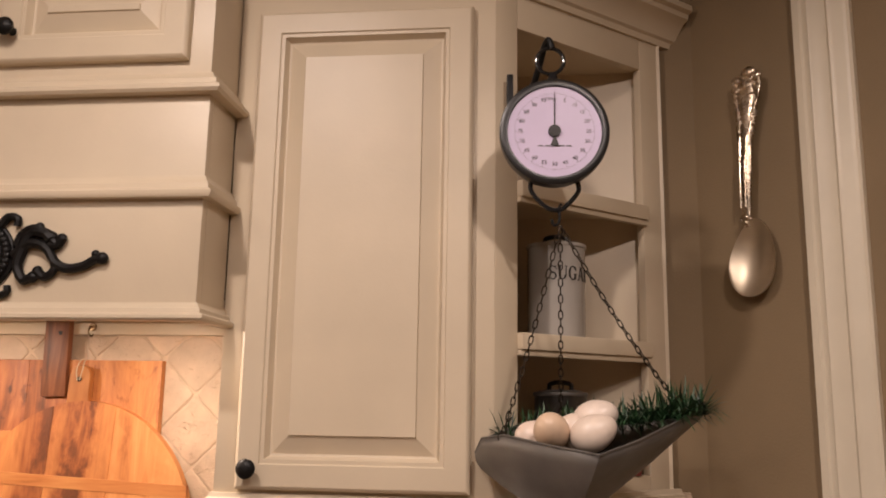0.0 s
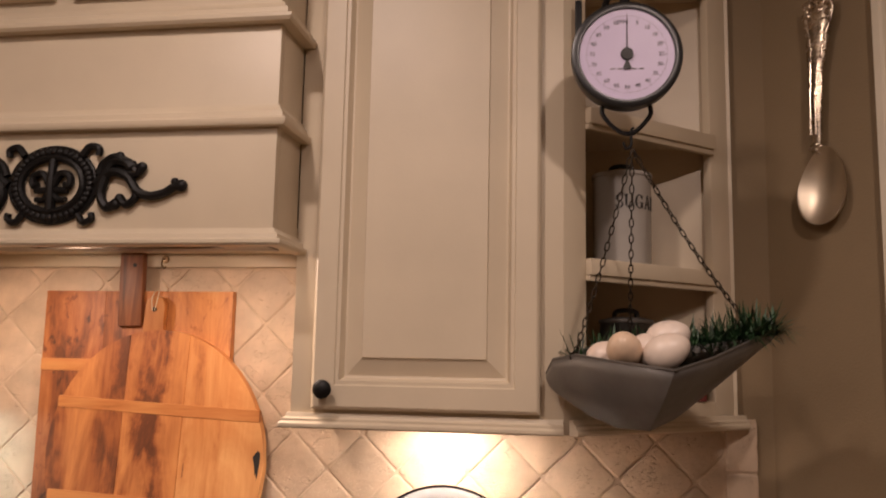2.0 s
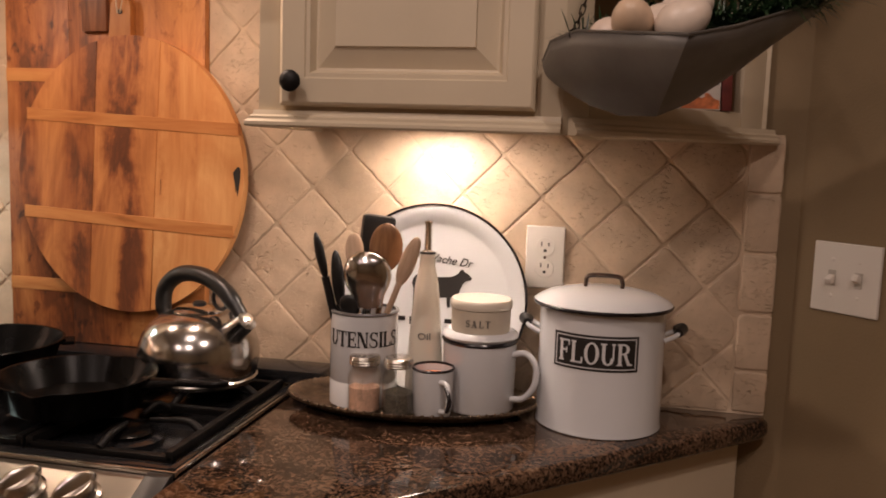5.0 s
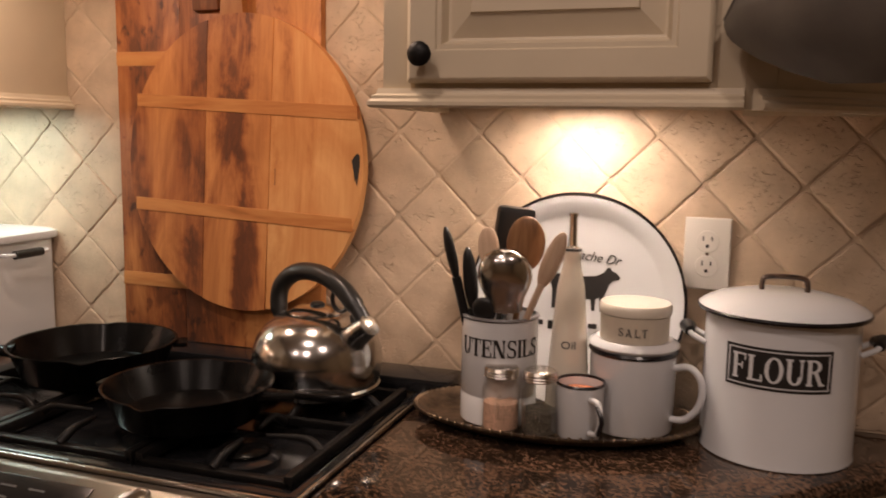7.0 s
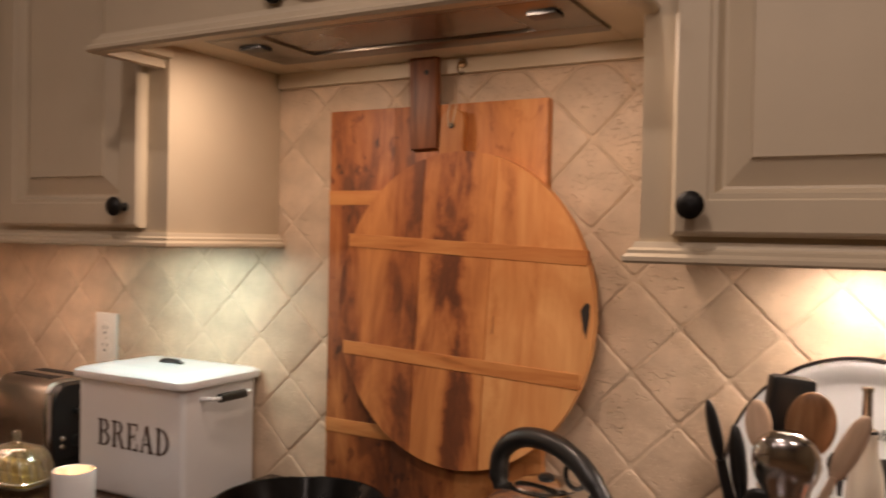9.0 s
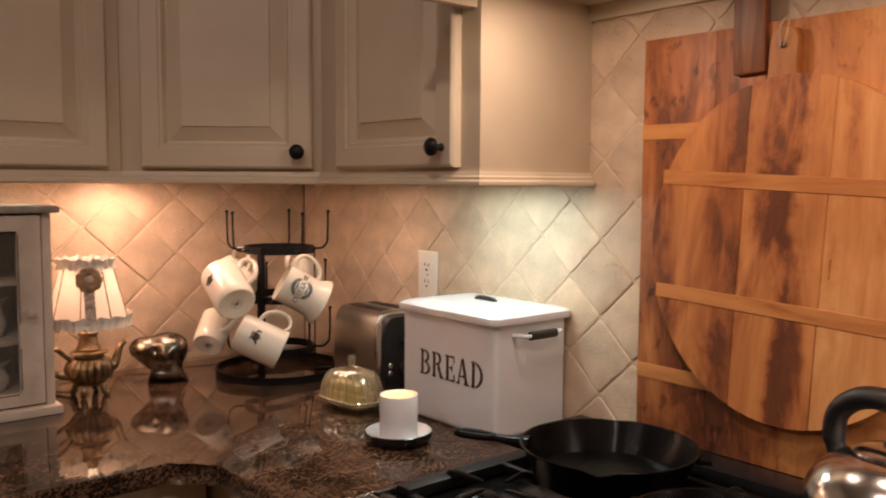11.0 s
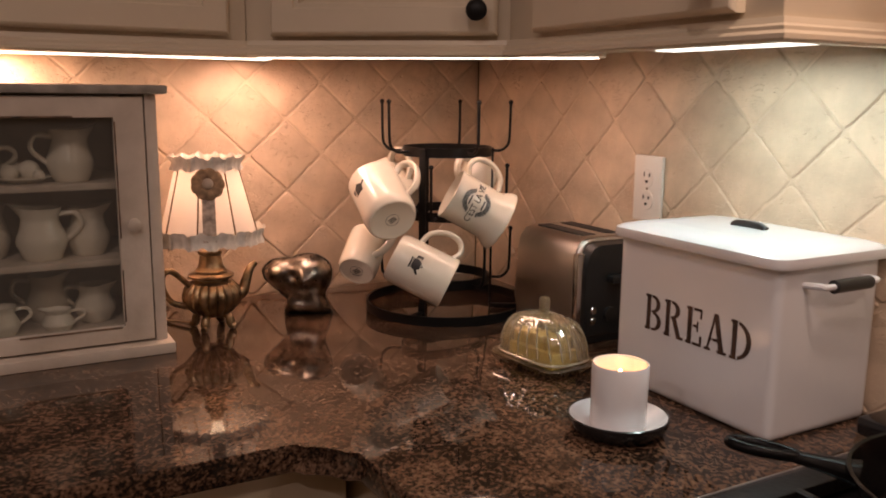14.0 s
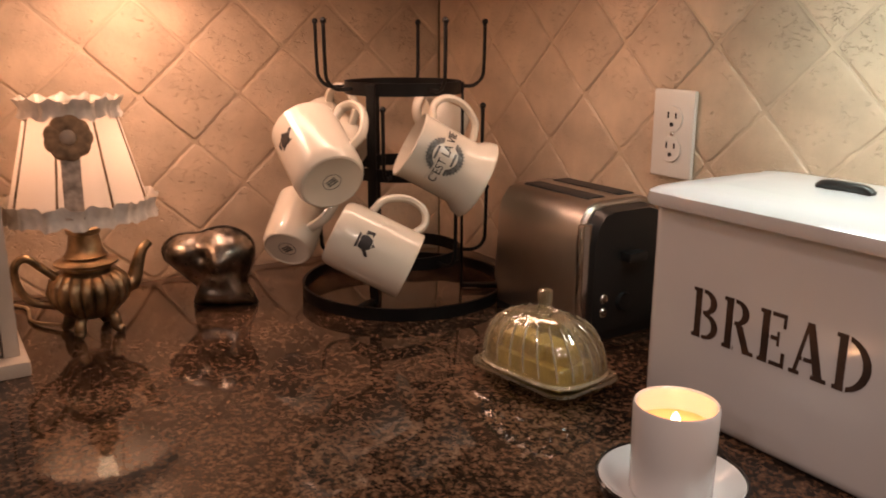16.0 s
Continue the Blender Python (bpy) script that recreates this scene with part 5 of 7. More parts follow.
# flour canister
fl = thing("flour_canister", "white enamel flour canister with lid and black ear handles", "canister", pose(0.331, 1.612, TOP))
r = 0.1035
part("body", lathe([(0, 0.003), (r - 0.006, 0.003), (r - 0.001, 0.0), (r + 0.0015, 0.002), (r + 0.001, 0.006), (r, 0.010), (r, 0.202), (r - 0.003, 0.202), (r - 0.003, 0.008), (0, 0.008)], 96), ENAMEL, fl)
lid = part("lid", lathe([(r + 0.004, 0.190), (r + 0.010, 0.191), (r + 0.0105, 0.195), (r + 0.004, 0.200), (0.088, 0.209), (0.05, 0.2165), (0, 0.219), (0, 0.2155), (0.088, 0.206), (r, 0.192)], 96), ENAMEL, fl, m=pose(0, 0, 0.0122))
part("lid_rim", lathe([(r + 0.007, 0.1885), (r + 0.0112, 0.189), (r + 0.0125, 0.1925), (r + 0.0105, 0.195), (r + 0.007, 0.193)], 96, True), RIM, lid, "chipped black rim")
part("lid_handle", moved(loop_handle([(-0.029, 0, 0.212), (-0.030, 0, 0.226), (-0.022, 0, 0.236), (0.022, 0, 0.236), (0.030, 0, 0.226), (0.029, 0, 0.212)], 0.0038), Matrix.Diagonal((1, 1.6, 1, 1))), mat("worn_rim", (0.10, 0.06, 0.04), 0.35, var=0.5, scale=60), lid, "worn brown handle")
lab = part("label", wrap(fine_split(prism([(-0.071, -0.0285), (0.071, -0.0285), (0.071, 0.0285), (-0.071, 0.0285)], -0.0006, 0.0004)), r), INK, fl, "black label with a white border", m=pose(0, 0, 0.139, 0, 0, -4.5))
bord = join(*[prism(q, -0.0009, 0.0) for q in ([(-0.067, -0.0248), (0.067, -0.0248), (0.067, -0.0232), (-0.067, -0.0232)], [(-0.067, 0.0232), (0.067, 0.0232), (0.067, 0.0248), (-0.067, 0.0248)], [(-0.067, -0.0232), (-0.0654, -0.0232), (-0.0654, 0.0232), (-0.067, 0.0232)], [(0.0654, -0.0232), (0.067, -0.0232), (0.067, 0.0232), (0.0654, 0.0232)])])
part("border", wrap(fine_split(bord), r), ENAMEL, lab)
part("lettering", wrap(fine_split(moved(serif_word("FLOUR", 0.0350, 0.120), pose(0, -0.0006, 0))), r), ENAMEL, lab, "white lettering")
for sx in (-1, 1):
    ear = part("ear_bracket", tube(curve_pts([(sx * (r - 0.002), -0.022, 0.150), (sx * (r + 0.017), -0.020, 0.160), (sx * (r + 0.024), 0, 0.166), (sx * (r + 0.017), 0.020, 0.160), (sx * (r - 0.002), 0.022, 0.150)], 6), 0.0042, 8), ENAMEL, fl)
    part("grip", tube([(sx * (r + 0.020), -0.018, 0.164), (sx * (r + 0.026), 0, 0.168), (sx * (r + 0.020), 0.018, 0.164)], [0.0075, 0.0105, 0.0075], 14), BLACKP, ear, "black wooden grip")


# ---- plates on the walls ----
def outlet(m, label):
    t = thing("wall_outlet", label, "outlet", m, "wall outlets")
    part("cover", box(-0.035, 0.035, -0.006, 0.0, -0.057, 0.057, 0.003, 3), PLASTW, t)
    for zz in (0.0195, -0.0195):
        f = part("socket", moved(lathe([(0, 0), (0.0165, 0), (0.0172, 0.001), (0.0165, 0.002), (0, 0.002)], 32), pose(0, -0.0058, zz, 90)), PLASTW, t)
        part("slot", box(-0.0075, -0.0055, -0.0086, -0.007, zz + 0.001, zz + 0.009, 0), SLOT, f)
        part("slot", box(0.0055, 0.0075, -0.0086, -0.007, zz + 0.001, zz + 0.008, 0), SLOT, f)
        part("slot", moved(lathe([(0, 0), (0.0028, 0), (0.0028, 0.0015), (0, 0.0015)], 12), pose(0, -0.0074, zz - 0.007, 90)), SLOT, f)
    part("screw", moved(lathe([(0, 0), (0.003, 0), (0.0022, 0.0012), (0, 0.0014)], 12), pose(0, -0.006, 0, 90)), STEEL, t)


outlet(pose(0.222, WY - 0.001, 1.176), "white plastic double wall outlet on the stone backsplash")
outlet(pose(-1.499, WY - 0.001, 1.176), "white plastic double wall outlet behind the bread box")
SLW = pose(CORNER[0], CORNER[1], 0, 0, 0, -45)
sw = thing("light_switch", "white double toggle light switch on the olive wall", "switch", SLW @ pose(0.0945, 0, 1.175))
part("cover", box(-0.0585, 0.0585, -0.006, 0.0, -0.0585, 0.0585, 0.003, 3), PLASTW, sw)
for x, up in ((-0.023, 1), (0.023, -1)):
    part("toggle", moved(box(-0.005, 0.005, -0.016, 0.0, -0.006, 0.006, 0.0015), pose(x, -0.004, 0, up * 25)), PLASTW, sw)
    part("slot", box(x - 0.0065, x + 0.0065, -0.0072, -0.0055, -0.013, 0.013, 0.0005), mat("switch_slot", (0.5, 0.46, 0.40), 0.5), sw)
    for zz in (0.030, -0.030):
        part("screw", moved(lathe([(0, 0), (0.0032, 0), (0.0024, 0.0012), (0, 0.0014)], 12), pose(x, -0.006, zz, 90)), PLASTW, sw)

# big silver spoon
sn = thing("wall_spoon", "oversized ornate silver spoon hung on the olive wall", "wall decor", SLW @ pose(0.124, -0.004, 1.99))
bowl = bmesh.new()
bmesh.ops.create_uvsphere(bowl, u_segments=40, v_segments=24, radius=1)
for v in bowl.verts:
    z = v.co.z
    w_ = 0.0495 * (1 - 0.22 * z)
    v.co.x *= w_
    v.co.z = z * 0.075
    if v.co.y < 0:
        v.co.y = -0.004 + 0.016 * (1 - min(1, (abs(v.co.x) / 0.05) ** 2 + z * z))
    else:
        v.co.y = 0.0 + v.co.y * 0.018
# bowl's paler, rougher silver stands in for the highlight it catches
part("bowl", moved(bowl, pose(0.007, -0.022, -0.146) @ pose(0, 0, 0, 0, 9) @ Matrix.Diagonal((0.92, 1, 0.98, 1))), mat("brightened_silver_bowl", (0.70, 0.60, 0.46), 0.36, metal=1.0, var=0.06, scale=18), sn)
hs = curve_pts([(0, -0.02, -0.086), (0.001, -0.024, -0.06), (0.001, -0.026, 0.0), (0.003, -0.022, 0.07), (0.006, -0.018, 0.12), (0.012, -0.015, 0.17), (0.015, -0.014, 0.212)], 8)
ws = [0.0065, 0.0075, 0.0085, 0.0105, 0.0135, 0.0125, 0.0175, 0.020, 0.021, 0.019, 0.014]
hr = []
for i in range(len(hs)):
    u = i / (len(hs) - 1) * (len(ws) - 1)
    k = min(int(u), len(ws) - 2)
    hr.append(ws[k] + (ws[k + 1] - ws[k]) * (u - k))
hb = tube(hs, hr, 16)
for v in hb.verts:
    v.co.y = -0.02 + (v.co.y + 0.02) * 0.45
    v.co.x = 0.008 + (v.co.x - 0.008) * 1.1
handle_ = part("handle", hb, SILVER, sn)
orn = []
for x, z, rr in ((0.017, 0.216, 0.012), (-0.003, 0.205, 0.009), (0.029, 0.205, 0.009), (-0.006, 0.185, 0.008), (0.030, 0.182, 0.008), (0.013, 0.19, 0.010), (0.012, 0.165, 0.007), (-0.004, 0.150, 0.006), (0.022, 0.148, 0.006), (0.008, 0.118, 0.009), (-0.003, 0.112, 0.006), (0.018, 0.112, 0.006), (0.007, 0.100, 0.006), (0.0, -0.068, 0.007), (0.0, -0.078, 0.006), (-0.006, -0.072, 0.005), (0.006, -0.072, 0.005)):
    b = bmesh.new()
    bmesh.ops.create_uvsphere(b, u_segments=12, v_segments=8, radius=rr, matrix=pose(x, -0.023, z) @ Matrix.Diagonal((1, 0.5, 1, 1)))
    orn.append(b)
for sx in (-1, 1):
    for z0 in (0.20, 0.16):
        orn.append(tube([(0.012 + sx * 0.010 + sx * 0.010 * math.cos(a), -0.025, z0 + 0.012 * math.sin(a)) for a in [k * 0.5 for k in range(9)]], 0.0026, 6))
    orn.append(tube([(0.001 + sx * 0.004, -0.031, -0.05), (0.002 + sx * 0.004, -0.031, 0.02), (0.005 + sx * 0.006, -0.027, 0.09)], 0.0018, 6))
for sx in (-1, 1):
    orn.append(tube(curve_pts([(0.007 + sx * 0.008, -0.026, 0.096), (0.009 + sx * 0.010, -0.025, 0.125), (0.012 + sx * 0.016, -0.024, 0.155), (0.014 + sx * 0.021, -0.023, 0.186), (0.015 + sx * 0.015, -0.024, 0.207), (0.014 + sx * 0.006, -0.025, 0.198)], 5), 0.0030, 8))
part("relief", moved(join(*orn), pose(0.012, 0, 0) @ Matrix.Diagonal((1.25, 1, 1, 1)) @ pose(-0.012, 0, 0)), SILVER, handle_, "raised floral relief")

# ---- hanging scale with its scoop ----
br_ = thing("iron_bracket", "black wrought iron wall bracket on the shelf frame", "bracket", pose(0.284, 1.439, 2.10))
part("plate", box(-0.006, 0.006, -0.008, 0, -0.060, 0.040, 0.0025), IRONR, br_)
part("arm", tube(curve_pts([(0, -0.006, -0.050), (0.026, -0.042, -0.032), (0.046, -0.080, 0.004), (0.058, -0.104, 0.040), (0.066, -0.116, 0.052), (0.072, -0.117, 0.036)], 6), 0.0055, 10), IRONR, br_)
hsx = thing("hanging_scale", "round black hanging dial scale with a white face", "scale", pose(0.358, 1.305, 1.99, 0, 0, 4))
part("case", moved(lathe([(0, -0.045), (0.070, -0.045), (0.082, -0.036), (0.0855, -0.02), (0.0865, -0.004), (0.086, 0.003), (0.080, 0.006), (0.0745, 0.005), (0.0735, 0.001), (0, 0.001)], 72), pose(0, 0, 0, 90)), BLACKP, hsx)
face = part("dial", moved(lathe([(0, 0.0012), (0.0735, 0.0012), (0.0735, 0.002), (0, 0.002)], 64), pose(0, 0, 0, 90)), mat("dial_white", (0.56, 0.48, 0.66), 0.4, var=0.02), hsx, "white printed dial face")
ticks = []
for k in range(100):
    a = radians(90 - 3.6 * k)
    l_ = 0.0045 if k % 5 == 0 else 0.0022
    ticks.append(moved(box(0.0635 - l_, 0.0635, -0.0028, -0.0021, -0.0002, 0.0002, 0), pose(0, 0, 0, 0, -math.degrees(a), 0)))
part("ticks", join(*ticks), INK, face)
for k in range(20):
    a = radians(90 - 18 * k)
    part("number", moved(text_mesh("100kg" if k == 0 else str(5 * k), 0.0088 if k else 0.0075, 0.0003), pose(0.0535 * math.cos(a) - (0.007 if k == 0 else 0), -0.0024, 0.0535 * math.sin(a))), INK, face)
for k in range(5):
    part("letter_bar", box(-0.026 + k * 0.011, -0.018 + k * 0.011, -0.0028, -0.0021, -0.0245, -0.023, 0), GREYINK, face)
part("pointer", join(prism([(-0.0012, 0.0), (-0.0004, 0.064), (0.0004, 0.064), (0.0012, 0.0)], -0.005, -0.0042), prism([(-0.003, 0), (0.003, 0), (0.0025, -0.012), (0.007, -0.024), (-0.007, -0.024), (-0.0025, -0.012)], -0.005, -0.0042), moved(lathe([(0, 0), (0.010, 0), (0.0095, 0.003), (0, 0.004)], 24), pose(0, -0.0035, 0, 90))), INK, hsx, "black pointer")
part("stem", tube([(0, 0.02, 0.080), (0, 0.02, 0.104)], [0.012, 0.007], 14), BLACK, hsx)
part("ring", moved(lathe([(0.022 + 0.0033 * math.cos(a), 0.0033 * math.sin(a)) for a in [k * math.pi / 4 for k in range(8)]], 36, True), pose(-0.004, 0.02, 0.126, 90)), BLACK, hsx)
part("stirrup", tube(curve_pts([(-0.036, 0.02, -0.074), (-0.035, 0.02, -0.092), (-0.014, 0.02, -0.116), (0.006, 0.02, -0.122), (0.020, 0.02, -0.114), (0.038, 0.02, -0.092), (0.037, 0.02, -0.074)], 5), 0.0038, 8), BLACK, hsx)
part("hook", tube(curve_pts([(-0.004, 0.02, -0.136), (0.0, 0.02, -0.146), (0.008, 0.02, -0.140), (0.008, 0.02, -0.118), (0.012, 0.02, -0.112)], 5), 0.0022, 8), IRONR, hsx)

HOOK = Vector((0.366, 1.325, 1.843))
scp = thing("hanging_scoop", "dark galvanised metal scoop pan hung on three chains", "scoop", Matrix.Translation((0.354, 1.337, 1.413)))
B0 = Vector((0.354, 1.337, 1.413))
ENDS = [Vector((0.277, 1.332, 1.523)), Vector((0.368, 1.462, 1.553)), Vector((0.543, 1.392, 1.578))]
CHAIN = mat("chain_iron", (0.05, 0.038, 0.028), 0.5, metal=0.8, var=0.4, scale=60)


def chain(a, b):
    n = int((b - a).length / 0.0125)
    d = (b - a).normalized()
    q = d.to_track_quat("Z", "Y").to_matrix().to_4x4()
    out = []
    for k in range(n):
        c = a.lerp(b, (k + 0.5) / n) - Vector((0, 0, 0.012 * math.sin(math.pi * (k + 0.5) / n)))
        pts = []
        for j in range(10):
            t_ = 2 * math.pi * j / 10
            pts.append((0.0033 * math.cos(t_), 0, 0.0052 * math.sin(t_) + (0.0024 if math.sin(t_) > 0 else -0.0024)))
        out.append(moved(tube(pts, 0.0011, 5, closed=True), Matrix.Translation(c - B0) @ q @ pose(0, 0, 0, 0, 0, 90 * (k % 2))))
    return join(*out)


for e in ENDS:
    part("chain", chain(HOOK, e), CHAIN, scp)
# pan: rim loop above a keel line
rim = [(0.231, 1.400, 1.492), (0.243, 1.372, 1.515), (0.280, 1.320, 1.522), (0.345, 1.258, 1.511), (0.412, 1.207, 1.502), (0.470, 1.262, 1.520), (0.530, 1.318, 1.545), (0.583, 1.375, 1.570), (0.592, 1.410, 1.574), (0.575, 1.435, 1.573), (0.510, 1.462, 1.560), (0.440, 1.478, 1.550), (0.368, 1.478, 1.548), (0.300, 1.452, 1.535), (0.250, 1.428, 1.515)]
keel = [(0.262, 1.392, 1.452), (0.272, 1.380, 1.446), (0.300, 1.352, 1.430), (0.340, 1.318, 1.415), (0.385, 1.295, 1.414), (0.425, 1.318, 1.432), (0.490, 1.350, 1.480), (0.555, 1.385, 1.535), (0.572, 1.402, 1.552), (0.560, 1.408, 1.545), (0.495, 1.400, 1.490), (0.430, 1.385, 1.445), (0.365, 1.382, 1.425), (0.310, 1.390, 1.432), (0.275, 1.395, 1.445)]


def loft(top, low, up, mid=5):
    bm = bmesh.new()
    rings = []
    for k in range(mid + 1):
        t_ = k / mid
        ring_ = []
        for a, b in zip(top, low):
            p = Vector(a).lerp(Vector(b), t_)
            bulge = math.sin(math.pi * t_) * 0.010
            out_ = (Vector(a) - Vector((0.40, 1.36, a[2])))
            p += out_.normalized() * bulge
            ring_.append(bm.verts.new(p - B0 + Vector((0, 0, up))))
        rings.append(ring_)
    n = len(top)
    for a, b in zip(rings, rings[1:]):
        for j in range(n):
            bm.faces.new((a[j], a[(j + 1) % n], b[(j + 1) % n], b[j]))
    bm.faces.new(rings[-1])
    return bm


pan_ = loft(rim, keel, 0.0)
pan = part("pan", pan_, GALV, scp, "dull galvanised pan")
sol = pan.modifiers.new("thick", "SOLIDIFY")
sol.thickness, sol.offset = 0.0018, 0.0
rimline = [Vector(p) - B0 for p in rim]
part("rolled_rim", tube(rimline, 0.002, 6, closed=True), GALV, scp)
for k, e in enumerate(ENDS):
    part("chain_ring", moved(lathe([(0.007 + 0.0014 * math.cos(a), 0.0014 * math.sin(a)) for a in [j * math.pi / 3 for j in range(6)]], 16, True), Matrix.Translation(e - B0 + Vector((0, 0, -0.004))) @ pose(0, 0, 0, 90, 0, 30 * k)), CHAIN, scp)


def egg(x, y, z, rx, rot, tint):
    bm = bmesh.new()
    bmesh.ops.create_uvsphere(bm, u_segments=32, v_segments=20, radius=1)
    for v in bm.verts:
        f = 1 - 0.13 * v.co.z
        v.co = Vector((v.co.x * rx * f, v.co.y * rx * f, v.co.z * rx * 1.33))
    ob = obj("egg", bm, mat("egg_shell", tint, 0.36, var=0.06, scale=40), m=pose(x, y, z, *rot))
    tagged(ob, "smooth pale egg lying in the hanging scoop", "egg", "eggs in the scoop")


egg(0.349, 1.292, 1.531, 0.0262, (64, -18, 0), (0.70, 0.52, 0.37))
egg(0.410, 1.285, 1.529, 0.0265, (20, 62, 10), (0.74, 0.62, 0.52))
egg(0.416, 1.330, 1.550, 0.0265, (10, 70, -10), (0.74, 0.63, 0.54))
egg(0.326, 1.350, 1.520, 0.0245, (0, 80, 0), (0.74, 0.60, 0.50))
egg(0.376, 1.325, 1.528, 0.024, (30, 20, 40), (0.72, 0.60, 0.50))

# artificial grass tuft
GRASS = mat("artificial_grass", (0.026, 0.07, 0.026), 0.45, var=0.45, scale=60)
rng = random.Random(12)
gv, gf = [], []
for k in range(1300):
    u = rng.random() ** 0.8
    v_ = rng.random()
    base = Vector((0.265 + 0.315 * u, 1.435 - 0.035 * u + (v_ - 0.56) * (0.105 - 0.03 * u) - 0.03 * u, 1.512 + 0.045 * u))
    ang_ = rng.uniform(0, 2 * math.pi)
    ln_ = rng.uniform(0.040, 0.085) * (0.85 if u < 0.8 else 1.0)
    lean = rng.uniform(0.3, 1.15)
    dirv = Vector((math.cos(ang_) * lean + 0.25, math.sin(ang_) * lean - 0.1, 1.0 - 0.35 * lean)).normalized()
    side = dirv.cross(Vector((0, 0, 1))).normalized() * rng.uniform(0.0012, 0.0022)
    i0 = len(gv)
    for j in range(4):
        t_ = j / 3
        p = base + dirv * ln_ * t_ - Vector((0, 0, 0.034 * lean * t_ * t_))
        if j < 3:
            gv += [p - side * (1 - 0.3 * t_), p + side * (1 - 0.3 * t_)]
        else:
            gv.append(p)
    gf += [(i0, i0 + 1, i0 + 3, i0 + 2), (i0 + 2, i0 + 3, i0 + 5, i0 + 4), (i0 + 4, i0 + 5, i0 + 6)]
gm = bpy.data.meshes.new("grass_tuft")
gm.from_pydata([tuple(v) for v in gv], [], gf)
gm.materials.append(GRASS)
tagged(new("grass_tuft", gm), "dark green artificial grass bundle in the hanging scoop", "greenery", kind="stuff")


# things on the corner shelves
def small_canister(m, r, h, mt, label, text=None, lidmt=None):
    t = thing("canister", label, "canister", m, "canisters on the corner shelves")
    part("body", lathe([(0, 0), (r - 0.001, 0), (r, 0.003), (r, h), (r - 0.003, h), (0, h)], 48), mt, t)
    ld = part("lid", lathe([(0, h), (r + 0.002, h), (r + 0.003, h + 0.003), (r + 0.002, h + 0.007), (r * 0.6, h + 0.012), (0, h + 0.013)], 48), lidmt or mt, t)
    part("lid_handle", tube(curve_pts([(-0.020, 0, h + 0.009), (-0.019, 0, h + 0.022), (0, 0, h + 0.026), (0.019, 0, h + 0.022), (0.020, 0, h + 0.009)], 5), 0.0045, 8), BLACKP, ld)
    if text:
        part("lettering", moved(wrap(fine_split(serif_word(text, 0.026, 0.098)), r + 0.0003), pose(0, 0, h * 0.70, 0, 0, 36)), INK, t, "black lettering")


small_canister(pose(0.366, 1.628, 1.6885), 0.0545, 0.172, mat("grey_enamel", (0.40, 0.375, 0.34), 0.2, var=0.04), "grey-white enamel sugar canister on the corner shelf", "SUGAR")
small_canister(pose(0.372, 1.640, UB + 0.0515), 0.0485, 0.142, mat("dark_tin", (0.10, 0.09, 0.08), 0.35, metal=0.6, var=0.3), "dark metal canister with a loop-handled lid", lidmt=GALV)
PAPER = mat("paper", (0.62, 0.57, 0.52), 0.7, var=0.08, scale=30)
cardm = thing("paper_packet", "white paper packet with an orange picture", "packet", pose(0.468, 1.642, UB + 0.0515, -6, 0, 8))
part("sheet", box(-0.033, 0.033, 0, 0.012, 0, 0.105, 0.002), PAPER, cardm)
wave = [(-0.031, 0.002), (0.031, 0.002), (0.031, 0.016), (0.022, 0.019), (0.014, 0.027), (0.006, 0.028), (0.008, 0.022), (0.002, 0.019), (-0.008, 0.023), (-0.020, 0.017), (-0.031, 0.016)]
part("picture", prism(wave, -0.0007, 0.0003), mat("orange_print", (0.60, 0.17, 0.05), 0.6, var=0.3, scale=70), cardm, "orange printed picture")
for z_, w_ in ((0.050, 0.052), (0.041, 0.058), (0.036, 0.044)):
    part("letter_bar", box(-0.028, -0.028 + w_, -0.0007, 0.0003, z_, z_ + 0.003, 0), GREYINK, cardm)
pk = thing("packet", "narrow dark red packet beside the paper packet", "packet", pose(0.512, 1.655, UB + 0.0515, -4, 0, 20))
part("sleeve", box(-0.009, 0.009, 0, 0.03, 0, 0.110, 0.002), mat("dark_red_card", (0.16, 0.03, 0.025), 0.5, var=0.2, scale=40), pk)

# ---- iron scroll on the hood ----
scr = thing("iron_scroll", "black cast iron scrollwork ornament on the hood front", "wall decor", pose(-0.613, HY, 1.797))


def swirl(pts, r0, r1):
    c = curve_pts(pts, 7)
    return tube(c, [r0 + (r1 - r0) * i / (len(c) - 1) for i in range(len(c))], 8)


orn = []
for k in range(40):
    a = 2 * math.pi * k / 40
    b = bmesh.new()
    bmesh.ops.create_uvsphere(b, u_segments=8, v_segments=6, radius=0.0085, matrix=pose(0.070 * math.cos(a), -0.006, 0.058 * math.sin(a)))
    orn.append(b)
orn.append(tube([(0.058 * math.cos(2 * math.pi * k / 48), -0.008, 0.047 * math.sin(2 * math.pi * k / 48)) for k in range(48)], 0.0065, 8, closed=True))
orn.append(tube([(0.080 * math.cos(2 * math.pi * k / 48), -0.004, 0.066 * math.sin(2 * math.pi * k / 48)) for k in range(48)], 0.004, 8, closed=True))
part("medallion", join(*orn), IRONR, scr)
fleur = [swirl([(0, -0.008, -0.044), (0, -0.010, 0.0), (0, -0.008, 0.044)], 0.009, 0.007), tube([(-0.030, -0.008, -0.010), (0.030, -0.008, -0.010)], 0.006, 8)]
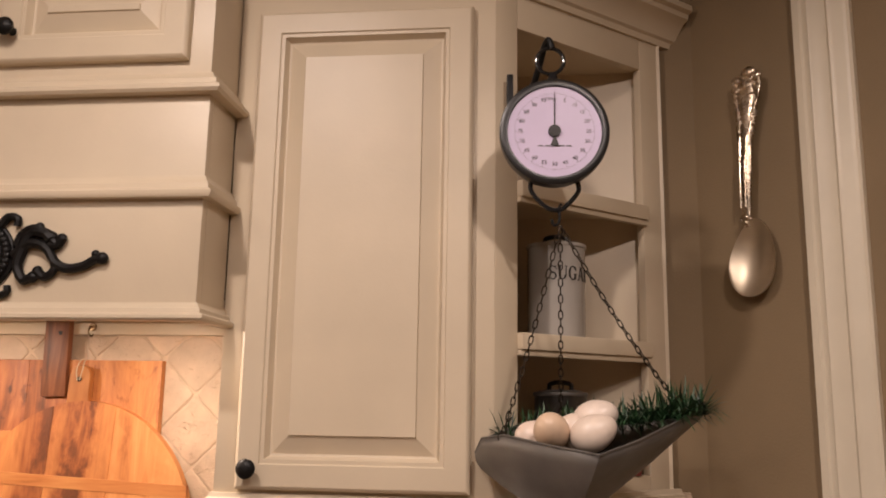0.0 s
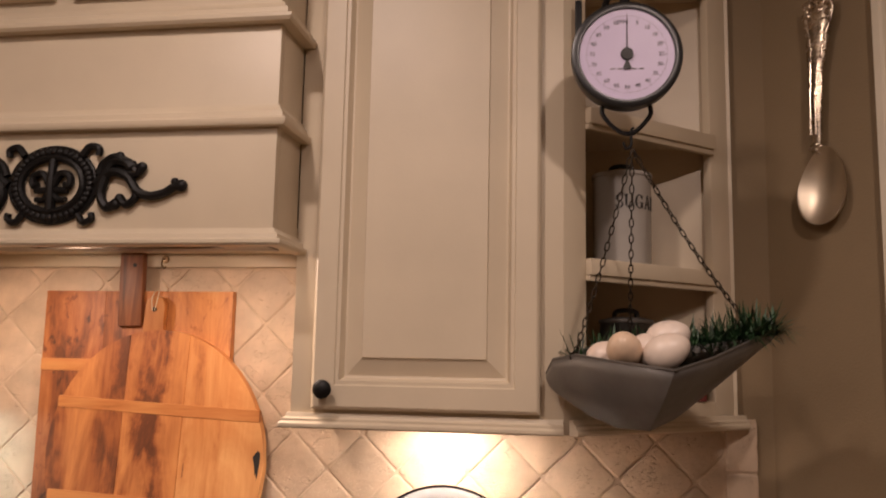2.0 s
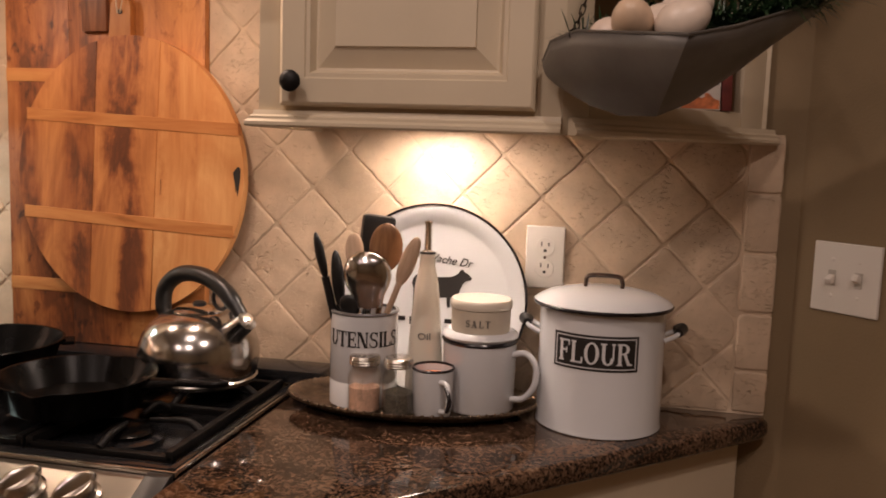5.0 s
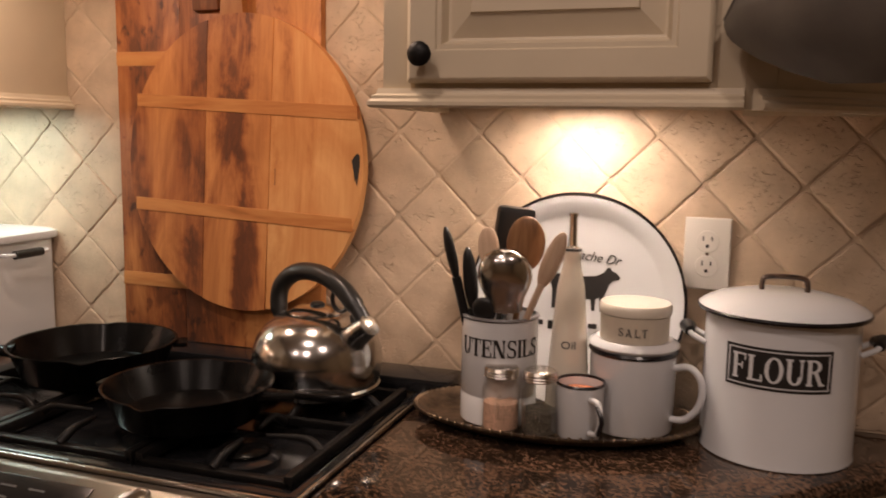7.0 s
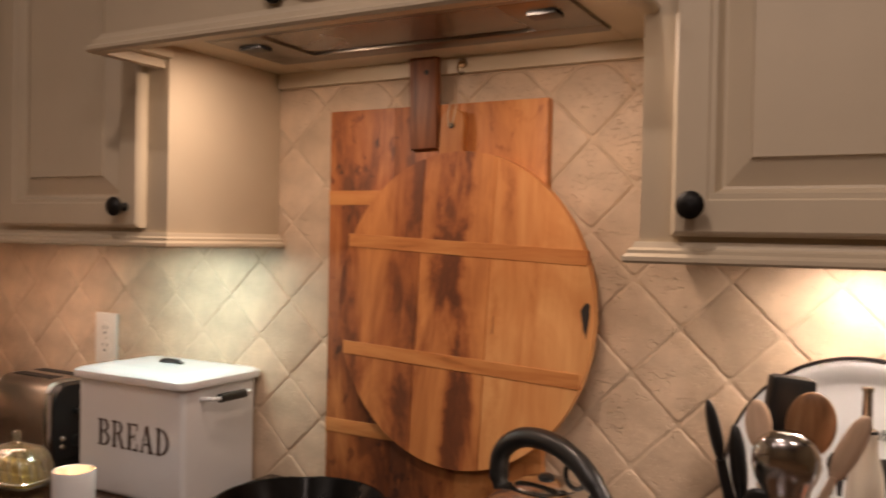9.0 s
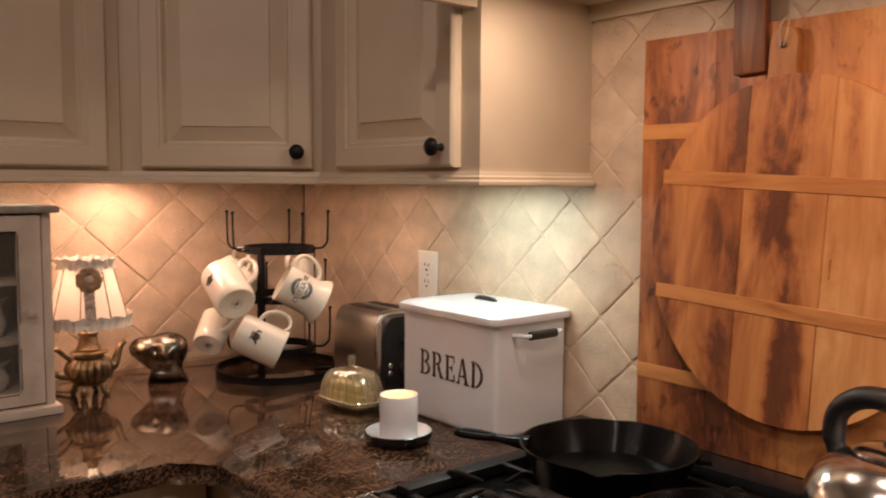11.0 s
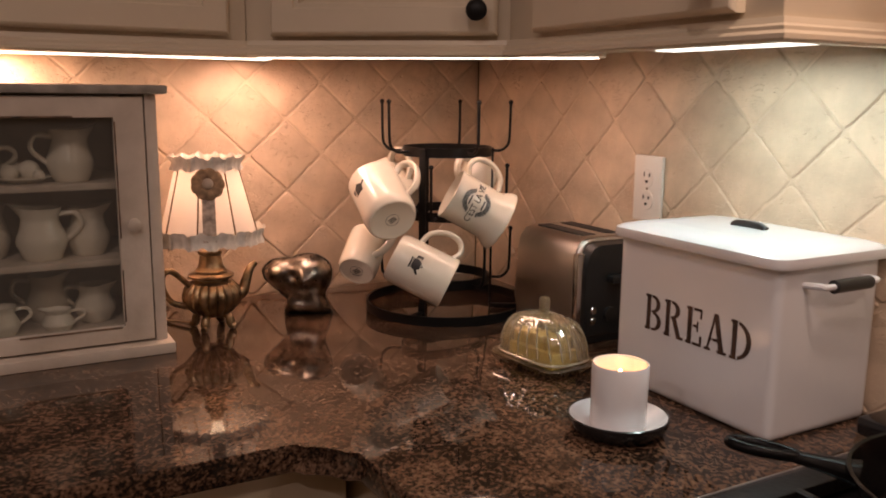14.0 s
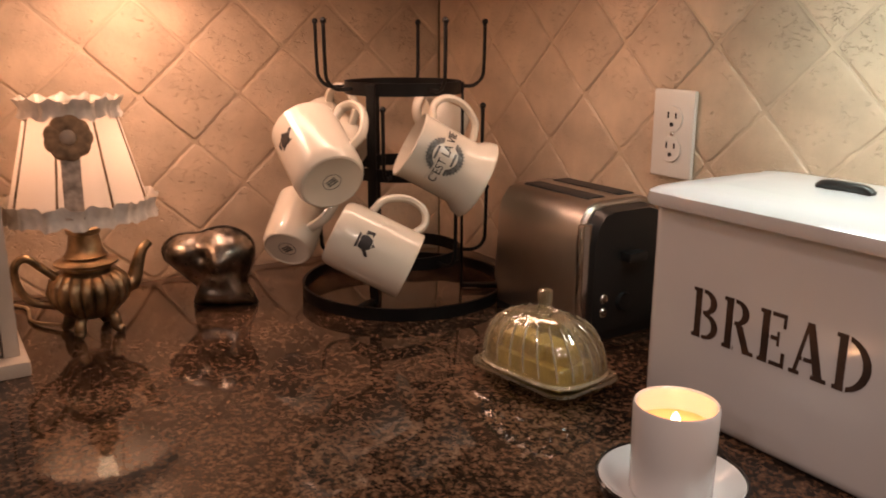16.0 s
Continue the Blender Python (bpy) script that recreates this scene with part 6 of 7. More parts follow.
for s in (-1, 1):
    fleur += [swirl([(0, -0.008, -0.008), (s * 0.016, -0.009, 0.018), (s * 0.034, -0.009, 0.014), (s * 0.034, -0.009, -0.002), (s * 0.024, -0.009, 0.0)], 0.007, 0.006), swirl([(0, -0.008, -0.012), (s * 0.014, -0.008, -0.026), (s * 0.028, -0.008, -0.026)], 0.006, 0.005)]
part("fleur", join(*fleur), IRONR, scr)
for s in (-1, 1):
    arm = [swirl([(s * 0.082, -0.007, 0.0), (s * 0.110, -0.009, 0.020), (s * 0.140, -0.009, 0.012), (s * 0.158, -0.009, -0.012), (s * 0.180, -0.009, -0.022), (s * 0.206, -0.008, -0.018), (s * 0.224, -0.008, -0.008), (s * 0.238, -0.008, -0.006)], 0.0085, 0.0075),
           swirl([(s * 0.150, -0.008, 0.0), (s * 0.157, -0.008, -0.022), (s * 0.142, -0.008, -0.036), (s * 0.128, -0.008, -0.026)], 0.006, 0.008),
           swirl([(s * 0.098, -0.008, 0.012), (s * 0.092, -0.008, -0.018), (s * 0.104, -0.008, -0.040), (s * 0.120, -0.008, -0.036)], 0.009, 0.008),
           swirl([(s * 0.100, -0.008, 0.015), (s * 0.112, -0.008, 0.038), (s * 0.136, -0.008, 0.036), (s * 0.148, -0.008, 0.026)], 0.009, 0.010),
           swirl([(s * 0.130, -0.008, 0.020), (s * 0.156, -0.008, 0.016), (s * 0.165, -0.008, 0.026)], 0.006, 0.0075),
           swirl([(s * 0.054, -0.008, 0.050), (s * 0.068, -0.008, 0.066), (s * 0.084, -0.008, 0.062), (s * 0.084, -0.008, 0.050)], 0.007, 0.006),
           swirl([(s * 0.052, -0.008, -0.052), (s * 0.064, -0.008, -0.066), (s * 0.078, -0.008, -0.060), (s * 0.077, -0.008, -0.050)], 0.006, 0.006),
           swirl([(s * 0.086, -0.008, 0.016), (s * 0.096, -0.009, 0.036), (s * 0.116, -0.010, 0.046), (s * 0.140, -0.009, 0.036), (s * 0.158, -0.008, 0.018), (s * 0.164, -0.008, 0.028)], 0.007, 0.0065)]
    for x, z, rr in ((0.238, -0.005, 0.0105), (0.226, 0.002, 0.007), (0.120, -0.036, 0.010), (0.128, -0.026, 0.009), (0.165, 0.028, 0.009), (0.146, 0.030, 0.011), (0.124, 0.048, 0.008)):
        b = bmesh.new()
        bmesh.ops.create_uvsphere(b, u_segments=10, v_segments=8, radius=rr, matrix=pose(s * x, -0.008, z) @ Matrix.Diagonal((1, 0.8, 1, 1)))
        arm.append(b)
    part("scroll_arm", join(*arm), IRONR, scr)


# ---- left corner of the worktop ----
# bread box
bb = thing("bread_box", "white enamel bread box with a lid and cut-out lettering", "bread box", pose(-1.1965, 1.622, TOP))
part("body", box(-0.142, 0.142, -0.098, 0.092, 0.0, 0.226, 0.012, 4), ENAMEL, bb)
lidb = bmesh.new()
steps = [(0.146, 0.102, 0.218), (0.1515, 0.1075, 0.219), (0.153, 0.109, 0.224), (0.1515, 0.1075, 0.232), (0.144, 0.100, 0.2365), (0.128, 0.084, 0.240), (0.10, 0.06, 0.2425)]
rings = []
for hx, hy, z in steps:
    ring_ = []
    rc = 0.022
    for cx_, cy_, a0 in ((hx - rc, hy - rc, 0), (-hx + rc, hy - rc, 90), (-hx + rc, -hy + rc, 180), (hx - rc, -hy + rc, 270)):
        for k in range(6):
            a = radians(a0 + 18 * k)
            ring_.append(lidb.verts.new((cx_ + rc * math.cos(a), cy_ + rc * math.sin(a), z)))
    rings.append(ring_)
for a, b in zip(rings, rings[1:]):
    for j in range(len(a)):
        lidb.faces.new((a[j], a[(j + 1) % len(a)], b[(j + 1) % len(b)], b[j]))
lidb.faces.new(rings[-1])
lidb.faces.new(rings[0][::-1])
lid_ = part("lid", moved(lidb, pose(0, -0.003, 0)), ENAMEL, bb)
part("lid_grip", tube(curve_pts([(-0.028, 0.006, 0.2425), (-0.018, 0.006, 0.2465), (0.018, 0.006, 0.2465), (0.028, 0.006, 0.2425)], 6), 0.005, 10), BLACKP, lid_, "dark lid grip")
# dark letters laid on the face stand in for the stencil's shaded openings
part("lettering", moved(serif_word("BREAD", 0.051, 0.190, gap=0.12, stencil=True), pose(0.0135, -0.0979, 0.118)), mat("cut_out_shade", (0.05, 0.022, 0.012), 0.5, var=0.3, scale=40), bb, "dark letters standing in for shaded cut-outs")
for sx in (-1, 1):
    hb_ = part("side_handle", tube(curve_pts([(sx * 0.141, -0.055, 0.196), (sx * 0.160, -0.052, 0.198), (sx * 0.166, -0.040, 0.197), (sx * 0.166, 0.040, 0.197), (sx * 0.160, 0.052, 0.198), (sx * 0.141, 0.055, 0.196)], 6), 0.0042, 8), ENAMEL, bb)
    part("grip", tube([(sx * 0.166, -0.033, 0.197), (sx * 0.1665, 0.033, 0.197)], 0.0085, 14), BLACKP, hb_, "black wooden grip")

# toaster
ts = thing("toaster", "brushed stainless steel two-slot toaster with a black end panel", "toaster", pose(-1.590, 1.645, TOP))
sec = [(-0.071, 0.012), (-0.073, 0.05), (-0.072, 0.135), (-0.066, 0.162), (-0.054, 0.177), (-0.036, 0.182), (0.036, 0.182), (0.054, 0.177), (0.066, 0.162), (0.072, 0.135), (0.073, 0.05), (0.071, 0.012)]
tb = bmesh.new()
A_ = [tb.verts.new((-0.094, y, z)) for y, z in sec]
B_ = [tb.verts.new((0.084, y, z)) for y, z in sec]
tb.faces.new(A_)
tb.faces.new(B_[::-1])
for i in range(len(sec)):
    j = (i + 1) % len(sec)
    tb.faces.new((A_[i], B_[i], B_[j], A_[j]))
bmesh.ops.bevel(tb, geom=[e for e in tb.edges if abs(e.verts[0].co.x - e.verts[1].co.x) < 1e-5], offset=0.006, segments=3, affect="EDGES")
part("shell", tb, TOASTST, ts)
eb = bmesh.new()
A_ = [eb.verts.new((0.0845, y * 0.90, z * 0.95 + 0.002)) for y, z in sec]
B_ = [eb.verts.new((0.101, y * 0.84, z * 0.92 + 0.003)) for y, z in sec]
eb.faces.new(A_)
eb.faces.new(B_[::-1])
for i in range(len(sec)):
    j = (i + 1) % len(sec)
    eb.faces.new((A_[i], B_[i], B_[j], A_[j]))
ep = part("end_panel", eb, BLACKP, ts, "black plastic end panel")
part("end_band", moved(join(box(0.080, 0.095, -0.0740, -0.055, 0.012, 0.158, 0.005)), pose(0, 0, 0)), CHROME, ts)
part("base", box(-0.092, 0.098, -0.070, 0.070, 0.0, 0.013, 0.003), BLACKP, ts)
for y in (-0.026, 0.026):
    part("slot", box(-0.072, 0.062, y - 0.014, y + 0.014, 0.1795, 0.1835, 0.001), SLOT, ts)
part("lever", box(0.099, 0.118, -0.016, 0.016, 0.105, 0.118, 0.004), BLACKP, ep)
for z in (0.040, 0.058):
    part("button", moved(lathe([(0, 0), (0.0065, 0), (0.0065, 0.003), (0.005, 0.0045), (0, 0.0045)], 20), pose(0.0985, -0.042, z, 0, 90)), CHROME, ep)
part("dial", moved(lathe([(0, 0), (0.013, 0), (0.012, 0.008), (0, 0.009)], 24), pose(0.0985, -0.008, 0.05, 0, 90)), BLACKP, ep)

# glass butter dish
bd_ = thing("butter_dish", "clear ribbed glass butter dish with yellow butter", "butter dish", pose(-1.428, 1.456, TOP, 0, 0, 7))


def rounded_rings(steps, rc=0.02, n=7):
    bm = bmesh.new()
    rings = []
    for hx, hy, z in steps:
        r_ = min(rc, hx * 0.9, hy * 0.9)
        ring_ = []
        for cx_, cy_, a0 in ((hx - r_, hy - r_, 0), (-hx + r_, hy - r_, 90), (-hx + r_, -hy + r_, 180), (hx - r_, -hy + r_, 270)):
            for k in range(n):
                a = radians(a0 + 90 * k / (n - 1))
                ring_.append(bm.verts.new((cx_ + r_ * math.cos(a), cy_ + r_ * math.sin(a), z)))
        rings.append(ring_)
    for a, b in zip(rings, rings[1:]):
        for j in range(len(a)):
            bm.faces.new((a[j], a[(j + 1) % len(a)], b[(j + 1) % len(b)], b[j]))
    bm.faces.new(rings[-1])
    bm.faces.new(rings[0][::-1])
    return bm


part("dish", rounded_rings([(0.058, 0.034, 0.0), (0.064, 0.040, 0.003), (0.074, 0.050, 0.014), (0.0765, 0.0525, 0.017), (0.0755, 0.0515, 0.0205), (0.070, 0.046, 0.018), (0.062, 0.039, 0.010), (0.058, 0.034, 0.008)]), DISHGLASS, bd_, "clear glass dish")


def pressed_cover():
    """Domed glass cover with pressed ribs that lean as they climb."""
    outer = [(0.069, 0.046, 0.021), (0.0695, 0.0465, 0.026), (0.0685, 0.0455, 0.034), (0.067, 0.044, 0.044), (0.0645, 0.042, 0.054), (0.060, 0.0385, 0.064), (0.053, 0.034, 0.073), (0.043, 0.028, 0.080), (0.031, 0.021, 0.0845), (0.018, 0.013, 0.087)]
    inner = [(a - 0.003, b - 0.003, z - 0.002) for a, b, z in outer[::-1]]
    bm, rings, n = bmesh.new(), [], 132
    for a, b, z in outer + inner:
        ring_ = []
        for k in range(n):
            t_ = 2 * math.pi * k / n
            c, s_ = math.cos(t_), math.sin(t_)
            w = (abs(c) ** 3.4 + abs(s_) ** 3.4) ** (-1 / 3.4)
            rise = min(1, max(0, (z - 0.026) / 0.012))
            w *= 1 + 0.030 * rise * abs(math.sin(11 * t_ + 26 * z)) ** 0.7
            ring_.append(bm.verts.new((a * w * c, b * w * s_, z + 0.0012 * rise * math.sin(150 * z))))
        rings.append(ring_)
    for a, b in zip(rings, rings[1:]):
        for k in range(n):
            bm.faces.new((a[k], a[(k + 1) % n], b[(k + 1) % n], b[k]))
    bm.faces.new(rings[-1])
    bm.faces.new(rings[0][::-1])
    return bm


part("cover", pressed_cover(), DISHGLASS, bd_, "ribbed pressed glass cover")
for k in range(22):
    line = []
    for a_, b_, z in ((0.0690, 0.0460, 0.030), (0.0675, 0.0445, 0.044), (0.0650, 0.0425, 0.054), (0.0605, 0.0390, 0.064), (0.0535, 0.0345, 0.073), (0.0435, 0.0285, 0.0805)):
        t_ = (k + 0.5) * math.pi / 11 - 26 * z / 11
        c, s_ = math.cos(t_), math.sin(t_)
        w = 1.032 * (abs(c) ** 3.4 + abs(s_) ** 3.4) ** (-1 / 3.4)
        line.append((a_ * w * c, b_ * w * s_, z))
    part("rib", tube(curve_pts(line, 3), 0.0013, 6), RIBGLASS, bd_)
part("cover_rim", tube([(0.0715 * (abs(math.cos(t_)) ** 3.4 + abs(math.sin(t_)) ** 3.4) ** (-1 / 3.4) * math.cos(t_), 0.0485 * (abs(math.cos(t_)) ** 3.4 + abs(math.sin(t_)) ** 3.4) ** (-1 / 3.4) * math.sin(t_), 0.0235) for t_ in [k * math.pi / 40 for k in range(80)]], 0.0026, 8, closed=True), RIBGLASS, bd_)
part("cover_knob", lathe([(0, 0.0855), (0.009, 0.0855), (0.0075, 0.092), (0.0088, 0.106), (0.008, 0.111), (0.005, 0.113), (0, 0.1132)], 24), DISHGLASS, bd_)
BUTTER = mat("butter", (0.82, 0.66, 0.22), 0.45, var=0.10, scale=30)
part("butter_block", box(-0.050, 0.050, -0.028, 0.028, 0.0105, 0.036, 0.004), BUTTER, bd_)
for x, y, z, rz in ((-0.030, -0.006, 0.0362, 8), (0.004, -0.004, 0.0362, -6), (0.032, 0.0, 0.0362, 14)):
    part("butter_piece", moved(box(-0.015, 0.015, -0.016, 0.016, 0, 0.020, 0.003), pose(x, y, z, 0, 0, rz)), BUTTER, bd_)

# candle in a white pot on a dark saucer
cn = thing("candle", "lit candle in a white pot on a black and white saucer", "candle", pose(-1.176, 1.392, TOP))
sa = lathe([(0, 0), (0.048, 0), (0.058, 0.005), (0.0635, 0.016), (0.0645, 0.0225), (0.0625, 0.0235), (0.0605, 0.0195), (0.049, 0.010), (0.038, 0.006), (0, 0.006)], 48)
part("saucer", sa, BLACK, cn, "black saucer")
part("saucer_glaze", lathe([(0, 0.0065), (0.038, 0.0066), (0.049, 0.0106), (0.0590, 0.0195), (0.0615, 0.0222), (0.0605, 0.0228), (0.058, 0.0208), (0.048, 0.0118), (0.036, 0.0078), (0, 0.0078)], 48), ENAMEL, cn, "white glaze inside the saucer")
part("pot", lathe([(0, 0.0080), (0.0335, 0.0080), (0.035, 0.011), (0.0358, 0.088), (0.0345, 0.090), (0.033, 0.0885), (0.0325, 0.06), (0, 0.058)], 48), ENAMEL, cn, "white ceramic pot")
# wax emits by itself, standing in for flame light soaking through it
WAX = glow("glowing_wax", (1.0, 0.46, 0.16), 0.75)
part("wax", lathe([(0, 0.068), (0.012, 0.067), (0.0325, 0.069), (0.0325, 0.062), (0, 0.062)], 40), WAX, cn, "molten wax")
part("wick", tube([(0, 0, 0.066), (0.001, 0, 0.074)], 0.0009, 6), SLOT, cn)
part("flame", lathe([(0, 0.070), (0.003, 0.072), (0.0040, 0.0745), (0.003, 0.078), (0.001, 0.081), (0, 0.082)], 16), glow("flame", (1.0, 0.60, 0.24), 30.0), cn, "small yellow flame")

# mug rack
RK = Vector((-1.83, 1.505, TOP))
rk = thing("mug_rack", "black iron three-tier mug rack with upright hooks", "rack", Matrix.Translation(RK))


def hoop(r, z, h, th):
    return lathe([(r - th, z), (r, z), (r, z + h), (r - th, z + h)], 56, True)


part("base_ring", hoop(0.158, 0.0, 0.018, 0.004), IRONR, rk)
for z in (0.052, 0.182, 0.302):
    part("ring", hoop(0.086, z, 0.018, 0.003), IRONR, rk)
for a in (300, 60, 180):
    c, s = math.cos(radians(a)), math.sin(radians(a))
    part("upright", moved(box(-0.002, 0.002, -0.007, 0.007, 0.0, 0.318, 0.001), pose(0.0885 * c, 0.0885 * s, 0, 0, 0, a)), IRONR, rk)
    part("foot_bar", moved(box(0.088, 0.156, -0.006, 0.006, 0.002, 0.008, 0.001), pose(0, 0, 0, 0, 0, a)), IRONR, rk)


def hook(a, z, tip):
    c, s = math.cos(radians(a)), math.sin(radians(a))
    pts = curve_pts([(0.086 * c, 0.086 * s, z), (0.110 * c, 0.110 * s, z + 0.0), (0.124 * c, 0.124 * s, z + 0.012), (0.127 * c, 0.127 * s, z + 0.032), (0.128 * c, 0.128 * s, tip)], 5)
    b = bmesh.new()
    bmesh.ops.create_uvsphere(b, u_segments=10, v_segments=8, radius=0.0046, matrix=Matrix.Translation((0.128 * c, 0.128 * s, tip)))
    part("hook", join(tube(pts, 0.0028, 8), b), IRONR, rk)


for a in (234, 273, 139, 357, 75):
    hook(a, 0.311, 0.404)
for a in (210, 318, 33):
    hook(a, 0.190, 0.288)
for a in (5, 66, 250):
    hook(a, 0.060, 0.158)


def mug(label, base, axis, up, r=0.041, h=0.094, flare=0.0, prints=None, spot=None):
    """A mug hung by its handle: base point, axis from base to rim, up the side that holds the handle."""
    z = Vector(axis).normalized()
    x = Vector(up)
    x = (x - z * x.dot(z)).normalized()
    y = z.cross(x)
    m = Matrix((x, y, z)).transposed().to_4x4()
    m.translation = Vector(base)
    t = thing("mug", label, "mug", m, "mugs on the rack")
    if flare:
        pr = [(0, 0.004), (r * 0.8, 0.003), (r + 0.006, 0.0), (r + 0.008, 0.002), (r + 0.006, 0.012), (r - 0.0030, 0.026), (r - 0.0030, 0.05), (r - 0.0030, h * 0.92), (r - 0.001, h), (r - 0.003, h + 0.001), (r - 0.006, 0.05), (r - 0.006, 0.012), (0, 0.010)]
    else:
        pr = [(0, 0.002), (r * 0.80, 0.0015), (r * 0.84, 0.0), (r * 0.90, 0.001), (r - 0.001, 0.008), (r, 0.02), (r, h), (r - 0.0015, h + 0.0015), (r - 0.0035, h), (r - 0.004, 0.012), (r * 0.7, 0.006), (0, 0.006)]
    side, zs = 0.0, h * 0.55
    if spot:
        q = m.inverted() @ Vector(spot)
        side, zs = math.degrees(math.atan2(q.y, q.x)) + 90, min(max(q.z, h * 0.3), h * 0.7)
    part("body", lathe(pr, 48), CERAM, t)
    hp_ = curve_pts([(r - 0.003, 0, h * 0.88), (r + 0.014, 0, h * 0.95), (r + 0.031, 0, h * 0.85), (r + 0.034, 0, h * 0.62), (r + 0.020, 0, h * 0.38), (r - 0.003, 0, h * 0.30)], 6)
    hb_ = tube(hp_, 0.0052, 10)
    for v in hb_.verts:
        v.co.y *= 1.5
    part("handle", hb_, CERAM, t)
    if prints == "teapot":
        tp = join(prism([(-0.008, -0.008), (0.008, -0.008), (0.010, 0.0), (0.006, 0.008), (-0.006, 0.008), (-0.010, 0.0)], -0.0004, 0.0004), prism([(0.008, -0.003), (0.017, 0.006), (0.015, 0.009), (0.007, 0.003)], -0.0004, 0.0004), prism([(-0.009, 0.006), (-0.017, 0.007), (-0.016, -0.004), (-0.010, -0.004), (-0.012, 0.0), (-0.013, 0.004)], -0.0004, 0.0004), prism([(-0.003, 0.009), (0.003, 0.009), (0.0, 0.013)], -0.0004, 0.0004), prism([(-0.011, -0.012), (0.011, -0.012), (0.008, -0.009), (-0.008, -0.009)], -0.0004, 0.0004))
        part("picture", moved(wrap(fine_split(tp), r + 0.0003), pose(0, 0, zs, 0, 0, side)), INK, t, "small black teapot picture")
    if prints == "words":
        burst = [((0.0275 if k % 2 else 0.0240) * math.cos(math.pi * k / 36), (0.0275 if k % 2 else 0.0240) * math.sin(math.pi * k / 36)) for k in range(72)]
        disc = [(0.0175 * math.cos(math.pi * k / 20), 0.0175 * math.sin(math.pi * k / 20)) for k in range(40)]
        rs = r - 0.0022
        lay = pose(0, 0, zs, 0, 0, side)
        part("seal", moved(wrap(fine_split(prism(burst, -0.0003, 0.0006)), rs), lay), mat("grey_seal", (0.14, 0.14, 0.13), 0.4, var=0.5, scale=260), t, "grey sunburst seal")
        part("seal_middle", moved(wrap(fine_split(prism(disc, -0.0007, -0.0001)), rs), lay), CERAM, t)
        for z_, w_ in ((0.0125, 0.009), (-0.0125, 0.009)):
            part("letter_bar", moved(wrap(fine_split(prism([(-w_, z_ - 0.0016), (w_, z_ - 0.0016), (w_, z_ + 0.0016), (-w_, z_ + 0.0016)], -0.0010, -0.0004)), rs), lay), GREYINK, t)
        ban = prism([(-0.040, -0.008), (0.040, -0.008), (0.040, 0.009), (-0.040, 0.009)], -0.0016, -0.0006)
        part("banner", moved(wrap(fine_split(ban), rs), lay), CERAM, t)
        part("lettering", moved(wrap(fine_split(moved(serif("C'EST LA VIE", 0.0165, 0.84), pose(0, -0.0018, 0.0005)), 0.003), rs), lay), INK, t, "black lettering")
    stamp = moved(lathe([(0.012, 0), (0.0128, 0), (0.0128, 0.0004), (0.012, 0.0004)], 32, True), pose(0, 0, 0.0014))
    part("base_stamp", stamp, GREYINK, t)
    for k in range(3):
        part("letter_bar", box(-0.007, 0.007, -0.005 + k * 0.004, -0.003 + k * 0.004, 0.0012, 0.0018, 0), GREYINK, t)
    return t


mug("white ceramic mug with a small teapot print hung base outwards", (-1.731, 1.341, 1.112), (-0.86, 0.07, 0.49), (0.47, 0.71, 0.54), prints="teapot", spot=(-1.792, 1.308, 1.163), r=0.048, h=0.116)
mug("white ceramic mug with a small teapot print hung sideways", (-1.707, 1.331, 1.054), (0.52, 0.73, -0.43), (-0.11, 0.52, 0.83), prints="teapot", spot=(-1.639, 1.341, 1.051), r=0.045, h=0.108)
mug("cream ceramic mug with a grey seal and a flared foot", (-1.681, 1.538, 1.104), (-0.35, -0.80, 0.49), (0.05, 0.50, 0.86), prints="words", flare=1.0, spot=(-1.649, 1.468, 1.148), r=0.0485, h=0.108)
mug("white ceramic mug hung low with its base outwards", (-1.836, 1.315, 1.002), (-0.60, 0.56, 0.57), (0.74, 0.36, 0.32), r=0.038, h=0.092)
mug("white ceramic mug hung behind the others", (-1.868, 1.438, 1.122), (-0.75, -0.30, 0.55), (0.3, 0.2, 0.9), r=0.041, h=0.094)
mug("white ceramic mug hung at the back of the rack", (-1.838, 1.560, 1.125), (-0.10, 0.40, 0.70), (0.2, -0.4, 0.9), r=0.038, h=0.07)

# metal chick mould
ck = bmesh.new()
side = [(-0.060, 0.063), (-0.062, 0.080), (-0.046, 0.096), (-0.028, 0.100), (-0.012, 0.1015), (0.004, 0.107), (0.026, 0.109), (0.049, 0.100), (0.060, 0.084), (0.058, 0.060), (0.049, 0.040), (0.049, 0.029), (0.058, 0.010), (0.054, 0.0), (-0.018, 0.0), (-0.024, 0.008), (-0.019, 0.024), (-0.028, 0.034), (-0.045, 0.049)]
sm_ = [(p.x, p.y) for p in curve_pts([(x, z, 0) for x, z in side + side[:1]], 3)[:-1]]
cen = Vector((0.008, 0.062))
SWELLS = ((0.024, 0.078, 0.030, 0.010), (0.020, 0.066, 0.014, 0.008), (-0.040, 0.080, 0.024, 0.005), (0.002, 0.012, 0.016, 0.009), (0.034, 0.012, 0.016, 0.009), (-0.004, 0.074, 0.010, -0.005), (0.010, 0.030, 0.012, -0.006), (-0.046, 0.086, 0.005, 0.003), (0.034, 0.056, 0.010, -0.004))


def relief(x, z):
    return 1.25 * sum(h * math.exp(-((x - a) ** 2 + (z - b) ** 2) / (2 * (s_ * 0.6) ** 2)) for a, b, s_, h in SWELLS)


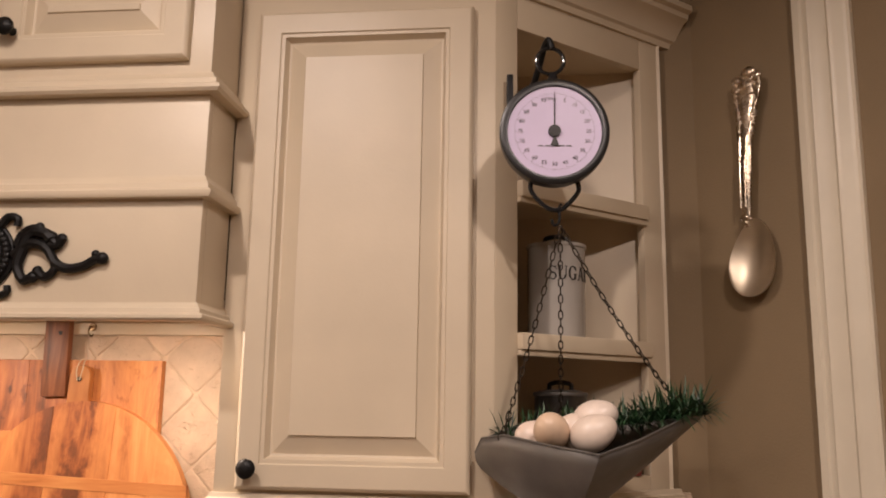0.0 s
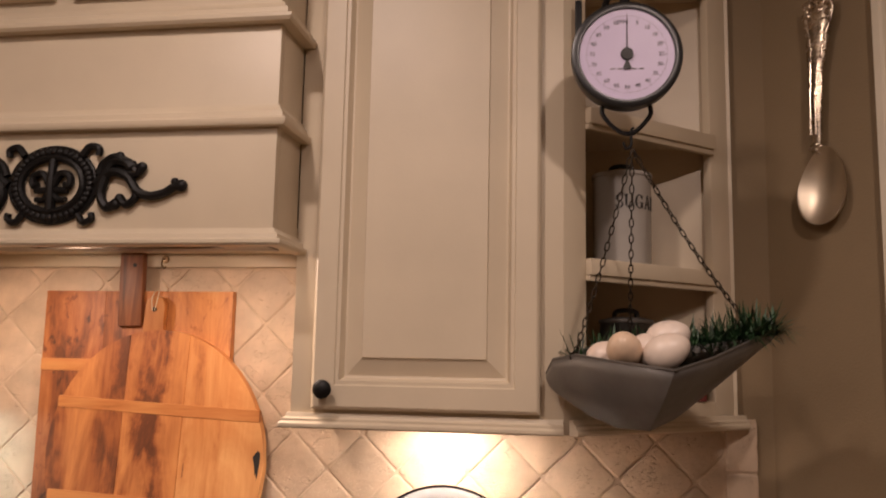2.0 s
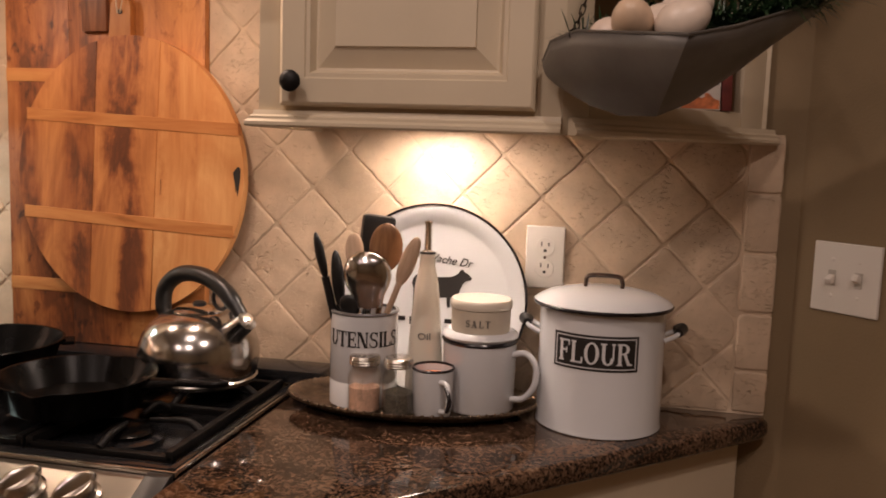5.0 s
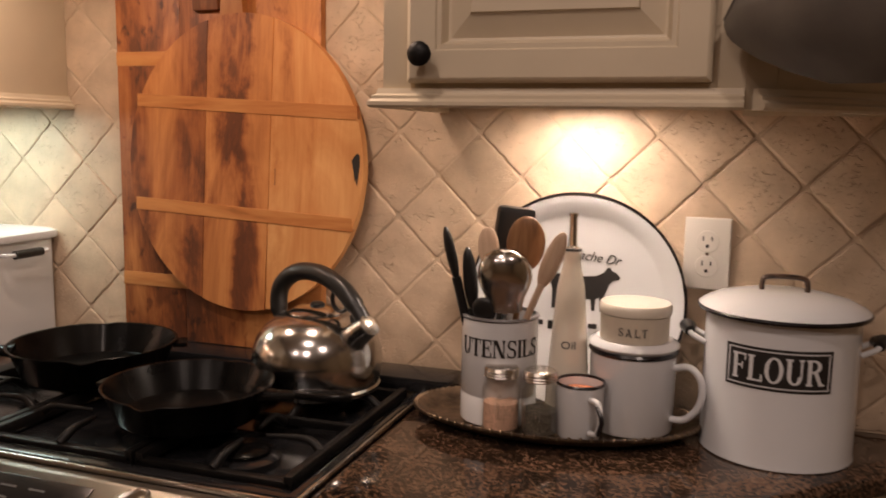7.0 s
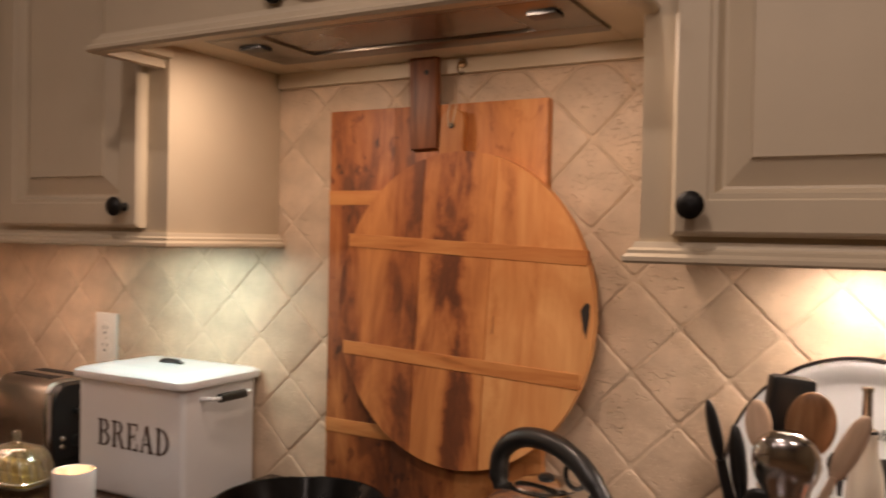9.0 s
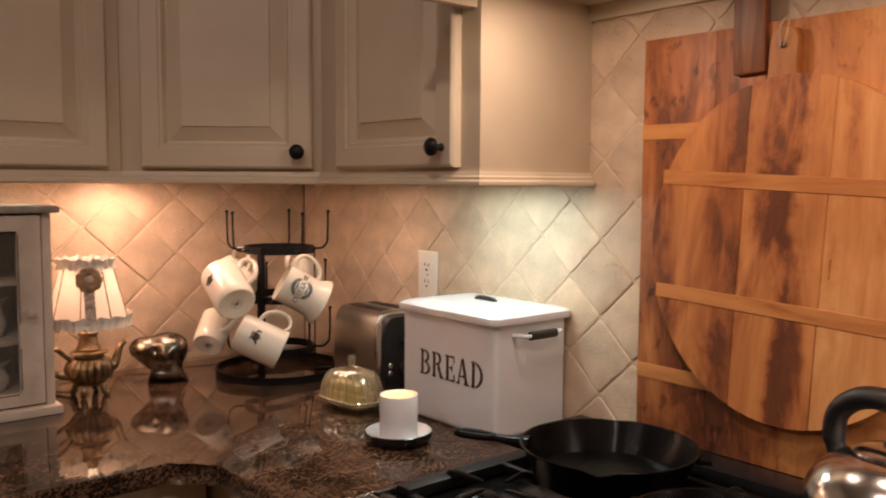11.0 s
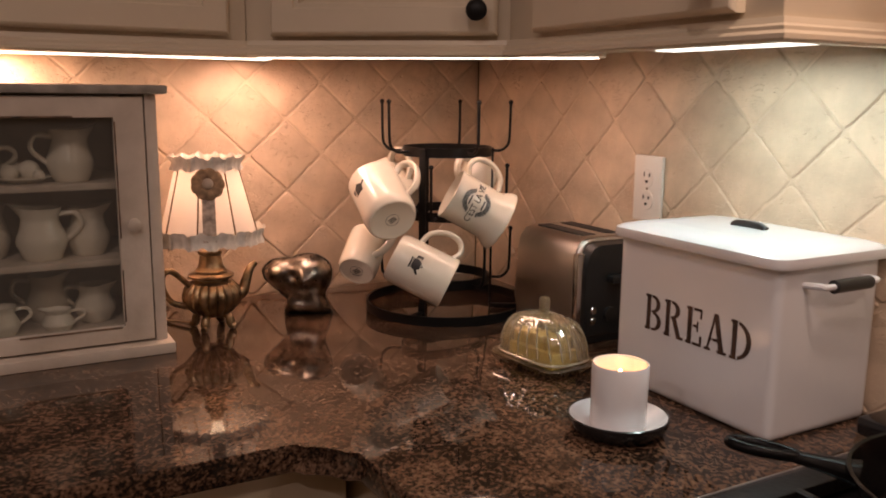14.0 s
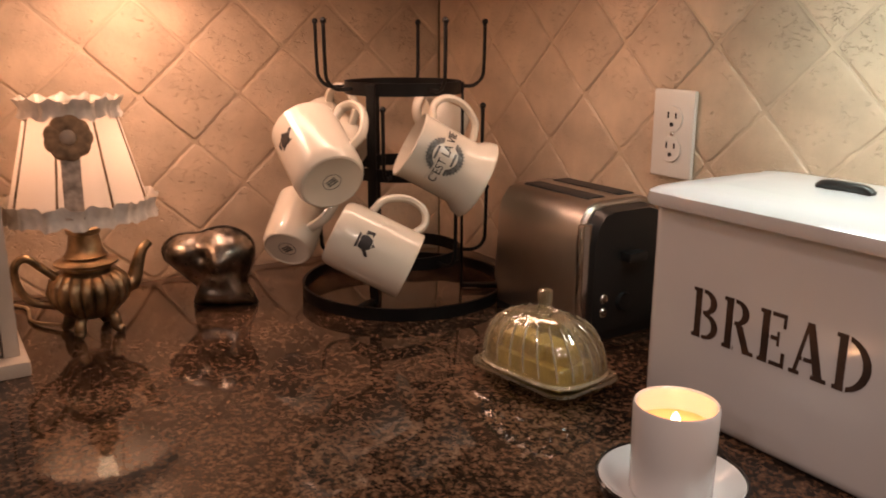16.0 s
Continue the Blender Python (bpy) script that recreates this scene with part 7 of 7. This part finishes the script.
rings = []
for f, front in [(k / 14, 1) for k in range(1, 15)] + [(1.045, 1), (1.045, 0)] + [(k / 6, 0) for k in range(6, 0, -1)]:
    ring_ = []
    for x, z in sm_:
        px, pz = cen.x + (x - cen.x) * f, max(0.0, cen.y + (z - cen.y) * f)
        g = min(1.0, f)
        deep = 0.026 * (1 - g ** 3.2) ** 0.6
        y = -deep - relief(px, pz) * (1 - g ** 6) if front else 0.004 + deep
        ring_.append(ck.verts.new((px, y, pz)))
    rings.append(ring_)
for a, b in zip(rings, rings[1:]):
    for j in range(len(a)):
        ck.faces.new((a[j], a[(j + 1) % len(a)], b[(j + 1) % len(b)], b[j]))
ck.faces.new(rings[0][::-1])
ck.faces.new(rings[-1])
CHICKM = mat("old_tin", (0.31, 0.27, 0.23), 0.29, metal=1.0, var=0.40, scale=45, bump=0.55, bump_scale=70)
tagged(obj("chick_figurine", ck, CHICKM, m=pose(-1.912, 1.226, TOP, 0, 0, 58) @ Matrix.Diagonal((1.06, 1.06, 1.06, 1))), "antique tin chick mould standing on the worktop", "figurine")

# teapot lamp
lp = thing("table_lamp", "small brass teapot lamp with a ruffled cloth shade", "lamp", pose(-1.884, 1.055, TOP, 0, 0, 98))
body = lathe([(0, 0.022), (0.018, 0.022), (0.034, 0.030), (0.046, 0.046), (0.049, 0.060), (0.046, 0.074), (0.038, 0.084), (0.030, 0.088), (0.030, 0.091), (0.040, 0.095), (0.040, 0.098), (0.028, 0.101), (0.025, 0.104), (0.0275, 0.106), (0.0245, 0.109), (0.0215, 0.116), (0.0195, 0.128), (0.0185, 0.134), (0.0215, 0.136), (0.0215, 0.142), (0.014, 0.145), (0.010, 0.165), (0, 0.165)], 144)
for v in body.verts:
    if 0.028 < v.co.z < 0.086:
        a = math.atan2(v.co.y, v.co.x)
        f = 1 + 0.16 * (abs(math.sin(9 * a)) ** 0.7 - 0.45) * math.sin(math.pi * (v.co.z - 0.028) / 0.058) ** 0.6
        v.co.x *= f
        v.co.y *= f
part("body", body, BRASS, lp)
part("spout", tube(curve_pts([(0.040, 0, 0.052), (0.058, 0, 0.060), (0.066, 0, 0.080), (0.074, 0, 0.100), (0.086, 0, 0.110)], 6), [0.013 - 0.008 * k / 24 for k in range(25)], 14), BRASS, lp)
part("handle", tube(curve_pts([(-0.040, 0, 0.082), (-0.056, 0, 0.098), (-0.072, 0, 0.112), (-0.086, 0, 0.105), (-0.086, 0, 0.080), (-0.072, 0, 0.056), (-0.044, 0, 0.044)], 6), 0.0052, 10), BRASS, lp)
for a in (45, 135, 225, 315):
    c, s = math.cos(radians(a)), math.sin(radians(a))
    part("foot", tube(curve_pts([(0.016 * c, 0.016 * s, 0.026), (0.030 * c, 0.030 * s, 0.022), (0.034 * c, 0.034 * s, 0.008), (0.042 * c, 0.042 * s, 0.004)], 5), [0.008 - 0.003 * abs(k - 8) / 8 for k in range(16)], 10), BRASS, lp)
SHADE = bpy.data.materials.new("shade_cloth")
SHADE.use_nodes = True
nt = SHADE.node_tree
pb = nt.nodes["Principled BSDF"]
pb.inputs["Base Color"].default_value = (0.80, 0.72, 0.64, 1)
pb.inputs["Roughness"].default_value = 0.9
trl = nt.nodes.new("ShaderNodeBsdfTranslucent")
trl.inputs["Color"].default_value = (0.85, 0.75, 0.66, 1)
mx = nt.nodes.new("ShaderNodeMixShader")
mx.inputs[0].default_value = 0.26
nt.links.new(pb.outputs[0], mx.inputs[1])
nt.links.new(trl.outputs[0], mx.inputs[2])
nt.links.new(mx.outputs[0], nt.nodes["Material Output"].inputs["Surface"])
sh = part("shade", lathe([(0.084, 0.172), (0.052, 0.298)], 64), SHADE, lp, "cream cloth shade lit from inside")


def ruffle(r, z0, z1, amp, n):
    bm = bmesh.new()
    K = 240
    rows_ = []
    rg_ = random.Random(int(r * 1000))
    ph = [rg_.uniform(0, 6) for _ in range(4)]
    for j in range(5):
        t_ = j / 4
        row = []
        for k in range(K):
            a = 2 * math.pi * k / K
            w = math.sin(n * a + ph[0]) + 0.6 * math.sin(1.7 * n * a + ph[1]) + 0.4 * math.sin(0.6 * n * a + ph[2])
            rr = r + amp * 1.2 * w * (0.35 + 0.65 * abs(t_ - 0.4)) + 0.009 * abs(t_ - 0.4)
            zz = z0 + (z1 - z0) * t_ + (0.0026 * math.sin(n * 0.8 * a + ph[3]) + 0.0012 * math.sin(n * 1.9 * a + ph[0])) * (1 if j in (0, 4) else 0.2)
            row.append(bm.verts.new((rr * math.cos(a), rr * math.sin(a), zz)))
        rows_.append(row)
    for a, b in zip(rows_, rows_[1:]):
        for k in range(K):
            bm.faces.new((a[k], a[(k + 1) % K], b[(k + 1) % K], b[k]))
    return bm


LACE = mat("lace_trim", (0.72, 0.66, 0.58), 0.9, var=0.08, scale=80, bump=0.3, bump_scale=200)
part("lower_ruffle", ruffle(0.089, 0.158, 0.184, 0.0042, 19), LACE, lp, "ruffled lace trim")
part("upper_ruffle", ruffle(0.056, 0.286, 0.309, 0.0036, 15), LACE, lp, "ruffled lace trim")
for k in range(8):
    a = radians(45 * k + 10)
    part("shade_wire", tube([(0.0845 * math.cos(a), 0.0845 * math.sin(a), 0.174), (0.0525 * math.cos(a), 0.0525 * math.sin(a), 0.296)], 0.0014, 6), BRASS, lp)
FA = radians(-111)
flw = []
for k in range(9):
    a = 2 * math.pi * k / 9
    b = bmesh.new()
    bmesh.ops.create_uvsphere(b, u_segments=12, v_segments=8, radius=0.0105, matrix=pose(0.013 * math.cos(a), 0, 0.013 * math.sin(a)) @ Matrix.Diagonal((1, 0.5, 1, 1)))
    flw.append(b)
b = bmesh.new()
bmesh.ops.create_uvsphere(b, u_segments=12, v_segments=8, radius=0.008, matrix=pose(0, -0.004, 0))
FM = pose(0.067 * math.cos(FA), 0.067 * math.sin(FA), 0.266, 0, 0, math.degrees(FA) + 90) @ pose(0, 0, 0, -15) @ Matrix.Diagonal((1.2, 1, 1.2, 1))
flp = part("flower", moved(join(*flw), FM), mat("cloth_flower", (0.30, 0.19, 0.11), 0.9, var=0.25, scale=90), lp, "brown cloth flower")
part("flower_centre", moved(b, FM), mat("flower_centre", (0.45, 0.36, 0.28), 0.7), flp)
rib_ = box(-0.011, 0.011, -0.0015, 0, -0.045, 0.045, 0.0005)
part("ribbon", moved(rib_, pose(0.0775 * math.cos(FA), 0.0775 * math.sin(FA), 0.214, 0, 0, math.degrees(FA) + 90) @ pose(0, 0, 0, -14.2)), mat("ribbon", (0.44, 0.35, 0.28), 0.8, var=0.3, scale=90), lp, "patterned ribbon strip")
bulb = part("bulb", moved(lathe([(0, 0), (0.008, 0), (0.010, 0.014), (0.014, 0.028), (0.011, 0.044), (0.004, 0.056), (0, 0.058)], 24), pose(0, 0, 0.166)), glow("bulb_glow", (1.0, 0.72, 0.44), 5.0), lp, "lit candle bulb")
bl_ = bpy.data.lights.new("bulb_lamp", "POINT")
bl_.energy, bl_.color, bl_.shadow_soft_size = 0.85, (1.0, 0.62, 0.40), 0.016
new("bulb_lamp", bl_).location = (-1.884, 1.055, TOP + 0.247)
tagged(obj("lamp_cord", tube(curve_pts([(-1.905, 1.03, TOP + 0.006), (-1.96, 0.99, TOP + 0.0025), (-2.03, 0.99, TOP + 0.0025), (-2.068, 0.96, TOP + 0.0025)], 6), 0.0022, 8), mat("clear_cord", (0.40, 0.30, 0.18), 0.4)), "thin pale lamp cord lying on the worktop", "cord")
fl_l = bpy.data.lights.new("flame_lamp", "POINT")
fl_l.energy, fl_l.color, fl_l.shadow_soft_size = 0.06, (1.0, 0.52, 0.24), 0.004
new("flame_lamp", fl_l).location = (-1.170, 1.393, TOP + 0.081)

# glazed cabinet
CHIPPY = mat("worn_white_paint", (0.54, 0.465, 0.385), 0.55, var=0.06, scale=14, bump=0.3, bump_scale=90, tint=(0.40, 0.335, 0.265), detail=8)
cu_ = thing("display_cabinet", "small worn white display cabinet with a glazed door", "cabinet", pose(-1.80, 0.62, TOP))
CB = 0.018
part("base", box(-0.262, 0.040, -0.055, 0.345, 0.0, 0.018, 0.003), CHIPPY, cu_)
part("top", box(-0.262, 0.028, -0.040, 0.353, 0.414, 0.428, 0.004), mat("grey_worn_paint", (0.30, 0.27, 0.23), 0.6, var=0.2, scale=30), cu_, "grey worn top board")
part("side", box(-0.255, 0.0, 0.320, 0.335, CB, 0.414, 0.001), CHIPPY, cu_)
part("side", box(-0.255, 0.0, -0.035, -0.020, CB, 0.414, 0.001), CHIPPY, cu_)
part("back", box(-0.255, -0.248, -0.020, 0.320, CB, 0.414, 0), CHIPPY, cu_)
part("bottom", box(-0.248, -0.002, -0.020, 0.320, CB, CB + 0.02, 0.001), CHIPPY, cu_)
part("stile", box(0.0005, 0.014, 0.3195, 0.337, CB, 0.414, 0.001), CHIPPY, cu_)
for z in (0.150, 0.272):
    part("shelf", box(-0.248, -0.006, -0.020, 0.320, z - 0.006, z + 0.004, 0.001), CHIPPY, cu_)


def open_frame(y0, y1, z0, z1, iy0, iy1, iz0, iz1, x0, x1):
    """A door frame in one piece round its opening."""
    bm = bmesh.new()
    ring_ = [[bm.verts.new((x, y, z)) for y, z in pts] for x, pts in ((x0, ((y0, z0), (y1, z0), (y1, z1), (y0, z1))), (x1, ((y0, z0), (y1, z0), (y1, z1), (y0, z1))), (x1, ((iy0, iz0), (iy1, iz0), (iy1, iz1), (iy0, iz1))), (x0, ((iy0, iz0), (iy1, iz0), (iy1, iz1), (iy0, iz1))))]
    for a, b in zip(ring_, ring_[1:] + ring_[:1]):
        for k in range(4):
            bm.faces.new((a[k], a[(k + 1) % 4], b[(k + 1) % 4], b[k]))
    return bevel(bm, 0.002)


dr = part("door", open_frame(-0.035, 0.317, CB + 0.004, 0.410, 0.068, 0.272, 0.048, 0.378, 0.0005, 0.018), CHIPPY, cu_)
WORN = mat("worn_edge_wood", (0.16, 0.10, 0.06), 0.7, var=0.5, scale=60)
for y_, z0_, z1_ in ((0.0655, 0.060, 0.170), (0.0655, 0.215, 0.350), (0.2735, 0.055, 0.140), (0.2735, 0.190, 0.372)):
    part("worn_edge", box(0.0165, 0.0192, y_ - 0.0010, y_ + 0.0010, z0_, z1_, 0.0008), WORN, dr)
for z_, y0_, y1_ in ((0.3795, 0.072, 0.215), (0.0465, 0.120, 0.268)):
    part("worn_edge", box(0.0165, 0.0192, y0_, y1_, z_ - 0.0014, z_ + 0.0014, 0.0008), WORN, dr)
pn = part("pane", box(0.006, 0.0085, 0.066, 0.274, 0.046, 0.380, 0), PANE, dr)
pn.visible_shadow = False
part("door_knob", moved(lathe([(0, 0), (0.006, 0), (0.005, 0.006), (0.010, 0.012), (0.010, 0.018), (0, 0.022)], 20), pose(0.018, 0.292, 0.213, 0, 90)), CHIPPY, dr)


def pitcher(y, x, z, r, h, turn, lab="white china pitcher on the cabinet shelf", spout=True):
    t = thing("pitcher", lab, "pitcher", pose(-1.80 + x, 0.62 + y, TOP + z, 0, 0, turn), "white china in the display cabinet")
    pr = [(0, 0), (r * 0.7, 0), (r * 0.75, 0.003), (r, h * 0.30), (r * 0.97, h * 0.45), (r * 0.72, h * 0.72), (r * 0.70, h * 0.82), (r * 0.85, h), (r * 0.80, h), (r * 0.65, h * 0.82), (r * 0.90, h * 0.4), (0, 0.006)]
    bm = lathe(pr, 36)
    if spout:
        for v in bm.verts:
            if v.co.z > h * 0.75:
                a = math.atan2(v.co.y, v.co.x)
                f = max(0, math.cos(a)) ** 4 * (v.co.z / h - 0.75) * 4
                v.co.x *= 1 + 0.45 * f
                v.co.z += 0.10 * h * f
    part("body", bm, CERAM, t)
    part("handle", tube(curve_pts([(-r * 0.70, 0, h * 0.86), (-r * 1.35, 0, h * 0.88), (-r * 1.55, 0, h * 0.62), (-r * 0.9, 0, h * 0.34)], 5), r * 0.11, 8), CERAM, t)


pitcher(0.215, -0.06, 0.2765, 0.036, 0.082, 95)
pitcher(0.085, -0.08, 0.2765, 0.034, 0.06, -90)
pitcher(0.165, -0.055, 0.1545, 0.038, 0.082, -100)
pitcher(0.235, -0.075, 0.1545, 0.034, 0.078, 80)
pitcher(0.090, -0.10, 0.1545, 0.034, 0.085, 180)
pitcher(0.100, -0.05, 0.0385, 0.026, 0.046, -92, "small white china cup in the cabinet")
pitcher(0.180, -0.045, 0.0385, 0.025, 0.034, -92, "low white china creamer in the cabinet")
pitcher(0.170, -0.12, 0.0385, 0.034, 0.078, 80)
pitcher(0.240, -0.085, 0.0385, 0.033, 0.062, 60)
ps = thing("tea_set", "tiny white china tea set on a plate in the cabinet", "china", pose(-1.80 - 0.06, 0.62 + 0.145, TOP + 0.2765))
part("plate", lathe([(0, 0), (0.024, 0), (0.042, 0.008), (0.042, 0.010), (0.024, 0.003), (0, 0.003)], 40), CERAM, ps)
for x, y, r in ((0.008, -0.018, 0.013), (0.0, 0.010, 0.016), (0.016, 0.022, 0.009), (-0.014, -0.004, 0.014)):
    b = bmesh.new()
    bmesh.ops.create_uvsphere(b, u_segments=16, v_segments=10, radius=r, matrix=pose(x, y, 0.004 + r * 0.9))
    part("cup", b, CERAM, ps)

# lights under the wall cabinets
LENS = glow("light_lens", (1.0, 0.84, 0.66), 7.0)
LENSC = glow("cool_light_lens", (0.95, 0.95, 0.84), 4.0)


def strip(m, w, d, lens, label):
    t = thing("cabinet_light", label, "light", m, "lights under the wall cabinets")
    part("housing", box(-w / 2, w / 2, -d / 2, d / 2, -0.010, 0.0, 0.002), PLASTW, t)
    part("lens", box(-w / 2 + 0.012, w / 2 - 0.012, -d / 2 + 0.006, d / 2 - 0.006, -0.0115, -0.0095, 0.0005), lens, t)


strip(pose(0.03, 1.585, UB + 0.018), 0.30, 0.05, LENS, "slim light fixture under the wall cabinet")
strip(pose(-1.165, 1.545, UB + 0.0145), 0.27, 0.05, LENSC, "slim cool light fixture under the wall cabinet")
strip(pose(-1.74, 1.385, UB + 0.0145, 0, 0, 48), 0.66, 0.05, LENS, "slim light fixture under the corner cabinet")
strip(pose(-1.94, 0.87, UB + 0.012, 0, 0, 90), 0.66, 0.05, LENS, "slim light fixture under the side cabinet")


# ---- backsplash tiles ----
def lay_tiles(parent, a0, b0, ha, hb, spans, to_world):
    """Diamond tiles about lattice crossings (a0, b0) with half diagonals ha, hb, cut to spans of (a0, a1, b0, b1)."""
    rng = random.Random(4)
    full = []
    for lo0, hi0, lo1, hi1 in spans:
        i0, i1 = int((lo0 - a0) / ha) - 2, int((hi0 - a0) / ha) + 2
        j0, j1 = int((lo1 - b0) / hb) - 2, int((hi1 - b0) / hb) + 2
        for i in range(i0, i1 + 1):
            for j in range(j0, j1 + 1):
                if (i + j) % 2 == 0:
                    continue
                ca, cb = a0 + i * ha, b0 + j * hb
                ga, gc = ha - 0.0012, hb - 0.0012
                pl = clip_poly([(ca - ga, cb), (ca, cb - gc), (ca + ga, cb), (ca, cb + gc)], lo0 + 0.001, hi0 - 0.001, lo1 + 0.001, hi1 - 0.001)
                if len(pl) < 3:
                    continue
                if min(p[1] for p in pl) > UB + 0.012 and (max(p[0] for p in pl) < CLX1 + 0.004 or min(p[0] for p in pl) > -0.22):
                    continue
                xs, zs = [p[0] for p in pl], [p[1] for p in pl]
                if max(xs) - min(xs) < 0.006 or max(zs) - min(zs) < 0.006:
                    continue
                place = to_world(ca, cb) @ pose(0, rng.uniform(-0.0009, 0.0009), 0, rng.uniform(-0.4, 0.4), 0, rng.uniform(-0.4, 0.4))
                pl = [(p[0] - ca, p[1] - cb) for p in pl]
                whole = len(pl) == 4 and abs(max(xs) - min(xs) - 2 * ga) < 1e-6 and abs(max(zs) - min(zs) - 2 * gc) < 1e-6
                if whole and len(full) == 9:
                    ob = new("tile", rng.choice(full))
                else:
                    ob = obj("tile", worn_tile(pl, rng), TILE)
                    if whole:
                        full.append(ob.data)
                ob.parent = parent
                ob.matrix_basis = parent.matrix_basis.inverted() @ place


def worn_tile(pl, rng):
    """A tumbled tile with chipped, softly rounded edges, face towards -y."""
    bm = bmesh.new()
    c = Vector((sum(p[0] for p in pl) / len(pl), sum(p[1] for p in pl) / len(pl)))
    line = []
    for k, p in enumerate(pl):
        a, b = Vector(p), Vector(pl[(k + 1) % len(pl)])
        seg = max(1, int((b - a).length / 0.011))
        for q in range(seg):
            v = a.lerp(b, q / seg)
            corner = 0.0026 if q == 0 else 0.0
            line.append((v, corner + (rng.uniform(0.0, 0.0008) if rng.random() < 0.8 else rng.uniform(0.0008, 0.0026))))
    rings = []
    for shrink, y in ((0.0, 0.011), (0.0, 0.0024), (0.0007, 0.0011), (0.0019, 0.0003), (0.0042, 0.0)):
        r = []
        for p, chip in line:
            v = p - c
            v = v * max(0.2, 1 - (shrink + chip) / max(0.01, v.length))
            r.append(bm.verts.new((c.x + v.x, y, c.y + v.y)))
        rings.append(r)
    n = len(line)
    for a, b in zip(rings, rings[1:]):
        for k in range(n):
            bm.faces.new((a[k], a[(k + 1) % n], b[(k + 1) % n], b[k]))
    bm.faces.new(rings[-1])
    return bm


gb = tagged(obj("backsplash_back", join(box(WX, 0.619, WY + 0.0022, WY + 0.011, TOP, UB + 0.017, 0), box(CLX1 + 0.001, -0.214, WY + 0.0022, WY + 0.011, UB + 0.017, 1.704, 0)), GROUT), "tumbled beige travertine backsplash laid in diamonds", "backsplash", kind="structure")
gl = tagged(obj("backsplash_left", box(WX - 0.011, WX - 0.0022, -0.9, WY, TOP, UB + 0.017, 0), GROUT), "tumbled beige travertine backsplash laid in diamonds", "backsplash", kind="structure")
lay_tiles(gb, 0.2125, 1.2845, 0.0733, 0.0735, [(-0.62, 0.562, TOP + 0.002, 1.699)], lambda a, b: pose(a, WY, b))
lay_tiles(gb, -1.2895, 1.290, 0.0778, 0.0747, [(WX + 0.002, -0.62, TOP + 0.002, 1.699)], lambda a, b: pose(a, WY, b))
lay_tiles(gl, 1.264, 1.1335, 0.0785, 0.0735, [(0.1, WY - 0.002, TOP + 0.002, UB + 0.016)], lambda a, b: pose(WX, a, b, 0, 0, 90))
rng = random.Random(8)
z = UB + 0.016
while z > TOP + 0.01:
    hgt = min(rng.uniform(0.099, 0.107), z - TOP - 0.002)
    ob = obj("border_tile", worn_tile([(-0.029, 0.0016), (0.029, 0.0016), (0.029, hgt - 0.0016), (-0.029, hgt - 0.0016)], rng), TILE, gb)
    ob.matrix_basis = pose(0.5925, WY - 0.001, z - hgt)
    z -= hgt
